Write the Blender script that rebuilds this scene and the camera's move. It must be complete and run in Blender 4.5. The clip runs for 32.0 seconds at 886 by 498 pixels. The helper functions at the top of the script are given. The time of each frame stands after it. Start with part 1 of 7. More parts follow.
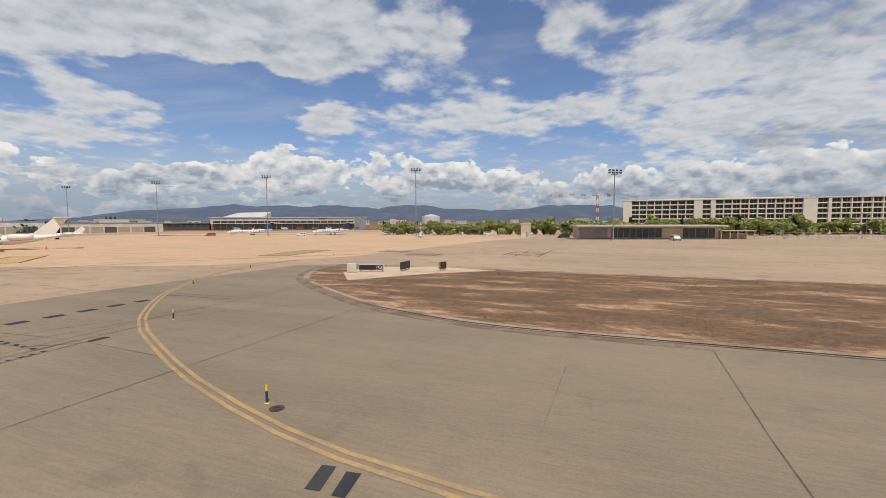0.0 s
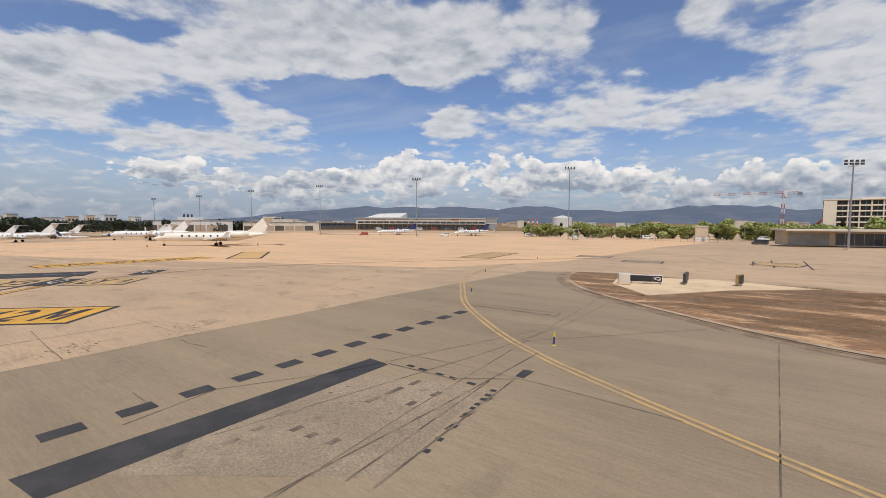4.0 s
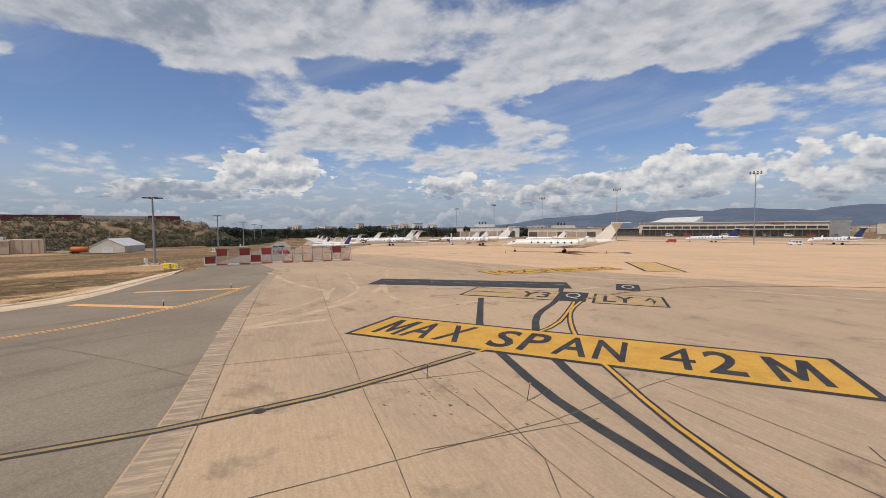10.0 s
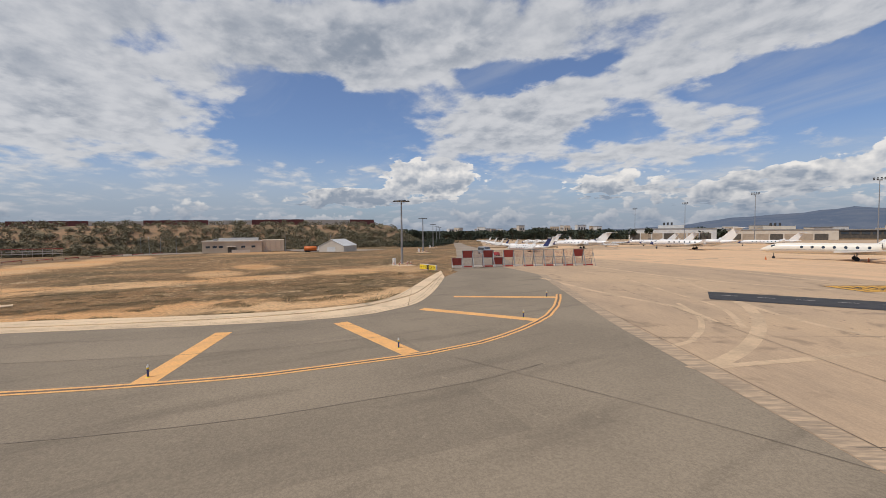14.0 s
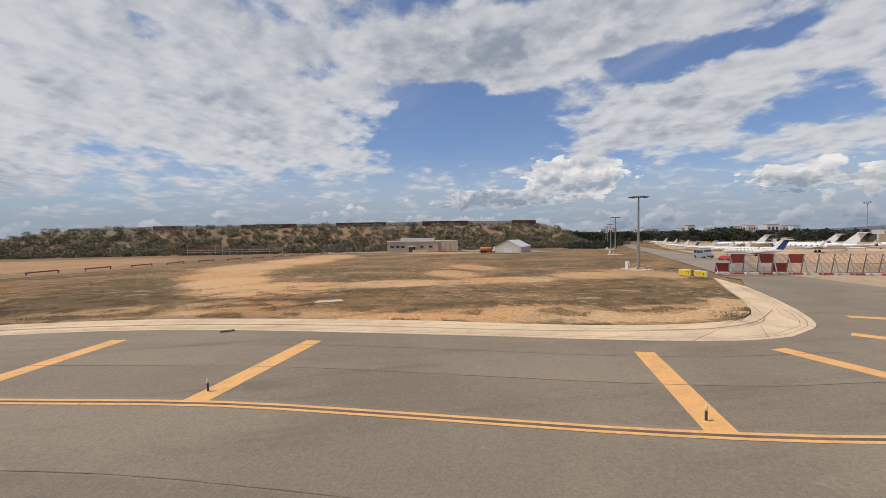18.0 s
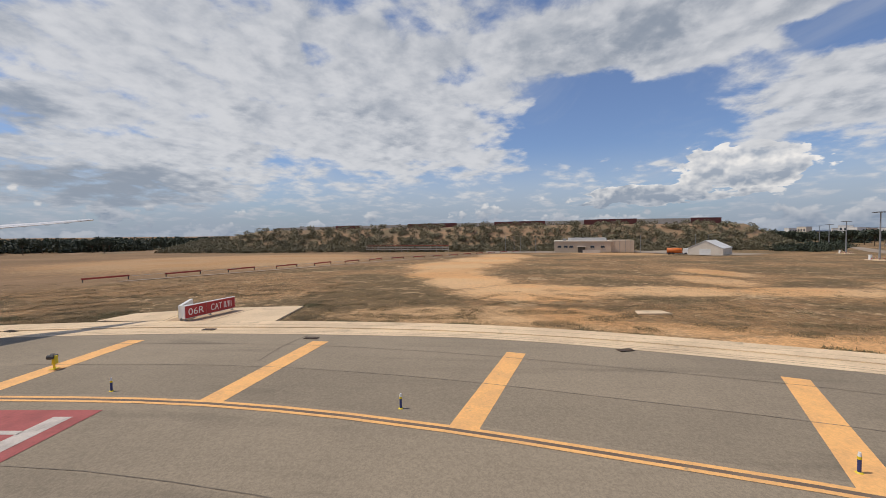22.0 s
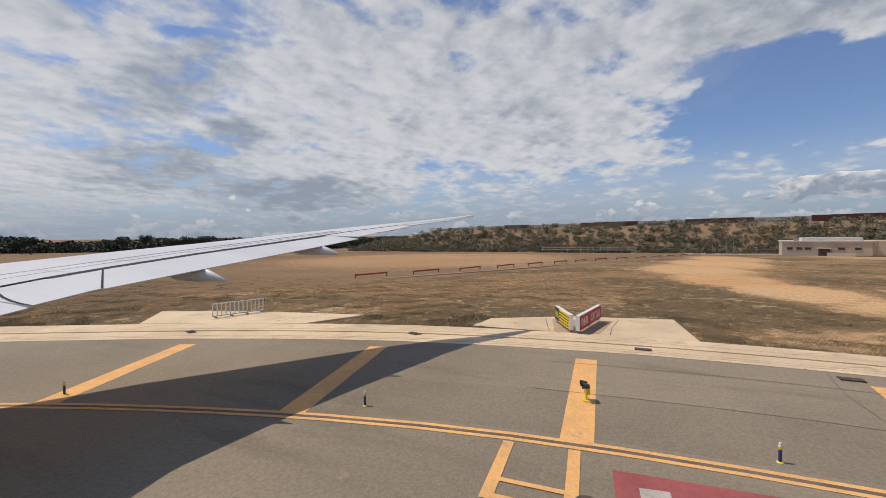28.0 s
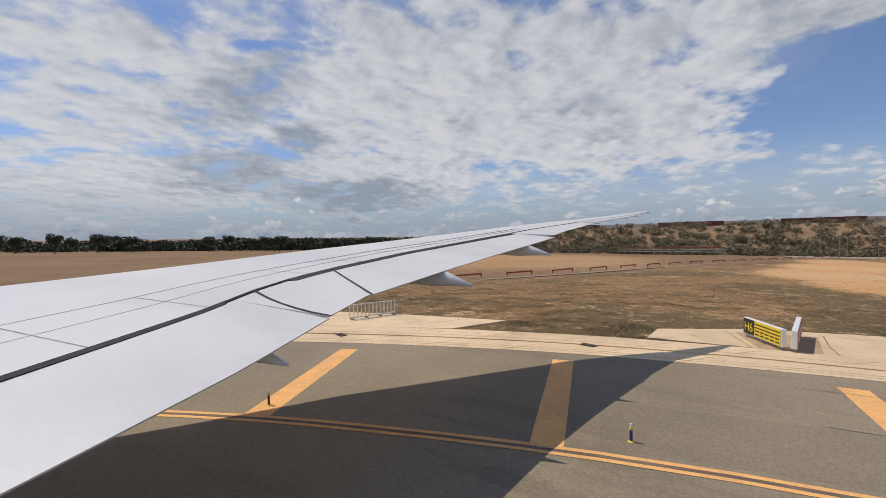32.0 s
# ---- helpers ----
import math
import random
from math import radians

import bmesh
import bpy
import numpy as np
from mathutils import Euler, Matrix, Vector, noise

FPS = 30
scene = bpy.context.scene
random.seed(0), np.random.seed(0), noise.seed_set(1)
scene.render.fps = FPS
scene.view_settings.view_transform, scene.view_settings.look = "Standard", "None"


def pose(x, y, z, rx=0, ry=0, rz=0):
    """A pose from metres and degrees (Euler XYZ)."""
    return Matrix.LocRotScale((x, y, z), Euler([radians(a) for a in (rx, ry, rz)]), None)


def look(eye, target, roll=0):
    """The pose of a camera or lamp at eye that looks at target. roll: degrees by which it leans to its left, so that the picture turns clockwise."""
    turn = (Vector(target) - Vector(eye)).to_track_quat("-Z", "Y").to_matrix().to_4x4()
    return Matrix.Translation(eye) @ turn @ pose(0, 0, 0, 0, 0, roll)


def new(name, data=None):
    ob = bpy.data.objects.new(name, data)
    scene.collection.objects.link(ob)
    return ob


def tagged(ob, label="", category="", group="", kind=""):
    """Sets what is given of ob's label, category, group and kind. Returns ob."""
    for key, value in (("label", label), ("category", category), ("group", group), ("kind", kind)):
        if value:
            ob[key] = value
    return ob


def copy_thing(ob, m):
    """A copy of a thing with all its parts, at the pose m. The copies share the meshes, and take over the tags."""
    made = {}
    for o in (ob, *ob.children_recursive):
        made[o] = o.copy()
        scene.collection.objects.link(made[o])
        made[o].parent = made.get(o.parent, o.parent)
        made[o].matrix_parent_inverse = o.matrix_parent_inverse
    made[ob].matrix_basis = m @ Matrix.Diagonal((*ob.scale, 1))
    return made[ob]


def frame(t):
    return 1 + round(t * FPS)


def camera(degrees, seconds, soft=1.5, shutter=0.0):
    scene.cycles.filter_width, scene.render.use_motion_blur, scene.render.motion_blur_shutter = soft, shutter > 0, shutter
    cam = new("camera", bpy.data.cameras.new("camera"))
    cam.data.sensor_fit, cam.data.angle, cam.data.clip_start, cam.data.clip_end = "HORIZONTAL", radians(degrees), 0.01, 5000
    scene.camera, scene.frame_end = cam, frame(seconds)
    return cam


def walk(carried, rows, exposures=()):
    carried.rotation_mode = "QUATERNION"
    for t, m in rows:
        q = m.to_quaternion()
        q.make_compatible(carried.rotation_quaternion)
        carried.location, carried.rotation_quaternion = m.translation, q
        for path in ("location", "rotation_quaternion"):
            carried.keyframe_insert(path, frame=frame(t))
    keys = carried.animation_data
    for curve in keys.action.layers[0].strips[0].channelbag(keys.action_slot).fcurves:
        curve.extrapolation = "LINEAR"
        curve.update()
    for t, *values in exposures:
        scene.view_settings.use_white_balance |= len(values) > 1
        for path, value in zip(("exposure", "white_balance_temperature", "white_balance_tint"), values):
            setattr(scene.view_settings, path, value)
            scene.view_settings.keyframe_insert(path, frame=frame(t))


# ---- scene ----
# An airport apron and taxiway, seen from a slowly turning, slowly rolling aircraft.
cam = camera(92.0, 32.0, soft=0.8)
PATH = [
    (0, (46.875, -18.219, 5.983), (50.529, 1.398, 4.633), -0.16),
    (0.5, (45.256, -17.306, 5.995), (48.676, 2.352, 4.640), -0.16),
    (1, (43.581, -16.363, 6.000), (46.589, 3.363, 4.639), -0.16),
    (1.5, (41.869, -15.390, 5.997), (44.249, 4.421, 4.634), -0.15),
    (2, (40.111, -14.406, 6.006), (41.703, 5.484, 4.646), -0.15),
    (2.5, (38.295, -13.461, 5.990), (39.021, 6.480, 4.642), -0.10),
    (4.5, (29.758, -10.097, 5.991), (27.107, 9.687, 4.728), 0.24),
    (5, (27.669, -9.489, 5.997), (24.049, 10.141, 4.745), 0.17),
    (5.5, (25.564, -8.948, 5.976), (20.966, 10.477, 4.732), 0.09),
    (6, (23.390, -8.578, 6.007), (17.867, 10.606, 4.792), -0.00),
    (6.5, (21.177, -8.309, 6.025), (14.719, 10.583, 4.851), -0.08),
    (7, (18.916, -8.235, 6.021), (11.524, 10.313, 4.873), -0.12),
    (7.5, (16.573, -8.297, 5.976), (8.267, 9.860, 4.830), -0.13),
    (8, (14.280, -8.190, 5.984), (5.102, 9.542, 4.835), -0.12),
    (8.5, (11.853, -8.122, 5.996), (1.763, 9.109, 4.861), -0.09),
    (9, (9.584, -8.251, 5.999), (-1.317, 8.481, 4.891), -0.13),
    (9.5, (7.357, -8.596, 5.997), (-4.342, 7.590, 4.939), -0.21),
    (10, (5.199, -8.977, 5.991), (-7.198, 6.685, 4.982), -0.32),
    (10.5, (3.081, -9.496, 6.000), (-10.017, 5.587, 5.025), -0.42),
    (11, (1.059, -10.116, 6.001), (-12.711, 4.358, 5.051), -0.54),
    (11.5, (-0.890, -10.945, 5.995), (-15.297, 2.895, 5.065), -0.59),
    (12, (-2.832, -11.882, 5.999), (-17.833, 1.314, 5.089), -0.53),
    (12.5, (-4.743, -12.828, 5.984), (-20.303, -0.295, 5.082), -0.47),
    (13, (-6.662, -13.918, 5.992), (-22.768, -2.094, 5.095), -0.43),
    (13.5, (-8.517, -15.103, 6.001), (-25.115, -3.981, 5.115), -0.44),
    (14, (-10.262, -16.377, 5.996), (-27.300, -5.939, 5.126), -0.48),
    (14.5, (-11.867, -17.711, 5.997), (-29.286, -7.921, 5.145), -0.52),
    (16.5, (-17.697, -23.617, 6.007), (-36.494, -16.827, 5.267), -0.16),
    (17, (-18.615, -25.159, 6.018), (-37.677, -19.155, 5.259), -0.30),
    (17.5, (-19.588, -26.785, 6.005), (-38.877, -21.554, 5.239), -0.47),
    (18, (-20.571, -28.516, 5.976), (-40.055, -24.063, 5.216), -0.62),
    (18.5, (-21.607, -30.246, 5.990), (-41.253, -26.573, 5.255), -0.68),
    (19, (-22.702, -31.937, 5.972), (-42.479, -29.047, 5.249), -0.69),
    (19.5, (-23.703, -33.660, 5.963), (-43.578, -31.556, 5.241), -0.66),
    (20, (-24.487, -35.353, 5.959), (-44.430, -34.019, 5.234), -0.59),
    (20.5, (-25.186, -37.211, 5.952), (-45.165, -36.661, 5.218), -0.54),
    (21, (-25.826, -39.072, 5.969), (-45.811, -39.289, 5.234), -0.47),
    (21.5, (-26.475, -41.002, 6.025), (-46.438, -41.963, 5.292), -0.48),
    (22, (-27.041, -42.951, 6.025), (-46.952, -44.691, 5.290), -0.53),
    (22.5, (-27.507, -44.788, 6.014), (-47.342, -47.242, 5.287), -0.58),
    (23, (-27.942, -46.520, 6.009), (-47.679, -49.670, 5.287), -0.64),
    (23.5, (-28.269, -48.238, 6.029), (-47.898, -52.004, 5.309), -0.67),
    (24, (-28.614, -49.900, 6.003), (-48.131, -54.207, 5.288), -0.71),
    (24.5, (-28.934, -51.535, 5.977), (-48.311, -56.437, 5.258), -0.74),
    (25, (-29.135, -52.966, 5.999), (-48.382, -58.355, 5.279), -0.74),
    (25.5, (-29.259, -54.391, 5.999), (-48.355, -60.295, 5.285), -0.73),
    (27.5, (-28.862, -59.475, 5.999), (-47.300, -67.191, 5.314), -0.64),
    (28, (-28.754, -60.699, 6.029), (-47.022, -68.811, 5.350), -0.66),
    (28.5, (-28.729, -61.832, 6.032), (-46.837, -70.298, 5.355), -0.65),
    (29, (-28.716, -62.972, 6.003), (-46.658, -71.783, 5.324), -0.63),
    (29.5, (-28.673, -63.990, 5.991), (-46.463, -73.104, 5.321), -0.61),
    (30, (-28.581, -64.884, 5.970), (-46.216, -74.296, 5.308), -0.63),
    (30.5, (-28.453, -65.660, 5.968), (-45.931, -75.360, 5.321), -0.67),
    (31, (-28.310, -66.372, 5.957), (-45.639, -76.337, 5.314), -0.67),
    (31.5, (-28.201, -67.036, 5.986), (-45.401, -77.221, 5.355), -0.62),
    (32, (-28.128, -67.579, 5.981), (-45.204, -77.973, 5.358), -0.56),
]

walk(cam, [(t, look(eye, target, roll)) for t, eye, target, roll in PATH], ((0, 0.02), (2.5, 0.03), (5, 0.10), (6.5, 0.06), (9, -0.02), (13, -0.04), (17, 0.0), (22, 0.02), (26, 0.0), (32, -0.01)))

# ---- light ----
SUN_AZ, SUN_EL = 176.0, 60.0
sun_dir = Vector((math.sin(radians(SUN_AZ)) * math.cos(radians(SUN_EL)),
                  math.cos(radians(SUN_AZ)) * math.cos(radians(SUN_EL)), math.sin(radians(SUN_EL))))
sun = new("sun", bpy.data.lights.new("sun", "SUN"))
sun.data.energy, sun.data.angle, sun.data.color = 3.1, radians(0.53), (1.0, 0.905, 0.775)
sun.matrix_world = look(sun_dir * 100, (0, 0, 0))


class Nodes:
    """Short notation for a node tree."""

    def __init__(self, tree):
        self.tree = tree
        tree.nodes.clear()

    def add(self, kind, **sockets):
        n = self.tree.nodes.new(kind)
        for key, value in sockets.items():
            self.put(n, key, value)
        return n

    def put(self, n, key, value):
        sock = n.inputs[int(key[1:])] if key[0] == "i" and key[1:].isdigit() else n.inputs[key.replace("_", " ")]
        if isinstance(value, bpy.types.NodeSocket):
            self.tree.links.new(value, sock)
        else:
            sock.default_value = value

    def math(self, op, a, b=0.0, clamp=False):
        n = self.add("ShaderNodeMath", i0=a, i1=b)
        n.operation, n.use_clamp = op, clamp
        return n.outputs[0]

    def mix(self, f, a, b, blend="MIX"):
        n = self.tree.nodes.new("ShaderNodeMix")
        n.data_type, n.blend_type = "RGBA", blend
        for sock, value in ((n.inputs[0], f), (n.inputs[6], a), (n.inputs[7], b)):
            if isinstance(value, bpy.types.NodeSocket):
                self.tree.links.new(value, sock)
            else:
                sock.default_value = value if sock == n.inputs[0] else (*value, 1.0)[:4]
        return n.outputs[2]

    def noise(self, vec, scale, detail=4.0, rough=0.55, distort=0.0):
        n = self.add("ShaderNodeTexNoise", Vector=vec, Scale=scale, Detail=detail, Roughness=rough, Distortion=distort)
        return n.outputs[0]

    def ramp(self, v, lo, hi, a=0.0, b=1.0):
        n = self.add("ShaderNodeMapRange", Value=v, From_Min=lo, From_Max=hi, To_Min=a, To_Max=b)
        n.interpolation_type = "SMOOTHSTEP"
        return n.outputs[0]


world = bpy.data.worlds.new("sky")
scene.world = world
world.use_nodes = True
w = Nodes(world.node_tree)
gen = w.add("ShaderNodeTexCoord").outputs["Generated"]
xyz = w.add("ShaderNodeSeparateXYZ", Vector=gen).outputs
up = w.math("MAXIMUM", xyz[2], 0.0)
sky = w.tree.nodes.new("ShaderNodeTexSky")
sky.sky_type, sky.sun_disc = "NISHITA", False
sky.sun_elevation, sky.sun_rotation = radians(SUN_EL), radians(SUN_AZ)
sky.air_density, sky.dust_density, sky.ozone_density = 1.0, 0.6, 2.0
blue = w.mix(1.0, sky.outputs[0], (0.072, 0.083, 0.106), "MULTIPLY")
blue = w.mix(0.10, blue, (0.40, 0.425, 0.465))
# Cloud is laid out by bearing (degrees to the left of +y) and elevation, with ragged outlines.
yaw = w.math("MULTIPLY", w.math("ARCTAN2", w.math("MULTIPLY", xyz[0], -1.0), xyz[1]), 57.2958)
elev = w.math("MULTIPLY", w.math("ARCSINE", xyz[2]), 57.2958)
flat = w.math("ADD", up, 0.20)
plane = w.add("ShaderNodeCombineXYZ", X=w.math("DIVIDE", xyz[0], flat), Y=w.math("DIVIDE", xyz[1], flat), Z=0.37).outputs[0]
ragged = w.add("ShaderNodeTexNoise", Vector=plane, Scale=4.2, Detail=5.0, Roughness=0.55).outputs[1]
ragged = w.add("ShaderNodeMapping", Vector=ragged, Location=(-4.0, -2.2, 0.0), Scale=(8.0, 4.4, 0.0)).outputs[0]
off = w.add("ShaderNodeSeparateXYZ", Vector=ragged).outputs
spot_yaw, spot_elev = w.math("ADD", yaw, off[0]), w.math("ADD", elev, off[1])


def lumps(value, *tables):
    """Closed (+) and clear (-) stretches: bearing, elevation, half length, half height, tilt in degrees, amount."""
    for bearing, height, long, tall, tilt, amount in (row for table in tables for row in table):
        spot = w.add("ShaderNodeCombineXYZ", X=spot_yaw, Y=spot_elev, Z=value).outputs[0]
        m = w.add("ShaderNodeMapping", Vector=spot, Location=(bearing, height, 0), Rotation=(0, 0, radians(tilt)), Scale=(long, tall, 1e6))
        m.vector_type = "TEXTURE"
        d = w.add("ShaderNodeVectorMath", i0=m.outputs[0])
        d.operation = "LENGTH"
        value = w.math("ADD", value, w.ramp(d.outputs["Value"], 1.35, 0.35, 0.0, amount))
    return value


SHEET_NORTH = (
    (12.0, 21.7, 25.1, 4.3, -5, 0.17), (-46.1, 13.9, 16.2, 8.3, 10, 0.22), (-27.4, 22.4, 5.0, 3.5, 6, 0.16), (-17.7, 13.3, 15.2, 3.1, -1, 0.17),
    (4.2, 12.5, 4.9, 2.3, -3, 0.2), (19.3, 15.1, 10.6, 2.3, -3, -0.17), (0.6, 15.9, 7.9, 2.0, -3, -0.14), (-18.8, 22.6, 3.8, 4.4, -14, -0.2),
    (-25.5, 17.5, 9.0, 1.5, 12, -0.15), (14.2, 11.3, 5.6, 1.7, -5, -0.13), (-22.8, 8.6, 5.0, 1.3, 2, -0.12), (9.0, 22.8, 23.7, 5.1, 7, 0.12),
    (29.5, 16.1, 7.5, 3.7, 15, 0.17), (48.1, 15.0, 9.7, 2.9, -9, 0.12), (16.4, 14.5, 9.6, 3.3, 0, -0.2), (46.9, 19.1, 5.8, 2.0, 0, -0.13),
)
SHEET_NORTHWEST = (
    (39.5, 12.1, 5.0, 1.2, -5, -0.1), (-16.1, 20.5, 3.0, 3.2, -9, -0.12), (37.7, 8.7, 8.4, 1.6, -3, 0.12), (59.5, 23.3, 34.6, 4.5, -1, 0.16),
    (18.0, 20.8, 16.5, 3.6, -2, 0.14), (48.2, 14.6, 12.6, 3.6, -10, 0.15), (27.7, 12.6, 6.3, 2.1, 18, 0.15), (77.2, 13.7, 8.9, 3.2, -8, -0.2),
    (46.6, 20.1, 10.3, 1.4, -1, -0.14), (16.8, 14.1, 8.4, 4.0, 7, -0.18), (68.3, 11.3, 6.8, 2.6, -4, -0.18), (74.9, 11.3, 4.1, 0.5, -6, 0.12),
    (4.6, 14.1, 2.7, 1.5, -7, 0.22), (97.4, 13.2, 12.2, 6.8, -9, 0.19), (74.7, 13.2, 9.1, 4.4, -3, -0.24), (54.8, 19.1, 3.3, 0.9, 2, -0.12),
)
SHEET_WEST = (
    (41.4, 16.8, 17.0, 2.3, -3, 0.14), (50.5, 11.1, 11.5, 2.5, -5, 0.13), (23.2, 15.7, 10.5, 2.3, -5, -0.15), (35.0, 12.2, 4.2, 1.3, -4, -0.12),
    (32.0, 9.1, 8.6, 1.7, 0, 0.13), (115.5, 16.9, 26.3, 11.2, -8, 0.13), (70.2, 24.0, 28.2, 4.2, -1, 0.18), (75.2, 12.8, 7.9, 4.2, 3, -0.22),
    (47.2, 13.5, 11.1, 3.4, -4, 0.14), (55.3, 19.5, 3.9, 0.9, 11, -0.12), (121.7, 18.5, 33.8, 12.1, -4, 0.05), (76.4, 14.0, 6.3, 4.9, 8, -0.22),
    (70.1, 20.9, 12.5, 3.3, 1, 0.16), (125.9, 17.8, 39.8, 13.3, -1, 0.07), (78.3, 13.1, 5.1, 4.5, 12, -0.26), (159.4, 15.4, 11.8, 9.1, -11, 0.16),
)
SHEET_SOUTHWEST = (
    (159.7, 4.9, 14.3, 3.4, -3, 0.22), (133.4, 5.8, 18.4, 3.6, -1, 0.12), (89.5, 9.4, 6.7, 1.6, 6, 0.12), (142.5, 22.5, 6.4, 0.8, -8, -0.13),
    (114.0, 18.7, 2.4, 1.2, 2, -0.11), (112.1, 21.8, 3.7, 0.9, 3, -0.09),
)
HEAPS_NORTH = (
    (11.1, 6.6, 7.2, 3.4, -2, 0.31), (-2.9, 6.6, 8.1, 3.5, -1, 0.31), (-14.8, 5.9, 8.2, 2.8, 1, 0.28), (22.5, 5.1, 7.5, 2.1, -3, 0.2),
    (-31.1, 4.8, 11.1, 3.4, 2, 0.22), (-48.7, 5.1, 11.9, 4.0, 4, 0.28), (24.6, 4.4, 8.8, 1.6, -1, 0.21), (39.1, 5.2, 2.4, 0.9, -2, 0.25),
    (33.8, 5.1, 1.8, 0.6, -2, 0.2), (60.9, 7.8, 6.8, 2.9, -2, 0.36),
)
HEAPS_WEST = (
    (65.9, 4.7, 9.6, 1.2, -1, 0.2), (37.0, 7.4, 11.1, 2.9, 1, 0.21), (38.5, 4.8, 2.8, 0.9, 1, 0.22), (7.4, 6.6, 6.9, 3.0, 5, 0.17),
    (59.4, 7.0, 9.0, 2.5, 1, 0.22), (72.1, 4.4, 6.5, 1.0, 0, 0.2), (38.7, 4.9, 2.6, 0.8, 3, 0.17), (69.4, 4.3, 6.4, 1.1, 4, 0.22),
    (75.0, 3.9, 2.3, 1.4, 5, 0.2),
)
BASES = (
    (146.3, 17.0, 8.2, 4.0, -26, 0.68), (147.2, 8.1, 8.3, 3.3, -3, 0.75), (133.4, 5.4, 9.2, 2.6, -1, 0.82), (138.8, 11.9, 4.0, 1.8, -3, 0.47),
    (140.4, 12.0, 3.6, 1.8, -7, 0.41), (-50.8, 8.2, 8.6, 1.3, 7, 0.62), (-49.0, 19.0, 8.2, 3.5, 14, 0.47), (129.9, 5.0, 12.5, 2.4, -1, 0.34),
    (75.4, 21.0, 14.2, 3.2, -11, 0.41),
)



def cellular(vec, scale, detail, rough, blend):
    n = w.tree.nodes.new("ShaderNodeTexVoronoi")
    n.feature = "SMOOTH_F1"
    for key, value in (("Vector", vec), ("Scale", scale), ("Detail", detail), ("Roughness", rough), ("Smoothness", blend)):
        w.put(n, key, value)
    return n.outputs["Distance"]


# A layer of broken cloud in soft cells, drawn out towards the horizon.
cells = cellular(w.add("ShaderNodeVectorMath", i0=plane, i1=w.add("ShaderNodeMapping", Vector=ragged, Scale=(0.02, 0.02, 0.0)).outputs[0]).outputs[0], 7.5, 2.0, 0.45, 0.8)
puffs = w.noise(plane, 4.6, 8.0, 0.57, 0.15)
cover = w.math("ADD", w.math("MULTIPLY", puffs, 0.74), w.math("MULTIPLY", cells, -0.16))
cover = w.math("ADD", cover, 0.195)
cover = lumps(cover, SHEET_NORTH, SHEET_NORTHWEST, SHEET_WEST, SHEET_SOUTHWEST)
cover = w.math("ADD", cover, w.ramp(up, 0.50, 0.80, 0.0, -0.10))
mask = w.ramp(cover, 0.42, 0.63)
# Heaped cloud standing along the horizon, lit on its upper sides.
tall = w.add("ShaderNodeCombineXYZ", X=xyz[0], Y=xyz[1], Z=w.math("MULTIPLY", up, 1.25)).outputs[0]


def billows(vec):
    return w.math("SUBTRACT", w.math("MULTIPLY", w.noise(vec, 7.5, 6.0, 0.55, 0.2), 0.55), w.math("MULTIPLY", cellular(vec, 17.0, 3.0, 0.55, 0.35), 0.24))


heap = billows(tall)
above = billows(w.add("ShaderNodeVectorMath", i0=tall, i1=(0.0, -0.006, 0.016)).outputs[0])
edge = w.math("SUBTRACT", w.math("ADD", heap, 0.53), w.math("MULTIPLY", up, 2.7))
edge = lumps(edge, HEAPS_NORTH, HEAPS_WEST)
bank = w.ramp(edge, 0.475, 0.525)
relief = w.math("MULTIPLY", w.math("SUBTRACT", heap, above), 5.5)
low = w.ramp(up, 0.03, 0.15)
rim = w.ramp(edge, 0.50, 0.66, 0.40, 0.0)
lit = w.math("ADD", w.math("ADD", w.math("MULTIPLY", low, 0.42), relief), w.math("ADD", rim, 0.10), True)
under = w.mix(low, (0.205, 0.25, 0.325), (0.37, 0.41, 0.475))
bank_colour = w.mix(lit, under, (0.90, 0.86, 0.815))
soft_shade = w.noise(plane, 6.4, 7.0, 0.55, 0.2)
thick = w.ramp(cover, 0.58, 0.90)
dull = w.math("MULTIPLY", w.ramp(soft_shade, 0.36, 0.66), w.math("ADD", w.math("MULTIPLY", thick, 0.55), 0.10))
shifted = w.noise(w.add("ShaderNodeVectorMath", i0=plane, i1=(0.004, -0.045, 0.0)).outputs[0], 4.6, 8.0, 0.57, 0.15)
dull = w.math("ADD", dull, w.math("MULTIPLY", w.math("SUBTRACT", shifted, puffs), 2.4))
dull = w.math("ADD", dull, w.ramp(cells, 0.2, 0.7, -0.10, 0.22))
dull = w.math("ADD", dull, w.ramp(up, 0.26, 0.46, 0.0, 0.24))
# Heavier bases, low in the west and far to the north-east.
dull = w.ramp(lumps(dull, BASES), -0.10, 1.45)
layer_colour = w.mix(dull, (0.64, 0.645, 0.665), (0.275, 0.312, 0.372))
# A soft low deck behind the heaps.
deck_veil = w.math("MULTIPLY", w.ramp(up, 0.20, 0.06, 0.0, 0.62), w.ramp(w.noise(tall, 2.6, 5.0, 0.55), 0.30, 0.58))
colour = w.mix(deck_veil, blue, (0.42, 0.465, 0.54))
colour = w.mix(w.math("MULTIPLY", bank, 0.92), colour, bank_colour)
veil = w.ramp(w.noise(w.add("ShaderNodeMapping", Vector=plane, Rotation=(0, 0, 0.9), Scale=(0.8, 1.3, 1.0)).outputs[0], 1.6, 6.0, 0.58, 0.6), 0.48, 0.76, 0.0, 0.30)
colour = w.mix(veil, colour, (0.52, 0.54, 0.575))
colour = w.mix(w.math("MULTIPLY", mask, 0.94), colour, layer_colour)
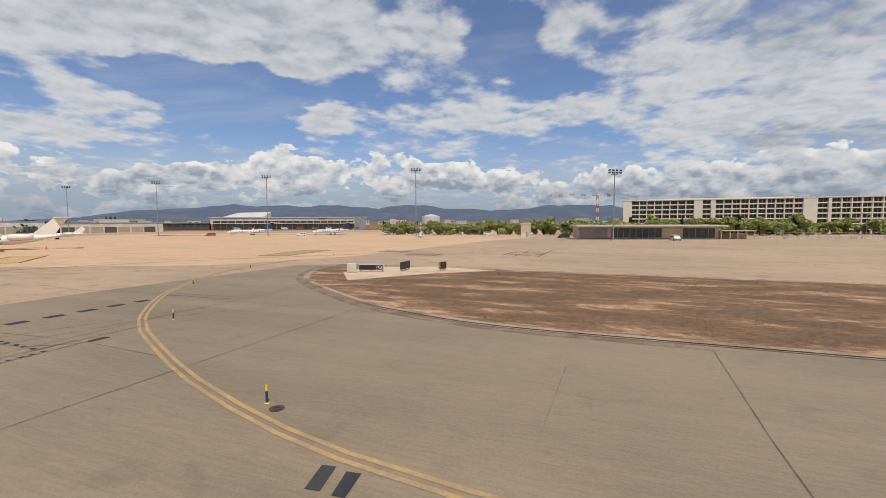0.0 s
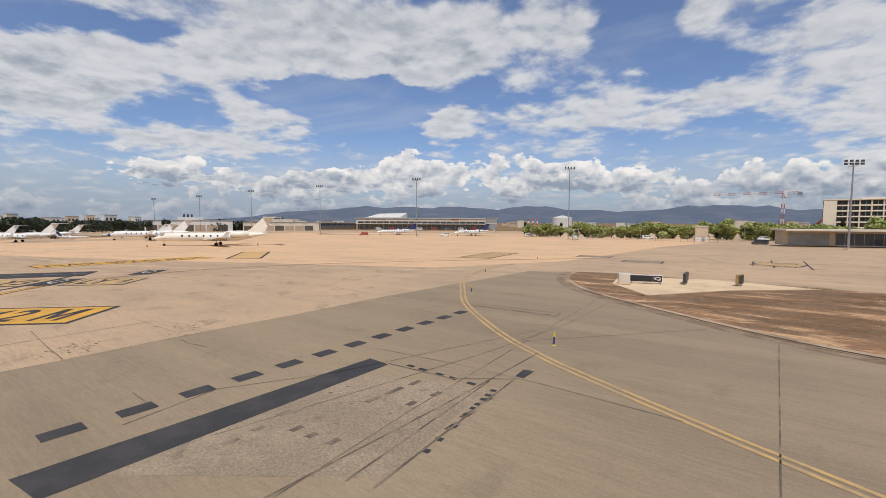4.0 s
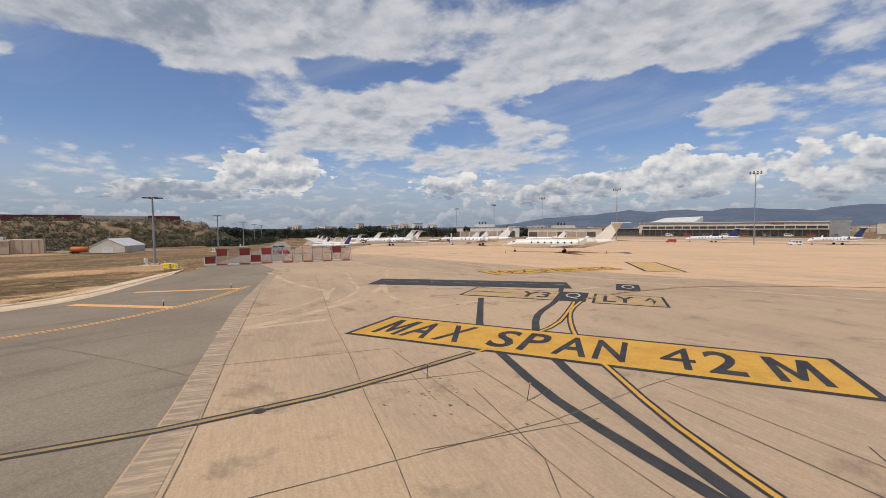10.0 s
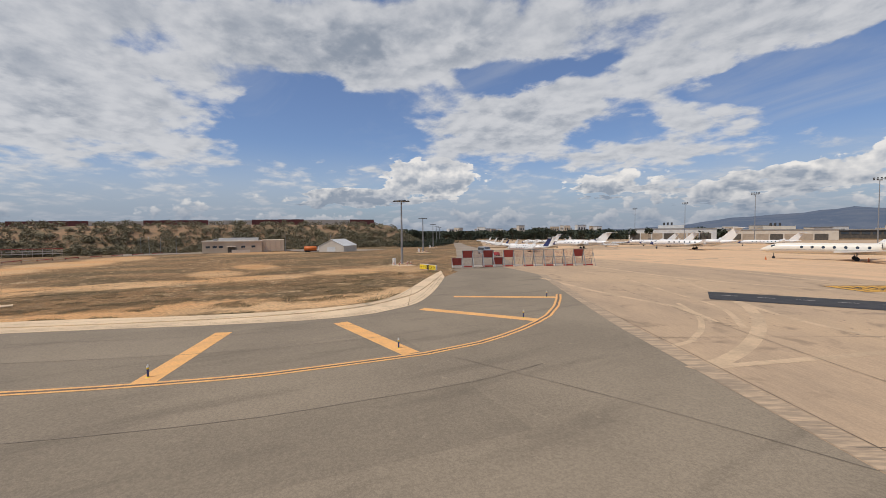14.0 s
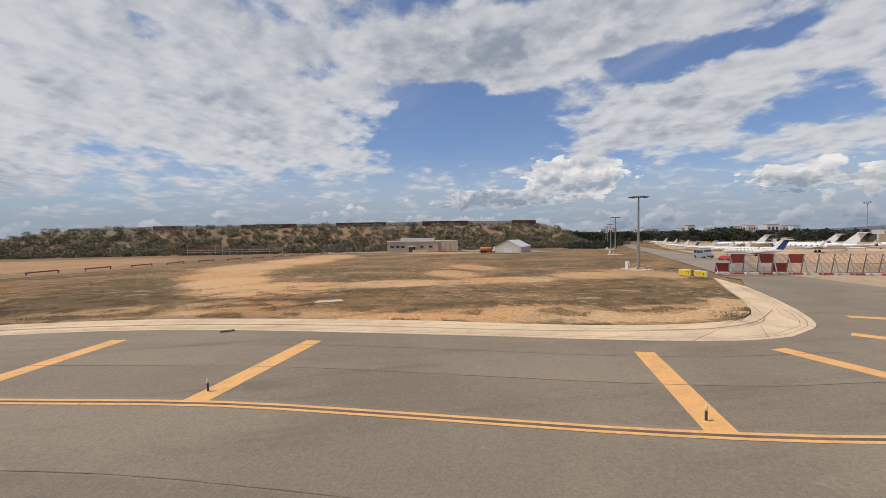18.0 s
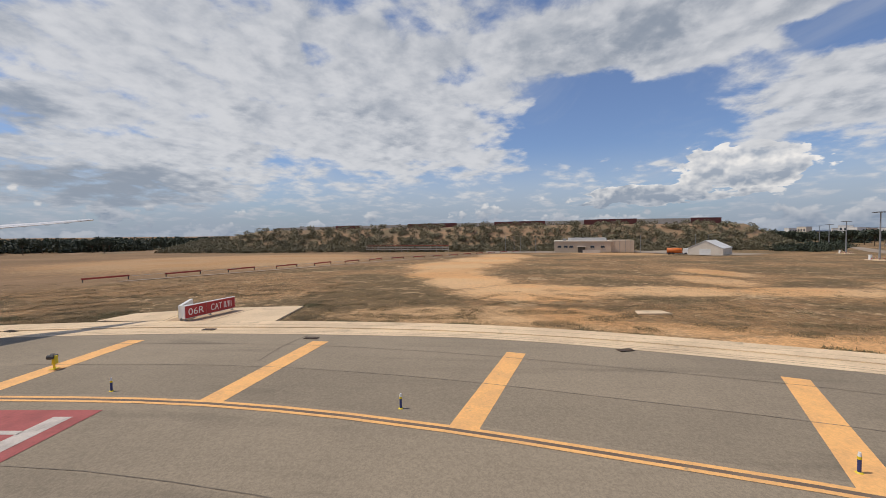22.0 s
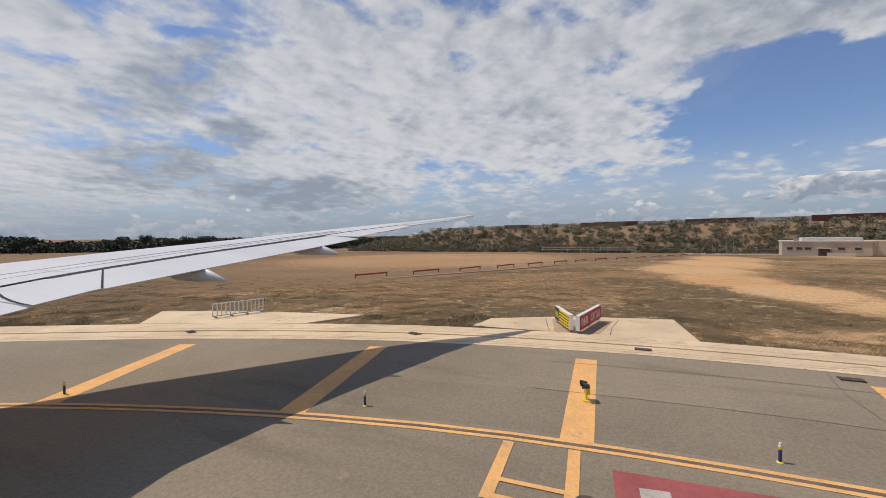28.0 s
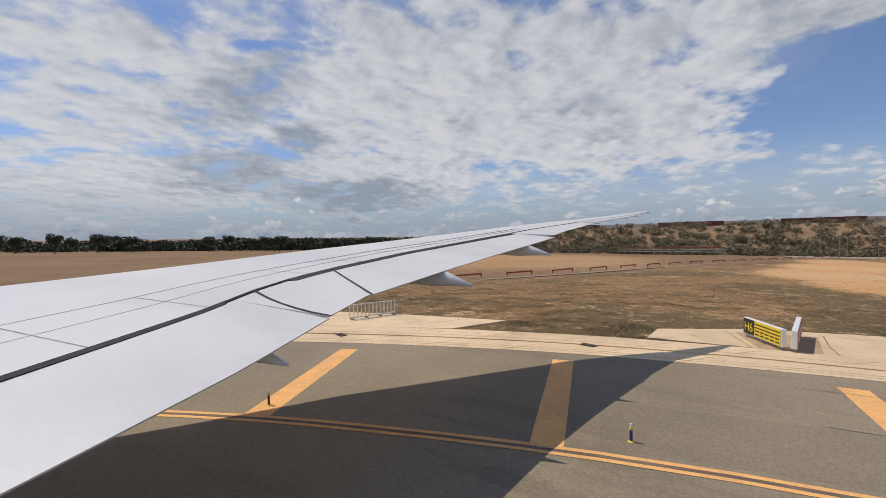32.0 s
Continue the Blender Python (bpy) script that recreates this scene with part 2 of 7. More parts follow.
haze = w.ramp(up, 0.0, 0.12, 0.72, 0.0)
colour = w.mix(haze, colour, (0.26, 0.315, 0.405))
back = w.add("ShaderNodeBackground", Color=colour, Strength=1.0)
w.tree.links.new(back.outputs[0], w.add("ShaderNodeOutputWorld").inputs[0])


# ---- materials ----
def mat(name, colour, other=None, scale=1.0, rough=0.8, metal=0.0, fine=0.12, fine_scale=40.0, bump=0.15, patch=(0.42, 0.62), third=None, vary=0.0, stretch=None, spec=0.4, turn=0.0):
    """A surface of two colours in patches, with fine grain and relief; third: a rarer colour as (colour, scale, from, to)."""
    m = bpy.data.materials.new(name)
    m.use_nodes = True
    n = Nodes(m.node_tree)
    at = n.add("ShaderNodeTexCoord").outputs["Object"]
    if turn:
        at = n.add("ShaderNodeMapping", Vector=at, Rotation=(0, 0, radians(turn))).outputs[0]
    if stretch:
        at = n.add("ShaderNodeMapping", Vector=at, Scale=stretch).outputs[0]
    c = n.mix(n.ramp(n.noise(at, scale, 6.0, 0.62), *patch), colour, other or tuple(v * 0.82 for v in colour))
    if third:
        c = n.mix(n.ramp(n.noise(at, third[1], 7.0, 0.65, 0.4), third[2], third[3]), c, third[0])
    grain = n.noise(at, fine_scale, 4.0, 0.7)
    c = n.mix(1.0, c, n.add("ShaderNodeCombineColor", Red=(g := n.ramp(grain, 0.2, 0.8, 1 - fine, 1 + fine)), Green=g, Blue=g).outputs[0], "MULTIPLY")
    if vary:
        r = n.add("ShaderNodeObjectInfo").outputs["Random"]
        v = n.ramp(r, 0.0, 1.0, 1 - vary, 1 + vary)
        c = n.mix(1.0, c, n.add("ShaderNodeCombineColor", Red=v, Green=v, Blue=v).outputs[0], "MULTIPLY")
    relief = n.add("ShaderNodeBump", Height=grain, Strength=bump, Distance=0.02)
    b = n.add("ShaderNodeBsdfPrincipled", Base_Color=c, Roughness=n.ramp(grain, 0.0, 1.0, max(rough - 0.1, 0.03), min(rough + 0.1, 1.0)), Metallic=metal, Normal=relief.outputs[0])
    b.inputs["Specular IOR Level"].default_value = spec
    n.tree.links.new(b.outputs[0], n.add("ShaderNodeOutputMaterial").inputs[0])
    return m


def glass(name, tint=(0.03, 0.04, 0.05), rough=0.08):
    m = bpy.data.materials.new(name)
    m.use_nodes = True
    n = Nodes(m.node_tree)
    at = n.add("ShaderNodeTexCoord").outputs["Object"]
    c = n.mix(n.noise(at, 0.8, 3.0), tint, tuple(v * 1.8 + 0.01 for v in tint))
    b = n.add("ShaderNodeBsdfPrincipled", Base_Color=c, Roughness=rough)
    n.tree.links.new(b.outputs[0], n.add("ShaderNodeOutputMaterial").inputs[0])
    return m




def field(name):
    """Dry grass over earth, worn to bare sand along tracks and beside the pavement."""
    m = bpy.data.materials.new(name)
    m.use_nodes = True
    n = Nodes(m.node_tree)
    at = n.add("ShaderNodeTexCoord").outputs["Object"]
    c = n.mix(n.ramp(n.noise(at, 0.10, 6.0, 0.6), 0.40, 0.60), (0.245, 0.145, 0.069), (0.37, 0.218, 0.103))
    c = n.mix(n.ramp(n.noise(at, 0.045, 4.0, 0.6), 0.47, 0.56, 0.0, 0.9), c, (0.150, 0.104, 0.051))
    speck = n.noise(at, 0.9, 6.0, 0.7)
    c = n.mix(n.ramp(speck, 0.53, 0.64, 0.0, 0.9), c, (0.50, 0.335, 0.178))
    c = n.mix(n.ramp(n.noise(at, 0.16, 6.0, 0.7, 0.5), 0.58, 0.66), c, (0.54, 0.37, 0.205))
    c = n.mix(n.ramp(n.noise(at, 1.9, 6.0, 0.72, 0.3), 0.44, 0.60, 0.0, 0.75), c, (0.122, 0.086, 0.043))
    c = n.mix(n.ramp(n.noise(at, 0.6, 7.0, 0.7, 0.6), 0.59, 0.67, 0.0, 0.85), c, (0.50, 0.35, 0.20))
    reach = n.add("ShaderNodeVectorMath", i0=at, i1=(-0.416, -0.91, 0.0))
    reach.operation = "DOT_PRODUCT"
    tilled = n.mix(n.ramp(n.noise(at, 0.03, 5.0, 0.6), 0.35, 0.65), (0.20, 0.125, 0.066), (0.27, 0.172, 0.095))
    c = n.mix(n.ramp(reach.outputs["Value"], 119.0, 123.0, 0.0, 0.8), c, tilled)
    worn = None
    paths = (
        (-59.2, -42.7, 4.5, 11, 0.9), (-74.2, -36.7, 8, 9, 1.0), (-75.2, -22.7, 5, 8, 1.0), (-74.2, -8.7, 4.5, 9, 0.9), (-76.2, 6.3, 6, 6, 0.8), (-88.2, -11.7, 9, 4, 0.8), (-103.2, -3.7, 11, 4, 0.7), (-86.2, -44.7, 10, 6, 1.0), (-102.2, -48.7, 14, 7, 0.9),
    )
    bare = (
        (-126.2, -49.7, 20, 10, 0.9), (-154.2, -41.7, 24, 11, 0.9), (-188.2, -33.7, 28, 10, 0.8), (-162.2, -121.7, 62, 44, 0.45), (-50.2, -16.7, 3.5, 8, 0.8), (-47.2, -2.7, 2.6, 4, 0.8), (-54.7, -30.7, 2.0, 6, 0.7), (-76.2, 15.3, 9, 5, 0.6), (-217.2, 15.3, 30, 20, 0.6),
        (-47.5, -6, 3.2, 9, 1.0), (-51, -22, 2.6, 9, 0.9), (-49, 2, 4, 3, 0.9), (-56, -38, 2.2, 8, 0.8),
    )
    for x, y, rx, ry, amount in (*paths, *bare):
        d = n.add("ShaderNodeVectorMath", i0=n.add("ShaderNodeMapping", Vector=at, Location=(-x / rx, -y / ry, 0), Scale=(1 / rx, 1 / ry, 0.0)).outputs[0])
        d.operation = "LENGTH"
        v = n.ramp(n.math("ADD", d.outputs["Value"], n.math("MULTIPLY", n.math("SUBTRACT", speck, 0.5), 1.5)), 1.15, 0.75, 0.0, amount)
        worn = v if worn is None else n.math("MAXIMUM", worn, v)
    sand = n.mix(n.ramp(n.noise(at, 0.05, 4.0), 0.4, 0.6), (0.66, 0.368, 0.160), (0.63, 0.405, 0.21))
    c = n.mix(worn, c, sand)
    grain = n.noise(at, 5.0, 5.0, 0.75)
    c = n.mix(1.0, c, n.add("ShaderNodeCombineColor", Red=(g := n.ramp(grain, 0.25, 0.75, 0.6, 1.4)), Green=g, Blue=g).outputs[0], "MULTIPLY")
    relief = n.add("ShaderNodeBump", Height=n.math("ADD", grain, speck), Strength=0.8, Distance=0.12)
    b = n.add("ShaderNodeBsdfPrincipled", Base_Color=c, Roughness=0.95, Normal=relief.outputs[0])
    b.inputs["Specular IOR Level"].default_value = 0.2
    n.tree.links.new(b.outputs[0], n.add("ShaderNodeOutputMaterial").inputs[0])
    return m


def concrete(name, base, dark, pale, turn=0.0, drawn=0.22, wide=0.34, stain=0.75, pits=0.55):
    """Old poured concrete: broad bands along the traffic, smaller stains, brush marks, grain and dark pits."""
    m = bpy.data.materials.new(name)
    m.use_nodes = True
    n = Nodes(m.node_tree)
    at = n.add("ShaderNodeMapping", Vector=n.add("ShaderNodeTexCoord").outputs["Object"], Rotation=(0, 0, radians(turn))).outputs[0]
    along = n.add("ShaderNodeMapping", Vector=at, Scale=(drawn, 1.0, 1.0)).outputs[0]
    c = n.mix(n.ramp(n.noise(along, wide, 5.0, 0.55), 0.36, 0.64), base, dark)
    c = n.mix(n.ramp(n.noise(at, 0.045, 4.0, 0.6), 0.40, 0.66, 0.0, 0.8), c, pale)
    c = n.mix(n.ramp(n.noise(at, 0.42, 7.0, 0.66, 0.5), 0.54, 0.72, 0.0, stain), c, tuple(v * 0.68 for v in dark))
    brush = n.noise(n.add("ShaderNodeMapping", Vector=at, Scale=(0.35, 3.2, 1.0)).outputs[0], 2.4, 5.0, 0.7)
    grain = n.noise(at, 16.0, 4.0, 0.72)
    tone = n.math("MULTIPLY", n.ramp(brush, 0.25, 0.75, 0.90, 1.09), n.ramp(grain, 0.25, 0.75, 0.86, 1.12))
    pit = n.ramp(n.noise(at, 3.4, 5.0, 0.75), 0.66, 0.73, 1.0, pits)
    tone = n.math("MULTIPLY", tone, pit)
    c = n.mix(1.0, c, n.add("ShaderNodeCombineColor", Red=tone, Green=tone, Blue=tone).outputs[0], "MULTIPLY")
    relief = n.add("ShaderNodeBump", Height=n.math("ADD", grain, n.math("MULTIPLY", brush, 0.6)), Strength=0.3, Distance=0.012)
    b = n.add("ShaderNodeBsdfPrincipled", Base_Color=c, Roughness=n.ramp(grain, 0.0, 1.0, 0.72, 0.95), Normal=relief.outputs[0])
    b.inputs["Specular IOR Level"].default_value = 0.35
    n.tree.links.new(b.outputs[0], n.add("ShaderNodeOutputMaterial").inputs[0])
    return m


def asphalt(name, base, dark):
    """Rolled asphalt: broad faint tones, small stains, pale and dark stones in the binder."""
    m = bpy.data.materials.new(name)
    m.use_nodes = True
    n = Nodes(m.node_tree)
    at = n.add("ShaderNodeTexCoord").outputs["Object"]
    c = n.mix(n.ramp(n.noise(at, 0.09, 5.0, 0.6), 0.38, 0.64), base, dark)
    drawn = n.add("ShaderNodeMapping", Vector=at, Rotation=(0, 0, radians(-12)), Scale=(1.0, 0.16, 1.0)).outputs[0]
    c = n.mix(n.ramp(n.noise(drawn, 0.55, 6.0, 0.62), 0.50, 0.72, 0.0, 0.7), c, tuple(v * 0.78 for v in dark))
    c = n.mix(n.ramp(n.noise(at, 1.3, 6.0, 0.7, 0.4), 0.60, 0.72, 0.0, 0.6), c, tuple(v * 1.18 for v in base))
    stones = n.noise(at, 11.0, 3.0, 0.8)
    grit = n.noise(at, 34.0, 3.0, 0.7)
    tone = n.math("MULTIPLY", n.ramp(stones, 0.28, 0.72, 0.83, 1.17), n.ramp(grit, 0.25, 0.75, 0.86, 1.14))
    c = n.mix(1.0, c, n.add("ShaderNodeCombineColor", Red=tone, Green=tone, Blue=tone).outputs[0], "MULTIPLY")
    relief = n.add("ShaderNodeBump", Height=n.math("ADD", stones, grit), Strength=0.28, Distance=0.01)
    b = n.add("ShaderNodeBsdfPrincipled", Base_Color=c, Roughness=n.ramp(grit, 0.0, 1.0, 0.78, 0.98), Normal=relief.outputs[0])
    b.inputs["Specular IOR Level"].default_value = 0.35
    n.tree.links.new(b.outputs[0], n.add("ShaderNodeOutputMaterial").inputs[0])
    return m


M_GROUND = field("dry_field")
M_ISLAND = mat("burnt_grass", (0.18, 0.112, 0.059), (0.30, 0.165, 0.082), 0.26, 0.95, fine=0.6, fine_scale=4.5, bump=0.9, third=((0.50, 0.32, 0.17), 0.26, 0.53, 0.63), stretch=(0.55, 1.6, 1.0), turn=31)
M_APRON = concrete("apron_concrete", (0.490, 0.349, 0.220), (0.418, 0.303, 0.196), (0.555, 0.390, 0.236), turn=30, stain=0.9)
# Apron concrete in a paler tone that carries sunlit brightness.
M_SUNLITAPRON = concrete("stand_concrete", (0.70, 0.465, 0.268), (0.61, 0.412, 0.245), (0.74, 0.485, 0.272), turn=12, drawn=0.3, stain=0.5)
M_RIM = mat("dusty_rim_concrete", (0.42, 0.31, 0.205), (0.27, 0.195, 0.125), 0.35, 0.9, fine=0.25, fine_scale=6.0)
M_EARTH = mat("brown_verge_earth", (0.21, 0.145, 0.09), (0.30, 0.215, 0.14), 0.5, 0.95, fine=0.3, fine_scale=5.0)
M_LANE = concrete("taxiway_concrete", (0.325, 0.250, 0.160), (0.262, 0.201, 0.130), (0.335, 0.258, 0.165), turn=31, drawn=0.06, wide=0.28, stain=0.35, pits=0.8)
M_ASPHALTDARK = asphalt("darker_asphalt", (0.252, 0.204, 0.142), (0.214, 0.173, 0.121))
M_ASPHALT = asphalt("asphalt", (0.284, 0.229, 0.159), (0.234, 0.189, 0.132))
M_TAR = mat("black_overpaint", (0.042, 0.040, 0.040), (0.060, 0.056, 0.053), 0.8, 0.8, fine=0.2, fine_scale=18.0)
M_JOINT = mat("joint_sealant", (0.12, 0.095, 0.07), (0.26, 0.20, 0.14), 0.9, 0.85)
M_FAINT = mat("worn_joint", (0.35, 0.262, 0.174), (0.42, 0.308, 0.20), 0.35, 0.9)
M_SEAM = mat("asphalt_seam", (0.165, 0.135, 0.100), (0.250, 0.203, 0.150), 0.5, 0.9)
M_CORE = mat("dark_line_core", (0.145, 0.105, 0.075), (0.20, 0.145, 0.10), 0.6, 0.85)
M_KERB = mat("shoulder_concrete", (0.72, 0.545, 0.345), (0.62, 0.465, 0.295), 0.25, 0.85, fine=0.14, fine_scale=9.0, third=((0.40, 0.31, 0.205), 0.5, 0.58, 0.74), vary=0.06)
M_YELLOW = mat("worn_yellow_paint", (0.83, 0.445, 0.155), (0.73, 0.395, 0.15), 0.9, 0.75, fine=0.14, fine_scale=11.0, third=((0.44, 0.29, 0.155), 1.6, 0.60, 0.74))
M_SIGNYELLOW = mat("sign_yellow_paint", (0.66, 0.36, 0.055), (0.58, 0.31, 0.05), 0.6, 0.75, fine=0.12, fine_scale=11.0, third=((0.40, 0.24, 0.08), 1.2, 0.62, 0.78))
M_FADED = mat("faded_yellow_paint", (0.52, 0.34, 0.14), (0.40, 0.28, 0.15), 0.7, 0.8, fine=0.14, fine_scale=11.0, third=((0.36, 0.27, 0.18), 1.0, 0.55, 0.7))
M_OLDSIGN = mat("old_sign_paint", (0.66, 0.40, 0.15), (0.56, 0.37, 0.18), 0.5, 0.8, fine=0.14, fine_scale=9.0, third=((0.50, 0.34, 0.10), 0.9, 0.52, 0.62))
M_BLACK = mat("black_paint", (0.035, 0.031, 0.030), (0.055, 0.048, 0.044), 0.8, 0.75, fine=0.15, fine_scale=14.0)
M_RED = mat("red_paint", (0.36, 0.095, 0.085), (0.30, 0.08, 0.07), 0.8, 0.8, fine=0.18, fine_scale=10.0, third=((0.22, 0.08, 0.07), 0.9, 0.58, 0.72))
M_WHITEPAINT = mat("white_ground_paint", (0.52, 0.46, 0.40), (0.42, 0.37, 0.32), 0.8, 0.8, fine=0.18, fine_scale=10.0)
M_PATCH = mat("worn_aggregate", (0.275, 0.215, 0.146), (0.335, 0.262, 0.178), 0.35, 0.95, fine=0.34, fine_scale=15.0, bump=0.35, third=((0.20, 0.16, 0.115), 0.9, 0.60, 0.70))
M_GROOVED = mat("grooved_concrete", (0.50, 0.365, 0.235), (0.33, 0.25, 0.17), 1.4, 0.9, fine=0.2, fine_scale=6.0, bump=0.4, patch=(0.40, 0.58), stretch=(3.2, 0.35, 1.0), turn=33)
M_TRACK = mat("rubbed_concrete", (0.60, 0.435, 0.27), (0.48, 0.35, 0.222), 0.5, 0.9, fine=0.12, fine_scale=6.0)
M_DULLYEL = mat("dull_yellow_paint", (0.40, 0.27, 0.10), (0.30, 0.21, 0.10), 0.8, 0.8, fine=0.2, third=((0.22, 0.12, 0.08), 0.7, 0.58, 0.66))
M_PADBROWN = mat("stained_concrete", (0.46, 0.32, 0.20), (0.38, 0.27, 0.17), 0.6, 0.85, fine=0.12, fine_scale=8.0)
M_ROAD = mat("service_road", (0.33, 0.265, 0.195), (0.27, 0.22, 0.165), 0.08, 0.9, fine=0.12, fine_scale=6.0)
M_WHITE = mat("white_gloss_paint", (0.78, 0.77, 0.74), (0.72, 0.71, 0.68), 0.3, 0.3, fine=0.03, bump=0.02)
M_WINGSKIN = mat("wing_skin", (0.66, 0.655, 0.645), (0.60, 0.595, 0.59), 0.35, 0.42, fine=0.03, fine_scale=14.0, bump=0.03, stretch=(1.0, 0.4, 1.0))
M_GREY = mat("grey_steel", (0.34, 0.34, 0.335), (0.27, 0.27, 0.265), 0.6, 0.5, metal=0.5, fine=0.06)
M_DARK = mat("dark_metal", (0.045, 0.045, 0.047), (0.065, 0.063, 0.06), 0.8, 0.55, fine=0.1)
M_RUBBER = mat("black_rubber", (0.022, 0.022, 0.023), (0.035, 0.034, 0.033), 2.0, 0.85)
M_CREAM = mat("cream_render", (0.56, 0.45, 0.33), (0.50, 0.40, 0.29), 0.15, 0.85, fine=0.06, fine_scale=5.0)
M_PALE = mat("pale_render", (0.62, 0.55, 0.45), (0.55, 0.48, 0.39), 0.15, 0.85, fine=0.06, fine_scale=5.0)
M_HOTEL = mat("hotel_render", (0.80, 0.71, 0.57), (0.74, 0.65, 0.52), 0.1, 0.85, fine=0.06, fine_scale=5.0)
M_BUFF = mat("buff_blockwork", (0.42, 0.335, 0.25), (0.36, 0.29, 0.215), 0.3, 0.9, fine=0.1, fine_scale=4.0)
M_ROOF = mat("pale_sheet_roof", (0.66, 0.65, 0.61), (0.58, 0.57, 0.54), 0.25, 0.55, fine=0.05, fine_scale=4.0)
M_DULLROOF = mat("grey_roof", (0.30, 0.30, 0.29), (0.25, 0.25, 0.24), 0.2, 0.75, fine=0.06, fine_scale=4.0)
M_GLASS = glass("dark_glazing")
# Near-black base colour; holds the shade of deep bays as well as dark walls.
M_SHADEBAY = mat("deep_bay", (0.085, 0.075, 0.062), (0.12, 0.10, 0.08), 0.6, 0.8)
M_SIGNRED = mat("red_sign_face", (0.44, 0.035, 0.04), (0.38, 0.03, 0.035), 0.8, 0.45, fine=0.04)
M_SIGNYEL = mat("yellow_sign_face", (0.78, 0.58, 0.03), (0.72, 0.53, 0.03), 0.8, 0.45, fine=0.04)
M_SIGNBLK = mat("black_sign_face", (0.025, 0.025, 0.027), (0.035, 0.035, 0.035), 0.8, 0.45, fine=0.04)
M_ORANGE = mat("orange_paint", (0.62, 0.16, 0.03), (0.52, 0.13, 0.03), 0.6, 0.5)
M_CRANERED = mat("crane_red", (0.45, 0.07, 0.045), (0.38, 0.06, 0.04), 0.6, 0.6)
M_BARRED = mat("barrier_red", (0.42, 0.075, 0.055), (0.34, 0.06, 0.045), 0.6, 0.6, vary=0.15, third=((0.45, 0.20, 0.15), 1.3, 0.6, 0.8))
M_BARWHITE = mat("barrier_white", (0.62, 0.55, 0.47), (0.54, 0.47, 0.39), 0.6, 0.6, vary=0.12)
M_MAROON = mat("maroon_panel", (0.17, 0.055, 0.045), (0.14, 0.045, 0.04), 0.6, 0.7)
M_BLUE = mat("navy_paint", (0.035, 0.05, 0.16), (0.03, 0.042, 0.13), 0.6, 0.4)
M_BARK = mat("bark", (0.10, 0.075, 0.052), (0.065, 0.05, 0.035), 1.5, 0.95, bump=0.6, fine=0.3, fine_scale=9.0)


def leafy(name, a, b):
    m = bpy.data.materials.new(name)
    m.use_nodes = True
    n = Nodes(m.node_tree)
    isl = n.add("ShaderNodeNewGeometry").outputs["Random Per Island"]
    at = n.add("ShaderNodeTexCoord").outputs["Object"]
    c = n.mix(isl, a, b)
    c = n.mix(n.ramp(n.noise(at, 0.3, 3.0), 0.4, 0.7, 0.0, 0.5), c, tuple(v * 0.6 for v in a))
    p = n.add("ShaderNodeBsdfPrincipled", Base_Color=c, Roughness=0.75)
    n.tree.links.new(p.outputs[0], n.add("ShaderNodeOutputMaterial").inputs[0])
    return m


M_LEAF = leafy("green_leaves", (0.42, 0.45, 0.14), (0.25, 0.29, 0.095))
M_PINE = leafy("dark_leaves", (0.045, 0.058, 0.028), (0.022, 0.030, 0.017))
M_SCRUB = leafy("dry_scrub", (0.225, 0.190, 0.108), (0.150, 0.134, 0.076))
M_TUFT = leafy("dry_tufts", (0.42, 0.27, 0.13), (0.23, 0.165, 0.078))
M_STRAW = leafy("pale_straw", (0.58, 0.40, 0.21), (0.38, 0.25, 0.125))
M_STUBBLE = leafy("burnt_stubble", (0.33, 0.205, 0.108), (0.16, 0.102, 0.053))
M_WEED = leafy("green_weeds", (0.235, 0.195, 0.09), (0.125, 0.11, 0.052))
M_CLUMP = leafy("dark_clumps", (0.215, 0.165, 0.083), (0.14, 0.112, 0.055))
# The blue-grey of the hills is distance haze put into the base colours.
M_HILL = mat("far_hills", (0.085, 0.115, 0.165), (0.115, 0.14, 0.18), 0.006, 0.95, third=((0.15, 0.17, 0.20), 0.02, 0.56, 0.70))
M_BANK = mat("bank_earth", (0.285, 0.18, 0.10), (0.19, 0.138, 0.078), 0.06, 0.95, fine=0.3, fine_scale=1.2, bump=0.8, third=((0.17, 0.135, 0.075), 0.12, 0.5, 0.62))


# ---- building blocks ----
def part(name, bm, material, parent=None, label="", kind=""):
    """Links a bmesh as one mesh object, under its thing or part."""
    me = bpy.data.meshes.new(name)
    bm.to_mesh(me)
    bm.free()
    me.materials.append(material)
    ob = new(name, me)
    if parent:
        ob.parent = parent
    return tagged(ob, label, kind=kind)


def thing(name, label, category, group="", kind="", at=(0, 0, 0), turn=0.0):
    ob = new(name)
    ob.matrix_basis = pose(*at, 0, 0, turn)
    return tagged(ob, label, category, group, kind)


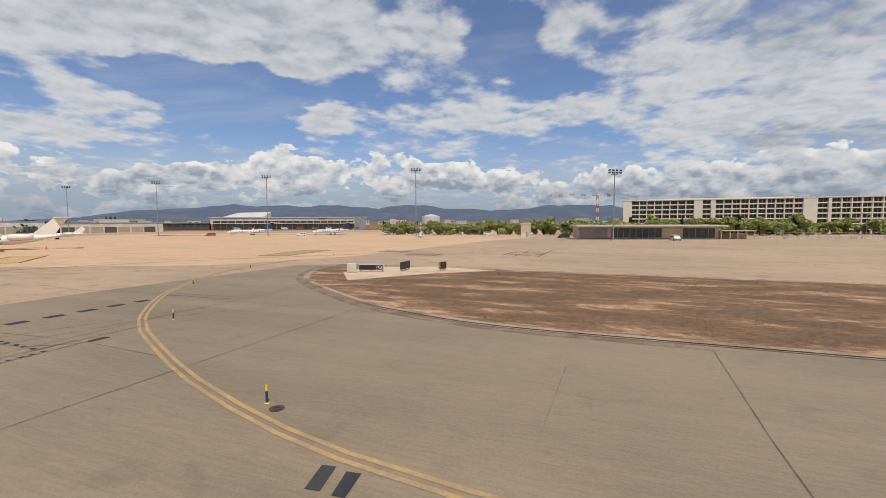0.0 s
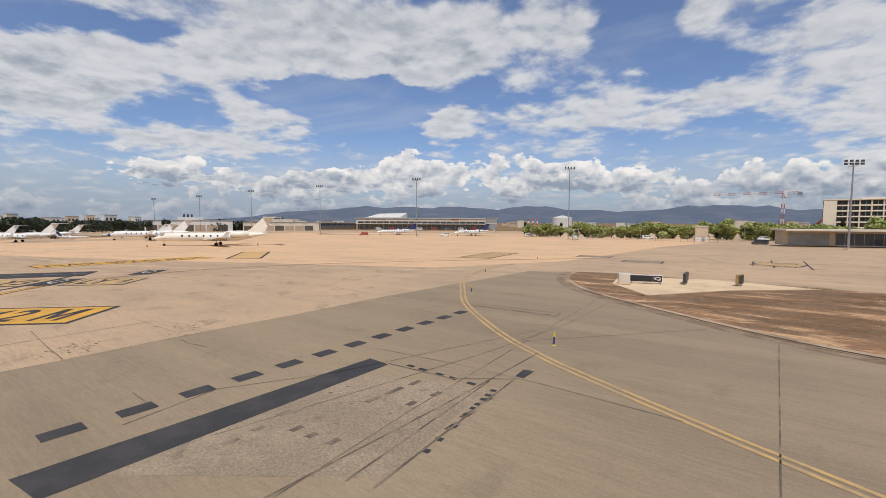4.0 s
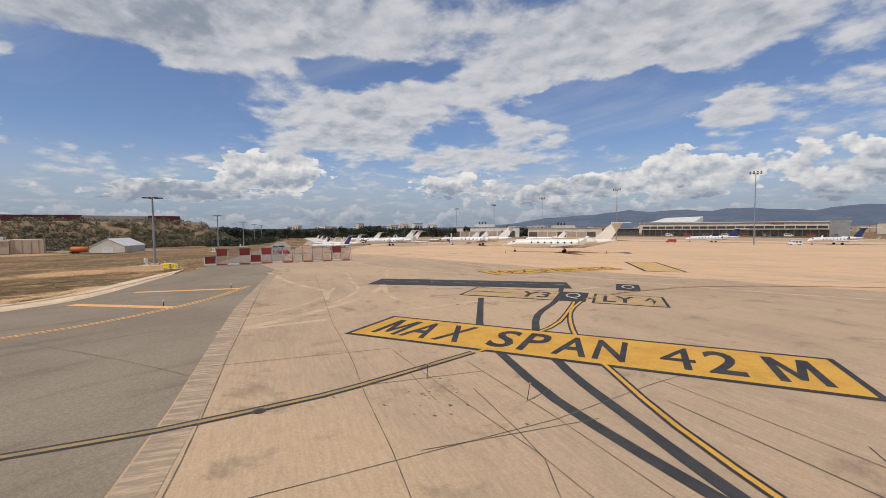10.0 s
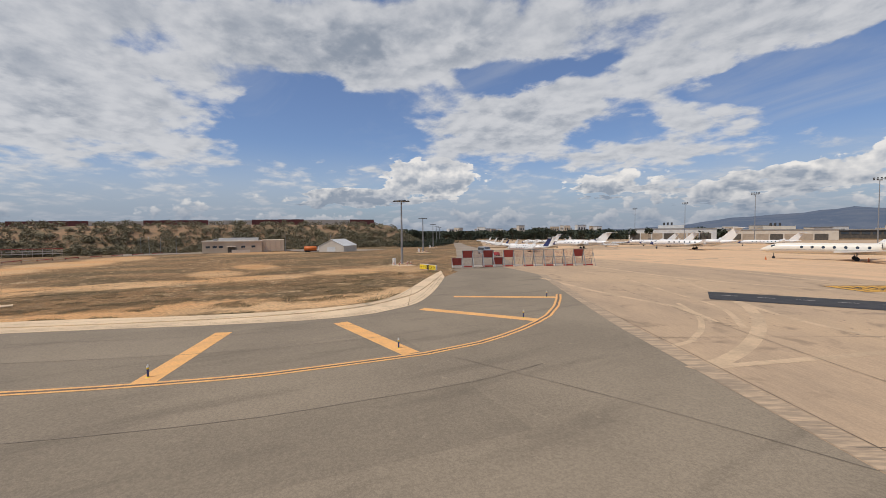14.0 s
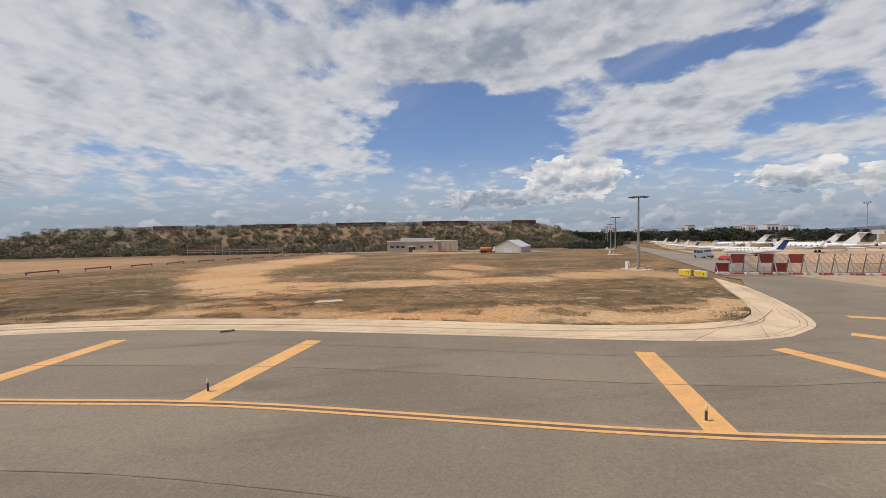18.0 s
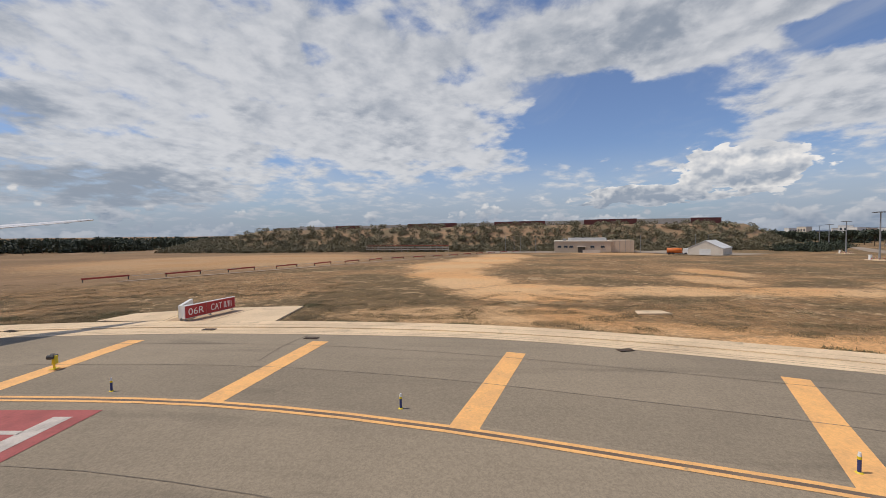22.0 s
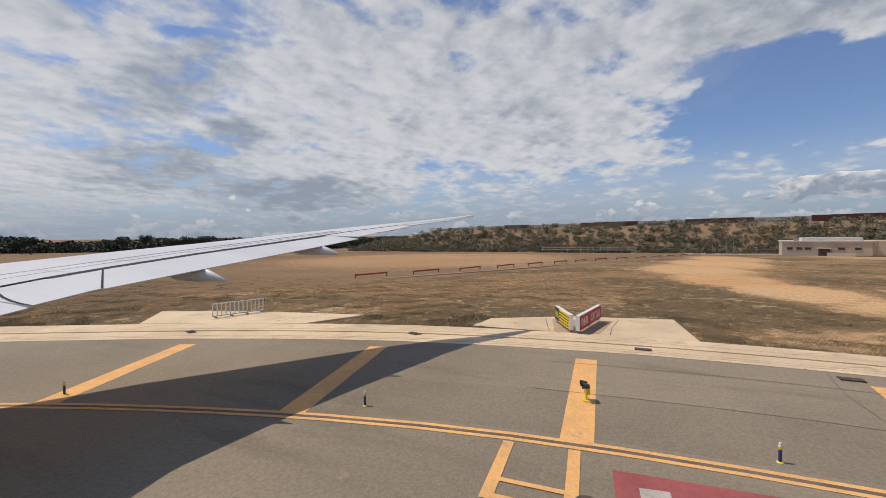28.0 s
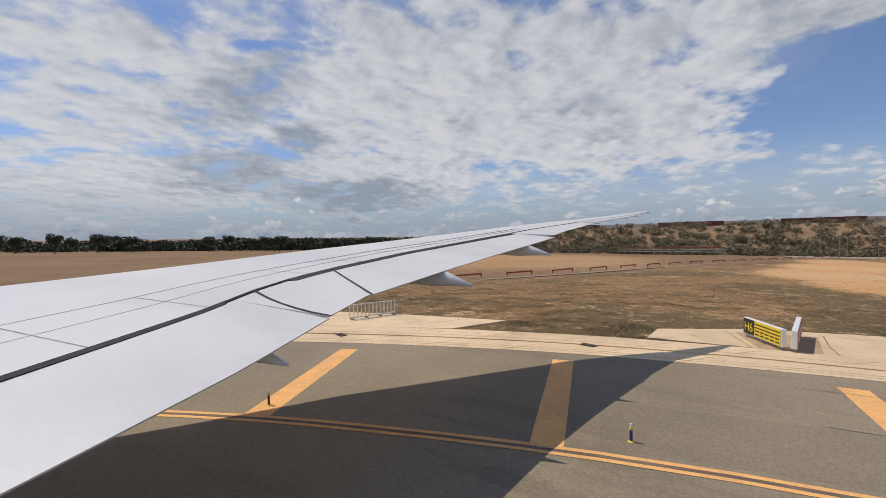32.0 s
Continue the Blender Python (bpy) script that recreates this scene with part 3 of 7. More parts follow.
def box(bm, x, y, z, sx, sy, sz, turn=0.0, taper=1.0, bevel=0.0):
    """A box centred at x, y with its foot at z."""
    c, s = math.cos(radians(turn)), math.sin(radians(turn))
    v = []
    for top in (0, 1):
        k = taper if top else 1.0
        for i, j in ((-1, -1), (1, -1), (1, 1), (-1, 1)):
            a, b = i * sx / 2 * k, j * sy / 2 * k
            v.append(bm.verts.new((x + a * c - b * s, y + a * s + b * c, z + top * sz)))
    faces = [bm.faces.new([v[k] for k in q]) for q in ((3, 2, 1, 0), (4, 5, 6, 7), (0, 1, 5, 4), (1, 2, 6, 5), (2, 3, 7, 6), (3, 0, 4, 7))]
    if bevel:
        bmesh.ops.bevel(bm, geom=list({e for f in faces for e in f.edges}), offset=bevel, segments=2, affect="EDGES", profile=0.6)
    return bm


def tube(bm, a, b, ra, rb=None, n=10, cap=True):
    a, b = Vector(a), Vector(b)
    rb = ra if rb is None else rb
    axis = (b - a).normalized()
    side = axis.cross((0, 0, 1) if abs(axis.z) < 0.9 else (1, 0, 0)).normalized()
    other = axis.cross(side)
    rings = [[bm.verts.new(p + (side * math.cos(t) + other * math.sin(t)) * r) for t in (2 * math.pi * k / n for k in range(n))] for p, r in ((a, ra), (b, rb))]
    for k in range(n):
        bm.faces.new((rings[0][k], rings[1][k], rings[1][(k + 1) % n], rings[0][(k + 1) % n]))
    if cap:
        bm.faces.new(rings[0])
        bm.faces.new(rings[1][::-1])
    return bm


def lathe(bm, rows, n=20, axis="x", close=True):
    """Rings along an axis: rows of position, centre height, half width, half height."""
    rings = []
    for p, h, rw, rh in rows:
        ring = []
        for k in range(n):
            t = 2 * math.pi * k / n
            u, v = rw * math.cos(t), h + rh * math.sin(t)
            ring.append(bm.verts.new((p, u, v) if axis == "x" else (u, p, v)))
        rings.append(ring)
    for r0, r1 in zip(rings, rings[1:]):
        for k in range(n):
            f = bm.faces.new((r0[k], r0[(k + 1) % n], r1[(k + 1) % n], r1[k]))
            f.smooth = True
    if close:
        bm.faces.new(rings[0][::-1])
        bm.faces.new(rings[-1])
    bmesh.ops.recalc_face_normals(bm, faces=bm.faces)
    return bm


def B():
    return bmesh.new()


def gz(x, y):
    """The height of the ground: level round the taxiway, falling gently to the north and west."""
    d = min(math.hypot(0.75 * max(0.0, y - 20), max(0.0, -48 - x)), 200.0)
    return -0.02 * d * d / (d + 12)


def smooth(pts, step=1.5, closed=False):
    """Points along a rounded line through the given ones."""
    out, n = [], len(pts)
    span = range(n if closed else n - 1)
    for i in span:
        g = (lambda k: Vector(pts[k % n])) if closed else (lambda k: Vector(pts[max(0, min(n - 1, k))]))
        p0, p1, p2, p3 = g(i - 1), g(i), g(i + 1), g(i + 2)
        m = max(1, int((p2 - p1).length / step))
        for k in range(m):
            t = k / m
            out.append(0.5 * (2 * p1 + (p2 - p0) * t + (2 * p0 - 5 * p1 + 4 * p2 - p3) * t * t + (3 * p1 - p0 - 3 * p2 + p3) * t**3))
    if not closed:
        out.append(Vector(pts[-1]))
    return out


def sheet(name, pts, dz, material, label, category="pavement", cell=8.0, thick=0.0, kind="structure", parent=None):
    """A flat area on the ground, cut along a grid so that it follows the slope."""
    bm = B()
    f = bm.faces.new([bm.verts.new((p[0], p[1], 0)) for p in pts])
    if f.normal.z < 0 or sum(a[0] * b[1] - b[0] * a[1] for a, b in zip(pts, [*pts[1:], pts[0]])) < 0:
        f.normal_flip()
    bmesh.ops.triangulate(bm, faces=bm.faces[:])
    for axis in (0, 1):
        lo, hi = min(p[axis] for p in pts), max(p[axis] for p in pts)
        k = math.ceil(lo / cell) * cell
        while k < hi:
            at, no = [0, 0, 0], [0, 0, 0]
            at[axis], no[axis] = k, 1
            bmesh.ops.bisect_plane(bm, geom=bm.verts[:] + bm.edges[:] + bm.faces[:], plane_co=at, plane_no=no)
            k += cell * (1 if abs(k) < 130 else 4)
    for v in bm.verts:
        v.co.z = gz(v.co.x, v.co.y) + dz
    if thick:
        edge = [e for e in bm.edges if e.is_boundary]
        r = bmesh.ops.extrude_edge_only(bm, edges=edge)
        for v in (g for g in r["geom"] if isinstance(g, bmesh.types.BMVert)):
            v.co.z -= thick
    ob = part(name, bm, material, parent)
    return tagged(ob, label, category, kind=kind)


def ribbon(bm, pts, width, dz, step=1.5, rounded=True):
    """A painted or laid strip along a line."""
    line = smooth([p[:2] for p in pts], step) if rounded else [a.lerp(b, k / 8) for a, b in zip(map(Vector, pts), map(Vector, pts[1:])) for k in range(9)]
    rows = []
    for k, p in enumerate(line):
        d = (line[min(k + 1, len(line) - 1)] - line[max(k - 1, 0)]).normalized()
        s = Vector((-d.y, d.x)) * width / 2
        rows.append([bm.verts.new((q.x, q.y, gz(q.x, q.y) + dz)) for q in (p + s, p - s)])
    for a, b in zip(rows, rows[1:]):
        if (a[0].co - b[0].co).length > 1e-5:
            bm.faces.new((a[0], a[1], b[1], b[0]))
    return bm


def quad(bm, pts, dz):
    f = bm.faces.new([bm.verts.new((x, y, gz(x, y) + dz)) for x, y in pts])
    f.normal_update()
    if f.normal.z < 0:
        f.normal_flip()
    return bm


def offset(pts, d):
    """The line moved sideways, to its left."""
    line = smooth([p[:2] for p in pts], 2.0)
    out = []
    for k, p in enumerate(line):
        t = (line[min(k + 1, len(line) - 1)] - line[max(k - 1, 0)]).normalized()
        out.append(p + Vector((-t.y, t.x)) * d)
    return out


def lettering(name, text, height, width, m, material, parent=None, thick=0.003, kind="", bold=0.0):
    """Words in the built-in font, filling a given width and height, with their foot at the origin of m."""
    cu = bpy.data.curves.new(name, "FONT")
    cu.body, cu.extrude, cu.align_x, cu.resolution_u = text, thick, "CENTER", 3
    cu.offset = bold
    ob = bpy.data.objects.new(name, cu)
    scene.collection.objects.link(ob)
    bpy.context.view_layer.update()
    me = bpy.data.meshes.new_from_object(ob.evaluated_get(bpy.context.evaluated_depsgraph_get()))
    bpy.data.objects.remove(ob)
    xs, ys = [v.co.x for v in me.vertices], [v.co.y for v in me.vertices]
    sx, sy = width / (max(xs) - min(xs)), height / (max(ys) - min(ys))
    mid, foot = (max(xs) + min(xs)) / 2, min(ys)
    for v in me.vertices:
        v.co = m @ Vector(((v.co.x - mid) * sx, (v.co.y - foot) * sy, v.co.z))
    # Each character becomes an object of its own.
    whole = B()
    whole.from_mesh(me)
    left, out = set(whole.verts), []
    while left:
        todo = [min(left, key=lambda v: v.index)]
        island = set(todo)
        while todo:
            for e in todo.pop().link_edges:
                for v in e.verts:
                    if v not in island:
                        island.add(v)
                        todo.append(v)
        left -= island
        order = sorted(island, key=lambda v: v.index)
        index = {v: k for k, v in enumerate(order)}
        piece = bpy.data.meshes.new(name)
        piece.from_pydata([v.co[:] for v in order], [], [[index[v] for v in f.verts] for f in whole.faces if f.verts[0] in island])
        piece.materials.append(material)
        ob = new(name, piece)
        ob.parent = parent
        out.append(tagged(ob, kind=kind))
    whole.free()
    return out


# ---- the ground ----
rings = [0, 6, 12, 18, 24, 30, 36, 42, 48, 54, 60, 68, 76, 84, 92, 100, 110, 120, 132, 145, 160, 176, 195, 215, 240, 270, 300, 340, 390, 450, 520, 620, 760, 950, 1250, 1800, 2800, 4800]
bm = B()
rows = []
for r in rings:
    row = []
    for k in range(120):
        a = 2 * math.pi * k / 120
        x, y = -20 + r * math.cos(a), -20 + r * math.sin(a)
        wild = 0.25 * noise.noise((x * 0.02, y * 0.02, 0)) * min(1.0, max(0.0, (-62 - x) / 30))
        row.append(bm.verts.new((x, y, gz(x, y) - 0.06 + wild)))
    rows.append(row)
for r0, r1 in zip(rows, rows[1:]):
    for k in range(120):
        if r0 is rows[0]:
            bm.faces.new((r0[0], r1[k], r1[(k + 1) % 120])) if k == 0 else bm.faces.new((r0[k], r1[k], r1[(k + 1) % 120]))
        else:
            bm.faces.new((r0[k], r1[k], r1[(k + 1) % 120], r0[(k + 1) % 120]))
tagged(part("ground", bm, M_GROUND), "dry brown field of cropped grass and bare sandy earth", "ground", kind="structure")

# Concrete of the apron, up to the asphalt of the taxiway.
SEAM = [(-66, 29.5), (-52.5, 24.5), (-27, 6.4), (-18, 0.8), (-10.6, -3.7), (20, -24), (70, -60)]
sheet("apron", [*SEAM, (420, -60), (420, 420), (-260, 420), (-330, 220), (-110, 62), (-72, 36)], 0.03, M_APRON, "wide tan concrete apron with dark joints and stains", cell=6.0)
# Paler concrete sheet: the far apron's sunlit brightness is put into its colour.
sheet("apron", [(-90, 66), (-40, 55), (-8, 50), (26, 46), (46, 60), (62, 84), (84, 118), (112, 152), (160, 232), (196, 330), (-120, 330), (-180, 160)], 0.033, M_SUNLITAPRON, "paler tan far apron with sunlit brightness in its colour", cell=8.0)
# The darker lane that the aircraft turned along.
sheet("concrete_lane", [(4, -12), (11.0, 0.4), (14.0, 5.0), (16.6, 9.5), (19.9, 14.5), (24.4, 22.1), (31, 32), (38, 43), (46, 42), (50, 20), (54, 4.4), (62.9, -1.2), (90, -17), (90, -50), (20, -23.6)], 0.036, M_LANE, "worn grey-brown concrete taxi lane with tyre stains", cell=6.0)
# Asphalt of the taxiway.
EDGE = [(-57.4, 12.7), (-49.7, 7.2), (-43.5, 2.3), (-40.5, -0.9), (-39.1, -4.5), (-39.2, -8.7), (-41, -14.2), (-44.6, -22.9), (-48.8, -33.9), (-51.1, -42.2), (-51.7, -50.2), (-51.7, -58.6), (-51.1, -64.7), (-49.6, -72.9), (-46.6, -82.1), (-42.8, -90.7), (-36.2, -103.7), (-26.2, -121.7), (-12.2, -145.7)]
INNER = [(-66.2, 17.5), (-56.7, 9.5), (-49.8, 3.9), (-44.8, -0.9), (-43.2, -4.9), (-43.6, -10.1), (-45.5, -16.1), (-49, -23.9), (-52.6, -33.9), (-54.8, -42.3), (-55.5, -50.2), (-55.6, -58.6), (-55.1, -65.9), (-53.6, -74.3), (-50.5, -83.7), (-46.8, -92.4), (-40.2, -105.7), (-30.2, -123.7), (-16.2, -147.7)]
sheet("taxiway", [(-68.5, 20.5), (-63, 18.5), *[tuple(p) for p in smooth(EDGE, 3.0)], (40, -146), (70, -60), *SEAM[::-1][1:]], 0.034, M_ASPHALT, "grey asphalt taxiway with faint rolled seams", cell=6.0)
# The shoulder of pale concrete slabs with its drain channel.
outer, inner = smooth(EDGE, 2.0), smooth(INNER, 2.0)
shoulder = tagged(new("shoulder"), "pale concrete shoulder along the asphalt with a shallow drain channel", "shoulder", kind="structure")
N = 44
for lo, hi, dz, name in ((0.0, 0.40, 0.050, "slab"), (0.40, 0.50, 0.020, "channel"), (0.50, 1.0, 0.075, "slab")):
    for k in range(N):
        bm = B()
        gap = 0.006 if name == "slab" else 0.0
        fine = 4
        for j in range(fine):
            k0, k1 = k + j / fine + (gap if j == 0 else 0), k + (j + 1) / fine - (gap if j == fine - 1 else 0)
            c = []
            for f, q in ((lo, k0), (hi, k0), (hi, k1), (lo, k1)):
                i = q / N * (len(outer) - 1)
                i0 = min(int(i), len(outer) - 2)
                a = outer[i0].lerp(outer[i0 + 1], i - i0)
                i = q / N * (len(inner) - 1)
                i0 = min(int(i), len(inner) - 2)
                b = inner[i0].lerp(inner[i0 + 1], i - i0)
                p = a.lerp(b, f)
                c.append(p)
            top = [bm.verts.new((p.x, p.y, gz(p.x, p.y) + dz)) for p in c]
            low = [bm.verts.new((p.x, p.y, gz(p.x, p.y) - 0.06)) for p in c]
            bm.faces.new(top)
            for i in range(4):
                bm.faces.new((top[i], low[i], low[(i + 1) % 4], top[(i + 1) % 4]))
        bmesh.ops.recalc_face_normals(bm, faces=bm.faces)
        part(name, bm, M_KERB, shoulder)

line_of_edge = B()
for d in (-0.42, -0.78):
    ribbon(line_of_edge, [tuple(p) for p in offset(EDGE, d)], 0.045, 0.054)
ribbon(line_of_edge, [tuple(p) for p in offset(EDGE, -2.62)], 0.05, 0.079)
tagged(part("trim", line_of_edge, M_RIM), "thin dirty joints along the pale shoulder", "joint", kind="structure")

# Pads of concrete behind the shoulder.
for label, pts in (
    ("pale concrete pad behind the shoulder round the guidance boards", [(-55.1, -70.3), (-58.1, -70), (-61, -64.9), (-62.4, -58.1), (-55.6, -57.3)]),
    ("long pale concrete pad with a folded guidance frame on it", [(-51.6, -81.3), (-55.9, -79.3), (-53.8, -89.1), (-51.1, -95.7), (-47.2, -92.1)]),
):
    sheet("concrete_pad", pts, 0.062, M_KERB, label, thick=0.15)
sheet("concrete_pad", [(-59.9, -31.3), (-61.3, -31.0), (-61.4, -29.0), (-60.1, -28.7)], 0.02, M_KERB, "small bare concrete slab in the field", thick=0.1)
# The burnt grass island with its low concrete rim.
ISLE = [(43.6, 42.5), (41.6, 37.5), (40.9, 32.6), (41.2, 27.0), (43.2, 21.0), (46.9, 13.0), (49.6, 9.3), (54.0, 4.8), (63.0, -0.8), (80, -10.6), (110, -28), (140, -45)]
FARSIDE = [(140, -16), (112, 0), (87.1, 14.6), (78.6, 19.8), (68.9, 25.8), (62.0, 31.0), (52.0, 38.2), (47.0, 41.5)]
sheet("grass_island", [*[tuple(p) for p in smooth(ISLE, 2.0)], *FARSIDE], 0.10, M_ISLAND, "island of burnt brown grass with bare reddish earth", "grass", thick=0.2)
line_of_earth = B()
ribbon(line_of_earth, [tuple(p) for p in offset(ISLE[:9], -0.75)], 0.8, 0.048)
tagged(part("verge", line_of_earth, M_EARTH), "strip of brown earth washed along the island rim", "verge", kind="structure")
rim = B()
for q in (ISLE, FARSIDE):
    ribbon(rim, q, 0.5, 0.115)
    for d, z in ((0.25, 0.05), (-0.25, 0.05)):
        ribbon(rim, [tuple(p) for p in offset(q, d * 1.3)], 0.16, z + 0.02)
tagged(part("trim", rim, M_RIM), "low concrete rim round the grass island", "kerb", kind="structure")
sheet("concrete_pad", [(45.3, 24.5), (44.6, 31.5), (47.3, 37.8), (56.0, 35.6), (62.0, 29.6), (53.6, 28.2)], 0.14, M_KERB, "pale concrete pad on the grass island under the boards", thick=0.1)
# The service road that runs along the row of masts.
sheet("road", [(-68.5, 21.5), (-112, 50.5), (-185, 98), (-305, 174), (-309, 182), (-185, 110), (-105, 60), (-66, 33)], 0.04, M_ROAD, "pale service road along the parked aircraft", "road", cell=8.0)
sheet("service_yard", [(-178, 36), (-196, 66), (-262, 52), (-262, -40), (-228, -40), (-226, 26)], 0.03, M_ROAD, "pale dusty yard before the bank", "yard", cell=10.0)

# ---- joints, tar and paint on the ground ----
PZ = 0.046


def marking(name, label, build, material, category="marking"):
    bm = B()
    build(bm)
    return tagged(part(name, bm, material), label, category, kind="structure")


def line_of(name, label, material, lines, width, rounded=False, dz=PZ):
    return marking(name, label, lambda bm: [ribbon(bm, l, width, dz, rounded=rounded) for l in lines], material)


line_of("joint", "dark sealed joints between large concrete slabs", M_JOINT, [
    [(0.5, -3.3), (-2.8, -1.1), (-6.4, 1.1), (-9.4, 3.1), (-12.8, 5.2), (-16.7, 7.5), (-25.7, 13.4), (-40, 22.6)], [(-7.2, 1.4), (-4.3, 5.8)], [(-2.2, -0.6), (0.9, 4.2)], [(-14.1, -1.0), (-9.8, 5.8)], [(-24, 5.6), (-17, 16.6)],
    [(-50, 22.4), (-37.6, 14.4), (-15.4, 0.5), (-9.1, -3.3), (-6.7, -4.8), (6, -13.2)], [(-5.7, 6.4), (-0.4, 3.6), (3.5, 1.3), (8.6, -1.6)],
], 0.03)
line_of("joint", "sealed joints round the worn slabs of the lane", M_JOINT, [
    [(7, -5.6), (11.0, 0.4), (14.0, 5.0), (16.6, 9.5), (19.9, 14.5), (24.4, 22.1), (31, 32)], [(2.3, 7.0), (7.4, 3.9), (11.5, 1.2)], [(8.0, 9.7), (11.4, 7.4), (14.2, 5.6)], [(4.8, 0.4), (7.4, 4.0), (9.2, 6.9), (12.7, 12.5)],
    [(26.6, 45.8), (16.6, 28.2), (23.3, 23.2), (29.9, 20.4), (36.6, 16.2)], [(16.9, 9.1), (17.9, 8.4), (19.2, 7.9)], [(27.4, -2.6), (29.8, 2.2), (34.3, 10.6), (40.8, 22.5)], [(24.6, 0.1), (28.2, 4.0), (32.3, 8.5), (37.1, 14.5), (41.6, 21.7)],
], 0.04)
line_of("joint", "fine joints across the concrete lane", M_JOINT, [
    [(21.6, 0.4), (22.7, 3.2), (26.3, 5.2), (29.4, 7.9), (35.0, 12.6)], [(27.2, 8.5), (31.3, 6.5), (34.2, 4.8), (38, 2.2)], [(34.0, 10.4), (44.5, 13.9)],
    [(62.9, -1.0), (57.6, -8.9), (50, -21)], [(46.8, 11.6), (36.2, -4.8), (30, -14)],
], 0.04)
line_of("joint", "thin joints crossing the concrete under the large sign", M_JOINT, [
    [(-5.0, -6.8), (-2.4, -1.4), (-0.1, 3.4), (1.5, 8.3), (3.2, 12.6)], [(-9.5, 5.6), (-4.3, 3.2), (0.3, 1.2), (5.4, -1.6)], [(-1.5, 3.9), (-1.3, 5.6)], [(1.5, 9.1), (4.2, 7.6), (8.0, 5.4)], [(-6.6, 3.7), (-4.0, 2.2)], [(-9.5, 11.4), (-5.2, 9.0)],
    [(54.9, -2.4), (51.7, -7.3)],
], 0.026)
# The regular net of slabs over the apron, worn and nearly filled.
ux, uy = math.cos(radians(-30)), math.sin(radians(-30))
NET = [[(12 + ux * i - uy * j, 24 + uy * i + ux * j) for i in range(-66, 67, 2)] for j in [5.0 * k for k in range(-2, 14)]]
NET += [[(12 + ux * i - uy * j, 24 + uy * i + ux * j) for j in range(-10, 66, 2)] for i in [6.0 * k for k in range(-10, 11)]]
NET = [[p for p in l if 43 * (p[0] - 9.5) < 27 * (p[1] - 0.4) and p[1] > 1.5 - 0.63 * (p[0] + 18)] for l in NET]
line_of("joint", "worn narrow joints between the slabs of the apron", M_FAINT, [l for l in NET if len(l) > 2], 0.022, dz=0.0375)
line_of("joint_strip", "pale grooved strip of concrete along the asphalt edge", M_GROOVED, [[(-52, 24.6), (-26.5, 6.65), (-17.6, 1.15), (-10.1, -3.35), (8, -15.3)]], 1.0, dz=0.040)
line_of("crack", "thin dark cracks in the old concrete", M_JOINT, [
    [(-3.6, 3.9), (0.6, 1.0), (2.2, -1.1)], [(7.7, 5.2), (7.2, 6.9)], [(9.9, -0.2), (9.3, 0.6), (9.1, 1.4)], [(20.0, 2.6), (21.1, 1.9)],
], 0.035, rounded=True)
DBL = [(-38.2, 13.2), (-36.3, 11.2), (-33.9, 8.4), (-31.6, 5.2), (-29.6, 1.0), (-28.4, -3.0), (-28.2, -6.4), (-28.7, -10.2), (-29.2, -13.5), (-30.4, -17.4), (-31.9, -21.3), (-34.2, -26.6), (-36.8, -32.9), (-38.7, -39.5), (-39.9, -44.0), (-40.6, -47.4), (-41.3, -52.7), (-41.35, -58.1), (-40.95, -64.0), (-39.9, -69.9), (-38.1, -76.3), (-35.8, -82.4), (-31.2, -91.7), (-24.2, -105.7)]
line_of("seam", "faint rolled seams in the asphalt", M_SEAM, [
    [tuple(p) for p in offset(DBL[5:19], -4.2)], [tuple(p) for p in offset(DBL[5:20], 4.4)], [tuple(p) for p in offset(DBL[6:19], -8.0)],
    [(-51.7, -53.2), (-48.7, -53.6), (-46.3, -53.5)], [(-27.0, -5.6), (-22.4, -4.2), (-17.7, -2.9), (-13.4, -2.0)],
], 0.035, rounded=True)

# Yellow edge lines round the island.
line_of("taxi_line", "double yellow taxi line curving over the concrete", M_FADED, [
    [tuple(p) for p in offset([(36.2, 52.5), (31.6, 41.5), (30.2, 33.0), (30.4, 26.3), (30.8, 20.4), (32.2, 14.5), (33.6, 10.3), (35.1, 7.2), (36.9, 4.3), (38.9, 1.2), (40.6, -1.2), (42.7, -3.8), (44.5, -5.8), (46.3, -7.5), (49.0, -9.6), (53, -12.2), (60, -16.2), (75, -24)], d)] for d in (0.17, -0.17)
], 0.17, rounded=False)
line_of("taxi_line", "dark painted core of the double edge line", M_CORE, [DBL], 0.2, dz=PZ - 0.002, rounded=True)
line_of("taxi_line", "double orange-yellow taxiway edge line on asphalt", M_YELLOW, [[tuple(p) for p in offset(DBL, d)] for d in (0.17, -0.17)], 0.17)
for a, b, wd in (
    ((-38.6, -14.35), (-30.65, -17.9), 0.95), ((-37.4, -7.65), (-28.6, -7.0), 0.95), ((-38.7, -0.9), (-31.0, 3.5), 0.9), ((-42.4, 4.4), (-37.0, 11.6), 0.8),
    ((-45.3, -30.3), (-37.3, -33.9), 0.95), ((-48.4, -41.2), (-39.95, -43.5), 0.95), ((-50.15, -51.9), (-41.45, -52.7), 0.95), ((-49.85, -62.7), (-41.2, -62.15), 0.95), ((-48.2, -73.2), (-39.7, -71.3), 0.95), ((-44.7, -83.5), (-36.9, -80.3), 0.95), ((-40.2, -94.3), (-32.8, -89.5), 0.95),
):
    line_of("shoulder_bar", "wide orange-yellow bar painted across the asphalt shoulder", M_YELLOW, [[a, b]], wd, dz=PZ - 0.004)
line_of("holding_marking", "ladder of thin yellow lines beside the red panel", M_YELLOW, [[(-40.8, -62.15), (-35.8, -61.7)], [(-40.6, -63.95), (-37.8, -63.75)]], 0.32, dz=PZ + 0.004)
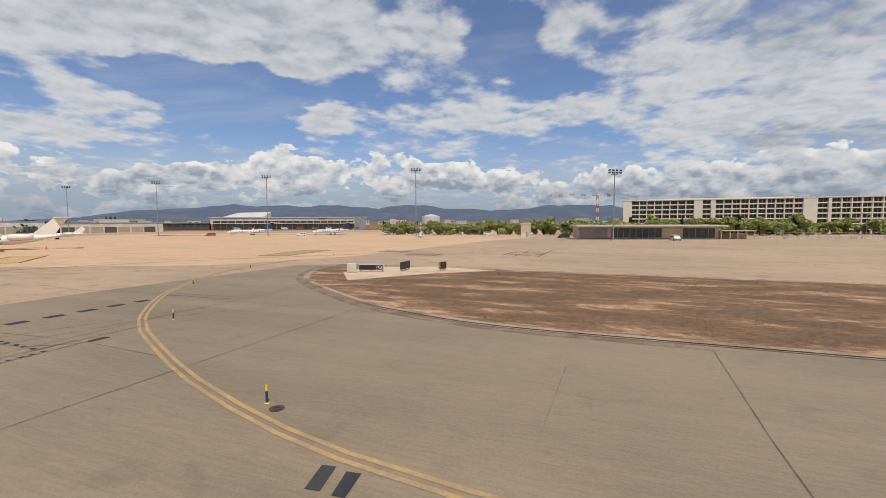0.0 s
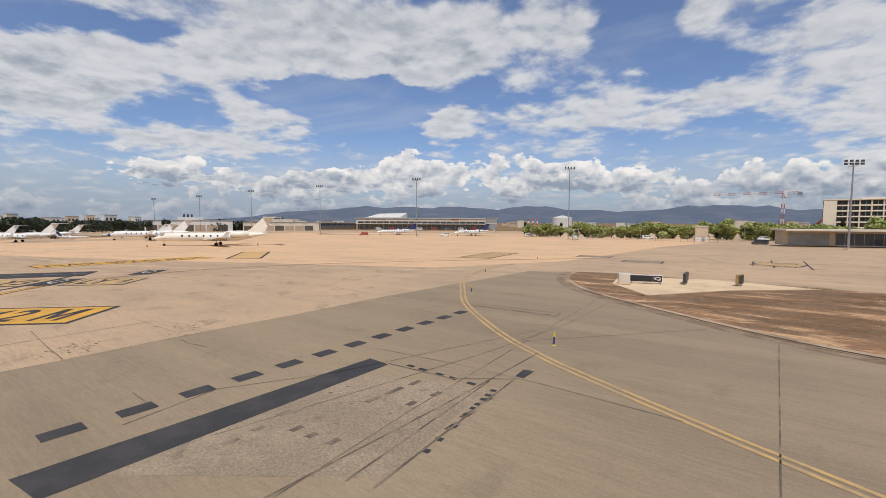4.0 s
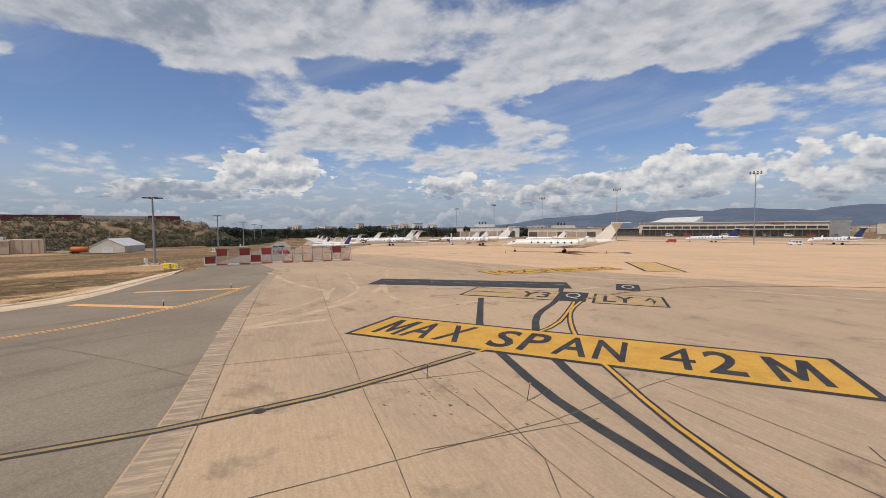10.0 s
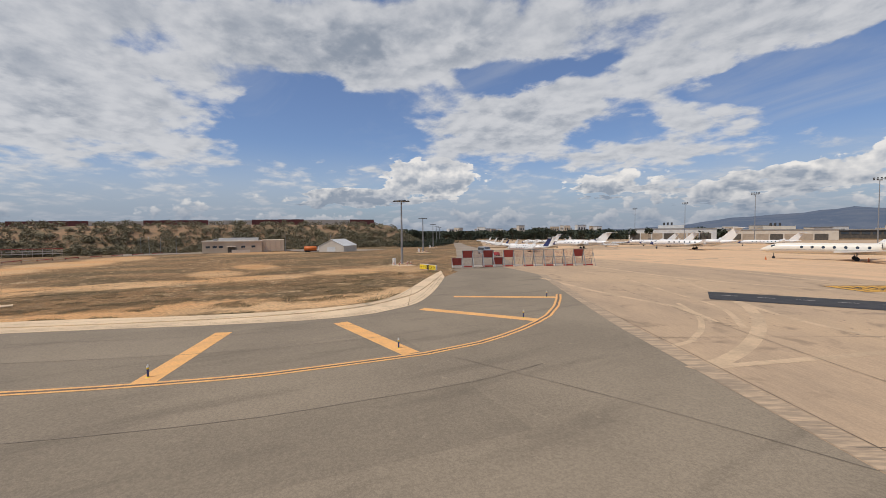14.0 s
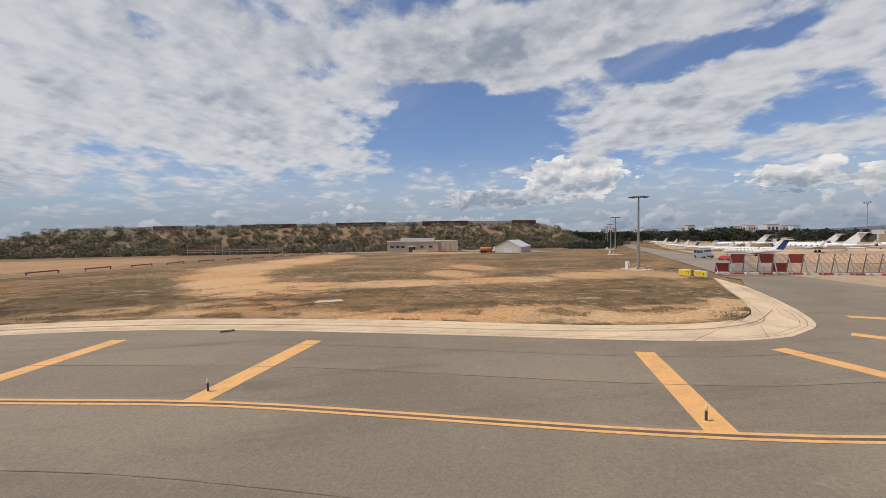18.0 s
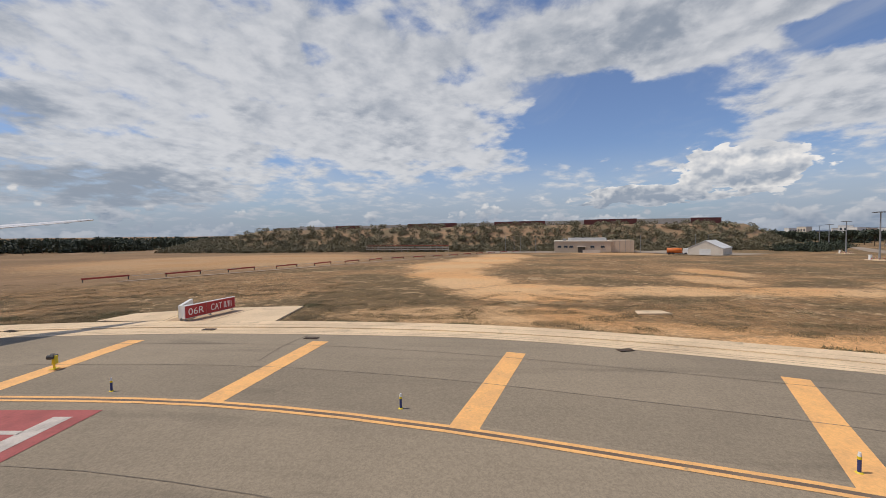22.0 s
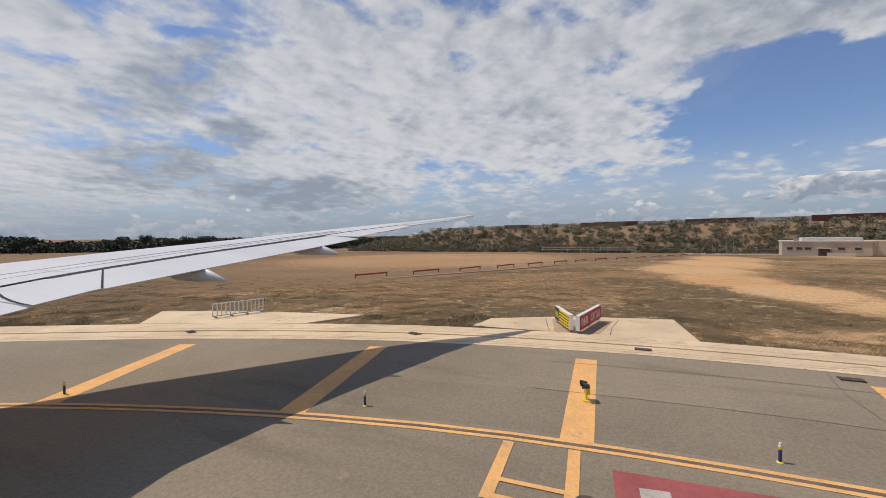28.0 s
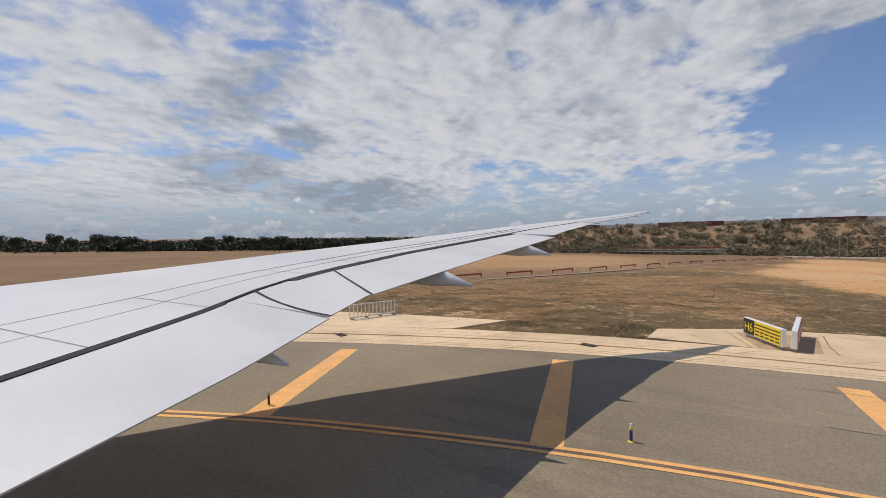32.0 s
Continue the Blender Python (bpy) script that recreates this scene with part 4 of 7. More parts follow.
line_of("holding_marking", "two thin yellow rungs", M_YELLOW, [[(-38.65, -63.9), (-38.7, -62)], [(-37.95, -63.75), (-38, -61.95)]], 0.17, dz=PZ + 0.008)
# The red panel with white bars.
marking("red_panel", "red painted panel with white strokes on the asphalt", lambda bm: quad(bm, [(-40.15, -61.15), (-40.5, -55.95), (-35.8, -55.6), (-35.3, -60.7)], PZ), M_RED)
marking("white_stroke", "white painted strokes of a large ground sign", lambda bm: [quad(bm, q, PZ + 0.008) for q in (
    [(-39.55, -60.55), (-39.65, -59.9), (-36.4, -59.6), (-36.3, -60.25)], [(-39.85, -57.1), (-39.9, -56.45), (-36.5, -56.2), (-36.4, -56.85)], [(-38.7, -59.8), (-38.85, -57), (-38.6, -56.95), (-38.45, -59.8)], [(-37.4, -59.7), (-37.55, -56.9), (-37.3, -56.85), (-37.15, -59.7)])], M_WHITEPAINT)

# Ground signs: a painted rectangle with a black border and words.


def ground_sign(foot, turn, width, height, words, paint, border=0.22, ink=M_BLACK, label="", gap=0.12, share=0.86):
    m = pose(*foot, 0, 0, 0, turn)
    base = tagged(new("ground_sign"), label, "ground sign", kind="structure")

    def area(bm, inset, dz):
        n = max(1, int(width / 2))
        for k in range(n):
            xs = inset + (width - 2 * inset) * k / n, inset + (width - 2 * inset) * (k + 1) / n
            for j in range(2):
                ys = inset + (height - 2 * inset) * j / 2, inset + (height - 2 * inset) * (j + 1) / 2
                quad(bm, [(m @ Vector((x, y, 0)))[:2] for x, y in ((xs[0], ys[0]), (xs[1], ys[0]), (xs[1], ys[1]), (xs[0], ys[1]))], dz)
        return bm

    part("border", area(B(), 0.0, PZ), M_BLACK, base)
    part("panel", area(B(), border, PZ + 0.006), paint, base)
    for text, x, wd, hd in words:
        mid = m @ Vector((x, height * (1 - hd) / 2, 0))
        put = pose(mid.x, mid.y, gz(mid.x, mid.y) + PZ + 0.014, 0, 0, turn)
        if text == "M":
            bm = B()
            hgt, low = height * hd, height * (1 - hd) / 2
            outline = ((0, 0), (0, 1), (0.24, 1), (0.5, 0.40), (0.76, 1), (1, 1), (1, 0), (0.8, 0), (0.8, 0.64), (0.57, 0.12), (0.43, 0.12), (0.2, 0.64), (0.2, 0))
            pts = [m @ Vector((x + (u - 0.5) * wd, low + v * hgt, 0)) for u, v in outline]
            f = bm.faces.new([bm.verts.new((p.x, p.y, gz(p.x, p.y) + PZ + 0.014)) for p in pts])
            f.normal_update()
            if f.normal.z < 0:
                f.normal_flip()
            bmesh.ops.triangulate(bm, faces=[f])
            part("lettering", bm, ink, base)
            continue
        made = lettering("lettering", text, height * hd, wd, put, ink, base, bold=0.0 if "M" in text or text == "4" else 0.017)
        for v in (v for ob in made for v in ob.data.vertices):
            v.co.z = gz(v.co.x, v.co.y) + PZ + 0.012 + (v.co.z - put.translation.z)
    return base


ground_sign((-14.0, 6.25), 13.0, 22.9, 5.25, (("M", 1.95, 1.6, 0.66), ("A", 3.75, 1.6, 0.66), ("X", 5.75, 1.55, 0.66), ("S", 8.6, 1.3, 0.66), ("P", 10.25, 1.25, 0.66), ("A", 12.1, 1.6, 0.66), ("N", 13.85, 1.4, 0.66), ("4", 16.65, 1.4, 0.66), ("2", 18.4, 1.35, 0.66), ("M", 20.9, 1.7, 0.66)), M_SIGNYELLOW, 0.28, label="large yellow ground sign reading MAX SPAN 42 M")
ground_sign((-17.0, 21.3), 16.5, 8.3, 5.3, (("Y3", 6.2, 2.6, 0.62), ("\u2190", 2.3, 3.6, 0.16)), M_FADED, label="faded yellow ground sign reading Y3 with an arrow")
ground_sign((-9.0, 23.7), 16.5, 2.25, 5.3, (), M_BLACK, 0.1, label="black ground sign with a pale letter Q")
tagged(lettering("painted_letter", "Q", 3.0, 1.25, pose(-8.35, 25.25, gz(-8, 25) + PZ + 0.02, 0, 0, 16.5), M_WHITEPAINT, kind="structure")[0], "pale letter Q painted on the black ground sign", "ground sign", kind="structure")
ground_sign((-6.3, 24.2), 16.5, 5.5, 5.3, (("LY", 2.0, 2.4, 0.62), ("\u2191", 4.4, 0.9, 0.62)), M_FADED, label="faded yellow ground sign reading LY with an arrow")
ground_sign((-7.0, 32.9), 16.5, 2.2, 5.2, (), M_BLACK, 0.1, label="small black ground sign with a pale letter Q")
tagged(lettering("painted_letter", "O", 2.6, 1.2, pose(-6.35, 34.6, gz(-6, 35) + PZ + 0.02, 0, 0, 16.5), M_WHITEPAINT, kind="structure")[0], "pale letter O painted on the black ground sign", "ground sign", kind="structure")
ground_sign((-23.5, 38.0), 61.0, 22.4, 5.0, (("MAX SPAN 42 M", 11.2, 20.0, 0.6),), M_SIGNYELLOW, label="yellow ground sign with black capitals seen edgewise")
ground_sign((-4.6, 57.6), 113.0, 20.6, 5.6, (), M_OLDSIGN, 0.42, label="faded yellow ground sign on the apron")
ground_sign((-29.0, 21.3), 28.5, 20.9, 5.2, (), M_TAR, 0.02, label="dark overpainted strip across the concrete")
line_of("dashes", "white dashes along the overpainted strip", M_WHITEPAINT, [[(-29.6 + 2.6 * k * 0.879, 24.4 + 2.6 * k * 0.477), (-28.5 + 2.6 * k * 0.879, 25.0 + 2.6 * k * 0.477)] for k in range(8)], 0.14, dz=PZ + 0.012)
for a, b, wd, ht, paint in (((27.6, 65.5), -21, 6.2, 18.5, M_FADED), ((49.6, 71.6), -28, 6.3, 4.6, M_PATCH), ((54.2, 59.6), -27, 6.0, 4.8, M_PATCH), ((72.3, 57.6), -45, 6.3, 5.5, M_FADED)):
    ground_sign(a, b, wd, ht, (), paint, 0.35, label="old ground sign with a dark border on the apron")

line_of("holding_marking", "thin dark outlines of an old ground sign on the far apron", M_TAR, [[(71.7, 55.5), (76.7, 63.7), (79.9, 58.6), (75.6, 52.5), (71.7, 55.5)], [(72.3, 51.7), (81.3, 66.6)], [(75.4, 49.0), (86.0, 66.0)]], 0.22)
line_of("holding_marking", "faded yellow bars of an old ground sign on the far apron", M_DULLYEL, [[(74.2, 54.2), (78.2, 60.6)], [(79.4, 60.4), (85.0, 58.6)]], 0.9, dz=PZ - 0.002)

# Curving guide lines under the large sign.
for dz, path in zip((PZ - 0.006, PZ - 0.003), [[(-14.6, 21.2), (-11.4, 16.2), (-8.0, 11.2), (-4.2, 7.6), (-0.8, 4.8), (2.5, 2.8), (5.3, 1.3), (6.8, 0.2), (9.5, -1.6), (14, -4.5)], [(-11.6, 31.0), (-9.0, 23.7), (-7.6, 17.5), (-5.0, 12.2), (-1.6, 7.9), (1.9, 4.6), (5.2, 1.7), (9.5, -1.6)]]):
    line_of("guide_line", "black overpainted guide line curving over concrete", M_TAR, [path], 0.46, rounded=True, dz=dz)
GUIDE = [[(-7.2, 24.4), (-6.2, 19.7), (-3.4, 13.5), (0.2, 8.5), (2.9, 5.1), (5.9, 2.1), (7.6, 0.7), (11.5, -2.2), (17, -6)], [(-6.05, 8.0), (-5.4, 14.6), (-6.4, 19.7), (-7.6, 24.0)], [(-7.4, 26), (-5.0, 34), (2, 44), (22, 56), (60, 70)]]
line_of("guide_line", "black borders of the yellow guide lines", M_BLACK, GUIDE, 0.40, rounded=True, dz=PZ + 0.001)
line_of("guide_line", "yellow guide lines curving over the concrete", M_SIGNYELLOW, GUIDE, 0.18, rounded=True, dz=PZ + 0.004)
OLD = [[(-13.5, -12.4), (-11.2, -8.6), (-9.9, -6.1), (-9.1, -4.5), (-8.4, -2.6), (-7.5, 0.0), (-6.9, 3.1), (-6.2, 7.7)]]
line_of("guide_line", "dark borders of an old guide line", M_TAR, OLD, 0.46, rounded=True, dz=PZ - 0.002)
line_of("guide_line", "dull worn yellow guide line over concrete and asphalt", M_DULLYEL, OLD, 0.2, rounded=True, dz=PZ + 0.003)
line_of("guide_line", "thin yellow line across the apron", M_FADED, [[(-10, 60), (10, 80), (60, 102), (120, 120)], [(-60, 66), (-20, 84), (40, 150)]], 0.2, rounded=True)
# Black dashes and the tarred strip beside them.
d = Vector((8.5, 13.9)).normalized()
s = Vector((-d.y, d.x))
for k in range(-2, 11):
    c = Vector((21.2, 1.4)) + d * 1.81 * k
    marking("dash", "black painted dash on the concrete", lambda bm: quad(bm, [tuple(c + d * i + s * j) for i, j in ((-0.5, -0.33), (0.5, -0.33), (0.5, 0.33), (-0.5, 0.33))], PZ), M_TAR)
marking("tar_strip", "long black tarred strip on the concrete", lambda bm: quad(bm, [(27.2, 7.05), (28.15, 6.35), (22.6, -2.9), (21.2, -2.3)], PZ), M_TAR)
marking("tar_strip", "short black tarred patch on the concrete", lambda bm: quad(bm, [(11.4, 0.6), (13.5, -0.6), (11.2, -4.4), (9.0, -3.0)], PZ), M_TAR)
marking("tar_strip", "small black tarred squares", lambda bm: [quad(bm, q, PZ) for q in ([(33.3, 5.5), (33.7, 6.3), (34.1, 6.1), (33.6, 5.3)], [(45.5, -8.7), (45.8, -7.8), (46.15, -7.95), (45.85, -8.85)], [(46.1, -9.05), (46.4, -8.2), (46.75, -8.35), (46.4, -9.2)])], M_TAR)
marking("worn_patch", "patch of bare worn aggregate in the concrete", lambda bm: quad(bm, [(26.6, 5.2), (32.2, 4.2), (29.8, -1.4), (23.2, -1.9)], PZ - 0.005), M_PATCH)
rng = random.Random(5)
for x, y, n in ((25.8, 1.5, 0.5), (26.6, 0.6, 0.4), (27.2, 0.3, 0.35), (25.5, 0.5, 0.4), (25.1, -0.3, 0.5), (27.9, 0.0, 0.4), (27.0, 1.4, 0.35), (28.2, 2.7, 0.7), (28.7, 3.4, 0.9), (29.4, 4.3, 0.6), (29.6, 2.6, 0.4), (30.3, 3.4, 0.5), (31.4, 1.9, 0.7), (31.9, 2.9, 0.8), (31.0, 1.1, 0.6)):
    marking("worn_patch", "small dark chipped patch in the worn slab", lambda bm: quad(bm, [(x - 0.09, y - 0.05), (x + 0.12, y - 0.12), (x + 0.12 + n * 0.5, y - 0.12 + n * 0.7), (x - 0.06 + n * 0.5, y + 0.02 + n * 0.7)], PZ - 0.001), M_JOINT)
line_of("joint", "dark joint round the worn slab", M_JOINT, [[(28.1, 6.5), (30.9, 5.0), (33.3, 5.2)], [(33.2, 5.1), (29.6, -1.8)], [(32.3, 4.9), (28.9, -1.6)], [(34.6, 8.6), (31.0, 3.0), (27.2, -2.6)]], 0.07, dz=PZ + 0.002)
line_of("worn_patch", "broken dark scuffs along an old joint", M_TAR, [[(32.5 - 2.3 * f, 4.2 - 5.2 * f), (32.5 - 2.3 * (f + 0.035), 4.2 - 5.2 * (f + 0.035))] for f in (0.02, 0.1, 0.17, 0.25, 0.31, 0.4, 0.55, 0.7, 0.82)] + [[(28.6 + 3.6 * f, 6.6 - 2.4 * f), (28.9 + 3.6 * f, 6.4 - 2.4 * f)] for f in (0.1, 0.25, 0.45, 0.6, 0.8)], 0.22)


def scuffs(bm):
    for cx, cy, n, spread in ((13.0, 7.1, 60, 1.0), (12.0, 3.4, 60, 0.9), (15.9, 11.3, 60, 1.6), (9.6, 0.4, 26, 0.5), (11.7, 1.9, 16, 0.4), (28.2, 1.8, 40, 2.3), (-16, 17.5, 40, 4.0), (-24, 15, 34, 4.5), (-4, 2.5, 30, 2.0)):
        for _ in range(n):
            x, y = rng.gauss(cx, spread * 0.5), rng.gauss(cy, spread * 0.5)
            r, a = rng.uniform(0.02, 0.11), rng.uniform(0, 6.3)
            quad(bm, [(x + r * q * math.cos(a + t), y + r * q * 0.5 * math.sin(a + t)) for t, q in ((0, rng.uniform(0.6, 1.5)), (1.6, 1), (3.1, rng.uniform(0.6, 1.5)), (4.7, 1))], PZ - 0.003)


marking("scuffs", "dark flaked scuffs in the concrete", scuffs, M_JOINT)
line_of("joint", "thin dark edge of a repaired strip", M_JOINT, [[(31.3, 19.3), (36.8, 16.5)], [(31.7, 20.0), (37.1, 17.2)], [(36.7, 16.2), (37.2, 17.4)]], 0.07, dz=PZ + 0.002)
# Lighter rubbed tracks that turn across the apron.
for k, path in enumerate((
    [(-20.0, 2.0), (-19.9, 4.2), (-20.4, 7.6), (-21.7, 12.1), (-23.6, 16.5), (-26.0, 20.5), (-29.4, 24.2)], [(-20.0, 2.2), (-18.4, 6.5), (-16.4, 12.0), (-13.4, 21.4), (-9, 34)], [(-40, 35), (-31.3, 26.3), (-26.5, 21.4), (-21.8, 17.5), (-17.2, 15.5), (-12, 14.6)],
    [(-49.0, 21.5), (-41.0, 18.6), (-34.0, 16.6), (-28.6, 15.6), (-24.2, 12.4)], [(-22.5, 4.5), (-22.5, 6.4), (-23.4, 9.1), (-25.7, 13.3), (-29.5, 17.4)], [(-52, 33.0), (-41.0, 28.0), (-33.0, 22.4), (-26.6, 18.0), (-22.4, 12.0)],
    [(-64, 45), (-40, 36), (-20, 40), (10, 56), (60, 84)], [(-40, 52), (-20, 44), (6, 40), (30, 44)], [(4, 60), (40, 62), (90, 92)],
)):
    line_of("tyre_tracks", "pale rubbed tyre track crossing the apron", M_TRACK, [path], (0.75, 0.5, 0.45, 0.6, 0.35, 0.4, 0.8, 0.8, 0.9)[k], rounded=True, dz=0.0365 + 0.0007 * k)

# Asphalt lanes of slightly different tone.
for k, (d, wd) in enumerate(((-2.3, 3.6), (6.6, 4.2), (14.2, 3.8))):
    line_of("asphalt_lane", "rolled lane of darker asphalt", M_ASPHALTDARK, [[tuple(p) for p in offset(DBL[6:20], d)]], wd, rounded=True, dz=0.0365 + 0.0008 * k)
line_of("joint", "cracked joints across the concrete pads", M_JOINT, [[(-55.4, -69.9), (-53.8, -68.4), (-53.2, -66.5)], [(-59.6, -66.4), (-57.0, -65.8), (-53.9, -65.0)], [(-60.6, -61.6), (-57.6, -61.9), (-54.9, -61.9)], [(-55.3, -82), (-51.4, -83.8)], [(-54.2, -87.5), (-50.0, -88.6)]], 0.05, dz=0.068)
# A browner quad laid on the pad round the boards.
marking("worn_patch", "brown area of concrete under the guidance boards", lambda bm: quad(bm, [(-59.4, -65.9), (-54.3, -64.9), (-54.6, -62.6), (-60.2, -61.9)], 0.066), M_PADBROWN)


# ---- edge markers, lights and boards near the taxiway ----
def edge_marker(x, y, height=0.52, label="slim dark blue edge marker post with a yellow collar", top=("pale cap", M_WHITE)):
    t = thing("edge_marker", label, "marker post", "edge markers", at=(x, y, gz(x, y) + 0.04))
    part("foot", tube(B(), (0, 0, 0), (0, 0, 0.03), 0.09, 0.06, 14), M_SIGNYEL, t)
    part("post", tube(B(), (0, 0, 0.02), (0, 0, height * 0.74), 0.042, 0.042, 12), M_BLUE, t, "dark blue post")
    part("collar", tube(B(), (0, 0, height * 0.66), (0, 0, height * 0.80), 0.047, 0.047, 12), M_SIGNYEL, t, "yellow collar")
    part("cap", tube(B(), (0, 0, height * 0.80), (0, 0, height), 0.044, 0.03, 12), top[1], t, top[0])
    return t


first = edge_marker(-42.2, -57.2)
for x, y in ((-41.2, -69.3), (-41.3, -45.7), (-37.7, -80.7), (-38.2, -33.7), (-31.5, -17.7), (-29.8, -7.1), (-32.0, 3.3), (-37.6, 11.1), (-33.2, -91.7)):
    copy_thing(first, pose(x, y, gz(x, y) + 0.04, 0, 0, (x * 37) % 360))
first = edge_marker(43.7, -3.8, 0.62, "slim dark blue edge marker post with a yellow top", ("yellow top", M_SIGNYEL))
for x, y in ((35.5, 9.9), (31.2, 25.0), (32.5, 40.4), (41.5, 62.6)):
    copy_thing(first, pose(x, y, gz(x, y) + 0.04, 0, 0, (x * 37) % 360))
for x, y, lean in ((-5.6, 3.6, 4), (-1.5, 4.1, 9)):
    t = thing("marker_stake", "thin dark stake standing in a concrete joint", "marker stake", "marker stakes", at=(x, y, gz(x, y) + 0.04))
    tip = (0.6 * math.sin(radians(lean)), 0, 0.6)
    part("rod", tube(B(), (0, 0, 0), tip, 0.016, 0.012, 8), M_DARK, t)
    part("head", tube(B(), (tip[0], 0, 0.58), (tip[0], 0, 0.63), 0.05, 0.05, 10), M_DULLYEL, t)


M_RUST = mat("rusted_iron", (0.11, 0.075, 0.05), (0.07, 0.05, 0.038), 3.0, 0.8, fine=0.2)


def lid(x, y, r=0.42, label="round iron manhole cover set in the pavement"):
    t = thing("manhole_cover", label, "manhole cover", "manhole covers", at=(x, y, gz(x, y) + 0.045))
    part("ring", tube(B(), (0, 0, 0), (0, 0, 0.012), r, r, 24), M_RUST, t)
    part("plate", tube(B(), (0, 0, 0.008), (0, 0, 0.018), r * 0.82, r * 0.82, 24), M_RUST, t)
    for a in range(4):
        part("rib", box(B(), 0, 0, 0.016, r * 1.4, 0.03, 0.008, a * 45), M_DARK, t)


lid(-38.5, -61.6, 0.28)
lid(-8.0, -2.0, 0.2)
lid(44.1, -4.3, 0.24)


def drain(x, y, turn):
    t = thing("drain_grate", "dark iron drain grate in the shoulder channel", "drain", "drain grates", at=(x, y, gz(x, y) + 0.055), turn=turn)
    part("frame", box(B(), 0, 0, 0, 0.42, 0.8, 0.03), M_RUST, t)
    for k in range(6):
        part("bar", box(B(), 0, -0.32 + 0.128 * k, 0.028, 0.36, 0.04, 0.012), M_RUST, t)


for x, y, r in ((-49.1, -35.7, 18), (-51.6, -72.8, -16), (-50.8, -52.7, 0), (-52.7, -60.2, 0), (-46.8, -86.2, -22)):
    drain(x, y, r)


def board(name, at, turn, width, height, panels, label, deep=0.24, legs=3, lift=0.12, shell=("off-white cabinet", M_WHITE)):
    """An internally lit guidance board: cabinet, faces with words, feet."""
    t = thing(name, label, "guidance board", at=at, turn=turn)
    part("cabinet", box(B(), 0, 0, lift, width, deep, height, bevel=0.02), shell[1], t, shell[0])
    for k in range(legs):
        x = -width / 2 + 0.2 + (width - 0.4) * k / max(1, legs - 1)
        part("leg", tube(B(), (x, 0, 0), (x, 0, lift + 0.02), 0.05, 0.05, 8), M_GREY, t)
        part("base_plate", box(B(), x, 0, 0, 0.22, 0.22, 0.02), M_GREY, t)
    x = -width / 2 + 0.04
    for text, share, face, ink in panels:
        wd = (width - 0.08) * share
        p = part("face", box(B(), x + wd / 2, -deep / 2 - 0.012, lift + 0.04, wd - 0.03, 0.02, height - 0.08), face, t)
        if text == "=":
            for k, (on, hh) in enumerate(((1, 0.06), (1, 0.06), (0, 0.07), (0, 0.07))):
                for j in range(1 if on else 5):
                    ww = (wd - 0.1) if on else (wd - 0.1) / 5 - 0.10
                    cx = x + wd / 2 if on else x + 0.05 + (wd - 0.1) * (j + 0.5) / 5
                    part("stripe", box(B(), cx, -deep / 2 - 0.026, lift + 0.04 + (height - 0.08) * (0.78 - 0.22 * k), ww, 0.008, hh), ink, p)
        elif text:
            lettering("lettering", text, (height - 0.08) * 0.58, (wd - 0.03) * 0.74, pose(x + wd / 2, -deep / 2 - 0.026, lift + 0.04 + (height - 0.08) * 0.21, 90, 0, 0), ink, p)
        x += wd
    return t


# The angled pair at the holding point, its end lamps on a white post.
board("guidance_board", (-57.45, -63.25, 0.06), 169.5, 4.8, 0.92, (("06R", 0.40, M_SIGNRED, M_WHITE), ("CAT II/III", 0.60, M_SIGNRED, M_WHITE)), "red guidance board reading 06R and CAT II/III in white letters")
board("guidance_board", (-56.85, -64.75, 0.06), 23.7, 3.4, 0.92, (("H6", 0.32, M_SIGNBLK, M_SIGNYEL), ("=", 0.68, M_SIGNYEL, M_BLACK)), "yellow and black guidance board with the letters H6")
t = thing("folded_board", "bare pale steel frame of an empty board on the pad", "guidance board", at=(-52.3, -88.4, 0.06), turn=-21)
for k in range(13):
    part("upright", box(B(), -1.86 + 0.31 * k, 0, 0.08, 0.06, 0.06, 0.92), M_ROOF, t)
for k in range(4):
    part("foot", box(B(), -1.7 + 1.13 * k, 0.05, 0, 0.14, 0.4, 0.08), M_GREY, t)
for z in (0.08, 0.98):
    part("rail", box(B(), 0, 0.0, z, 3.84, 0.08, 0.07), M_ROOF, t)
board("guidance_board", (-68.6, 16.6, gz(-68.6, 16.6)), 10, 4.0, 0.8, (("\u2190 Y3", 0.44, M_SIGNYEL, M_BLACK), ("Q", 0.14, M_SIGNBLK, M_SIGNYEL), ("LY \u2191", 0.42, M_SIGNYEL, M_BLACK)), "yellow guidance board with Y3, Q and LY")
board("guidance_board", (47.75, 31.6, 0.14), -11.0, 2.9, 0.66, (("", 0.72, M_SIGNBLK, M_WHITE), ("Q", 0.28, M_SIGNBLK, M_WHITE)), "long black guidance board with a white letter Q")
board("guidance_board", (51.7, 32.2, 0.14), 60, 2.4, 0.85, (("", 1.0, M_SIGNBLK, M_WHITE),), "dark guidance board set at an angle on the pad", shell=("dark grey cabinet", M_DARK))
board("guidance_board", (56.0, 31.1, 0.14), 40, 1.2, 0.85, (("", 1.0, M_SIGNBLK, M_SIGNYEL),), "small dark guidance board with a yellow rim", legs=2, shell=("dull yellow cabinet", M_DULLYEL))
t = thing("electrical_cabinet", "pale electrical cabinet beside the black board", "cabinet", at=(45.55, 31.0, 0.14), turn=-11)
part("body", box(B(), 0, 0, 0, 1.0, 0.5, 1.0, bevel=0.03), M_ROOF, t)
part("door", box(B(), 0, -0.26, 0.1, 0.9, 0.02, 0.8), M_PALE, t)
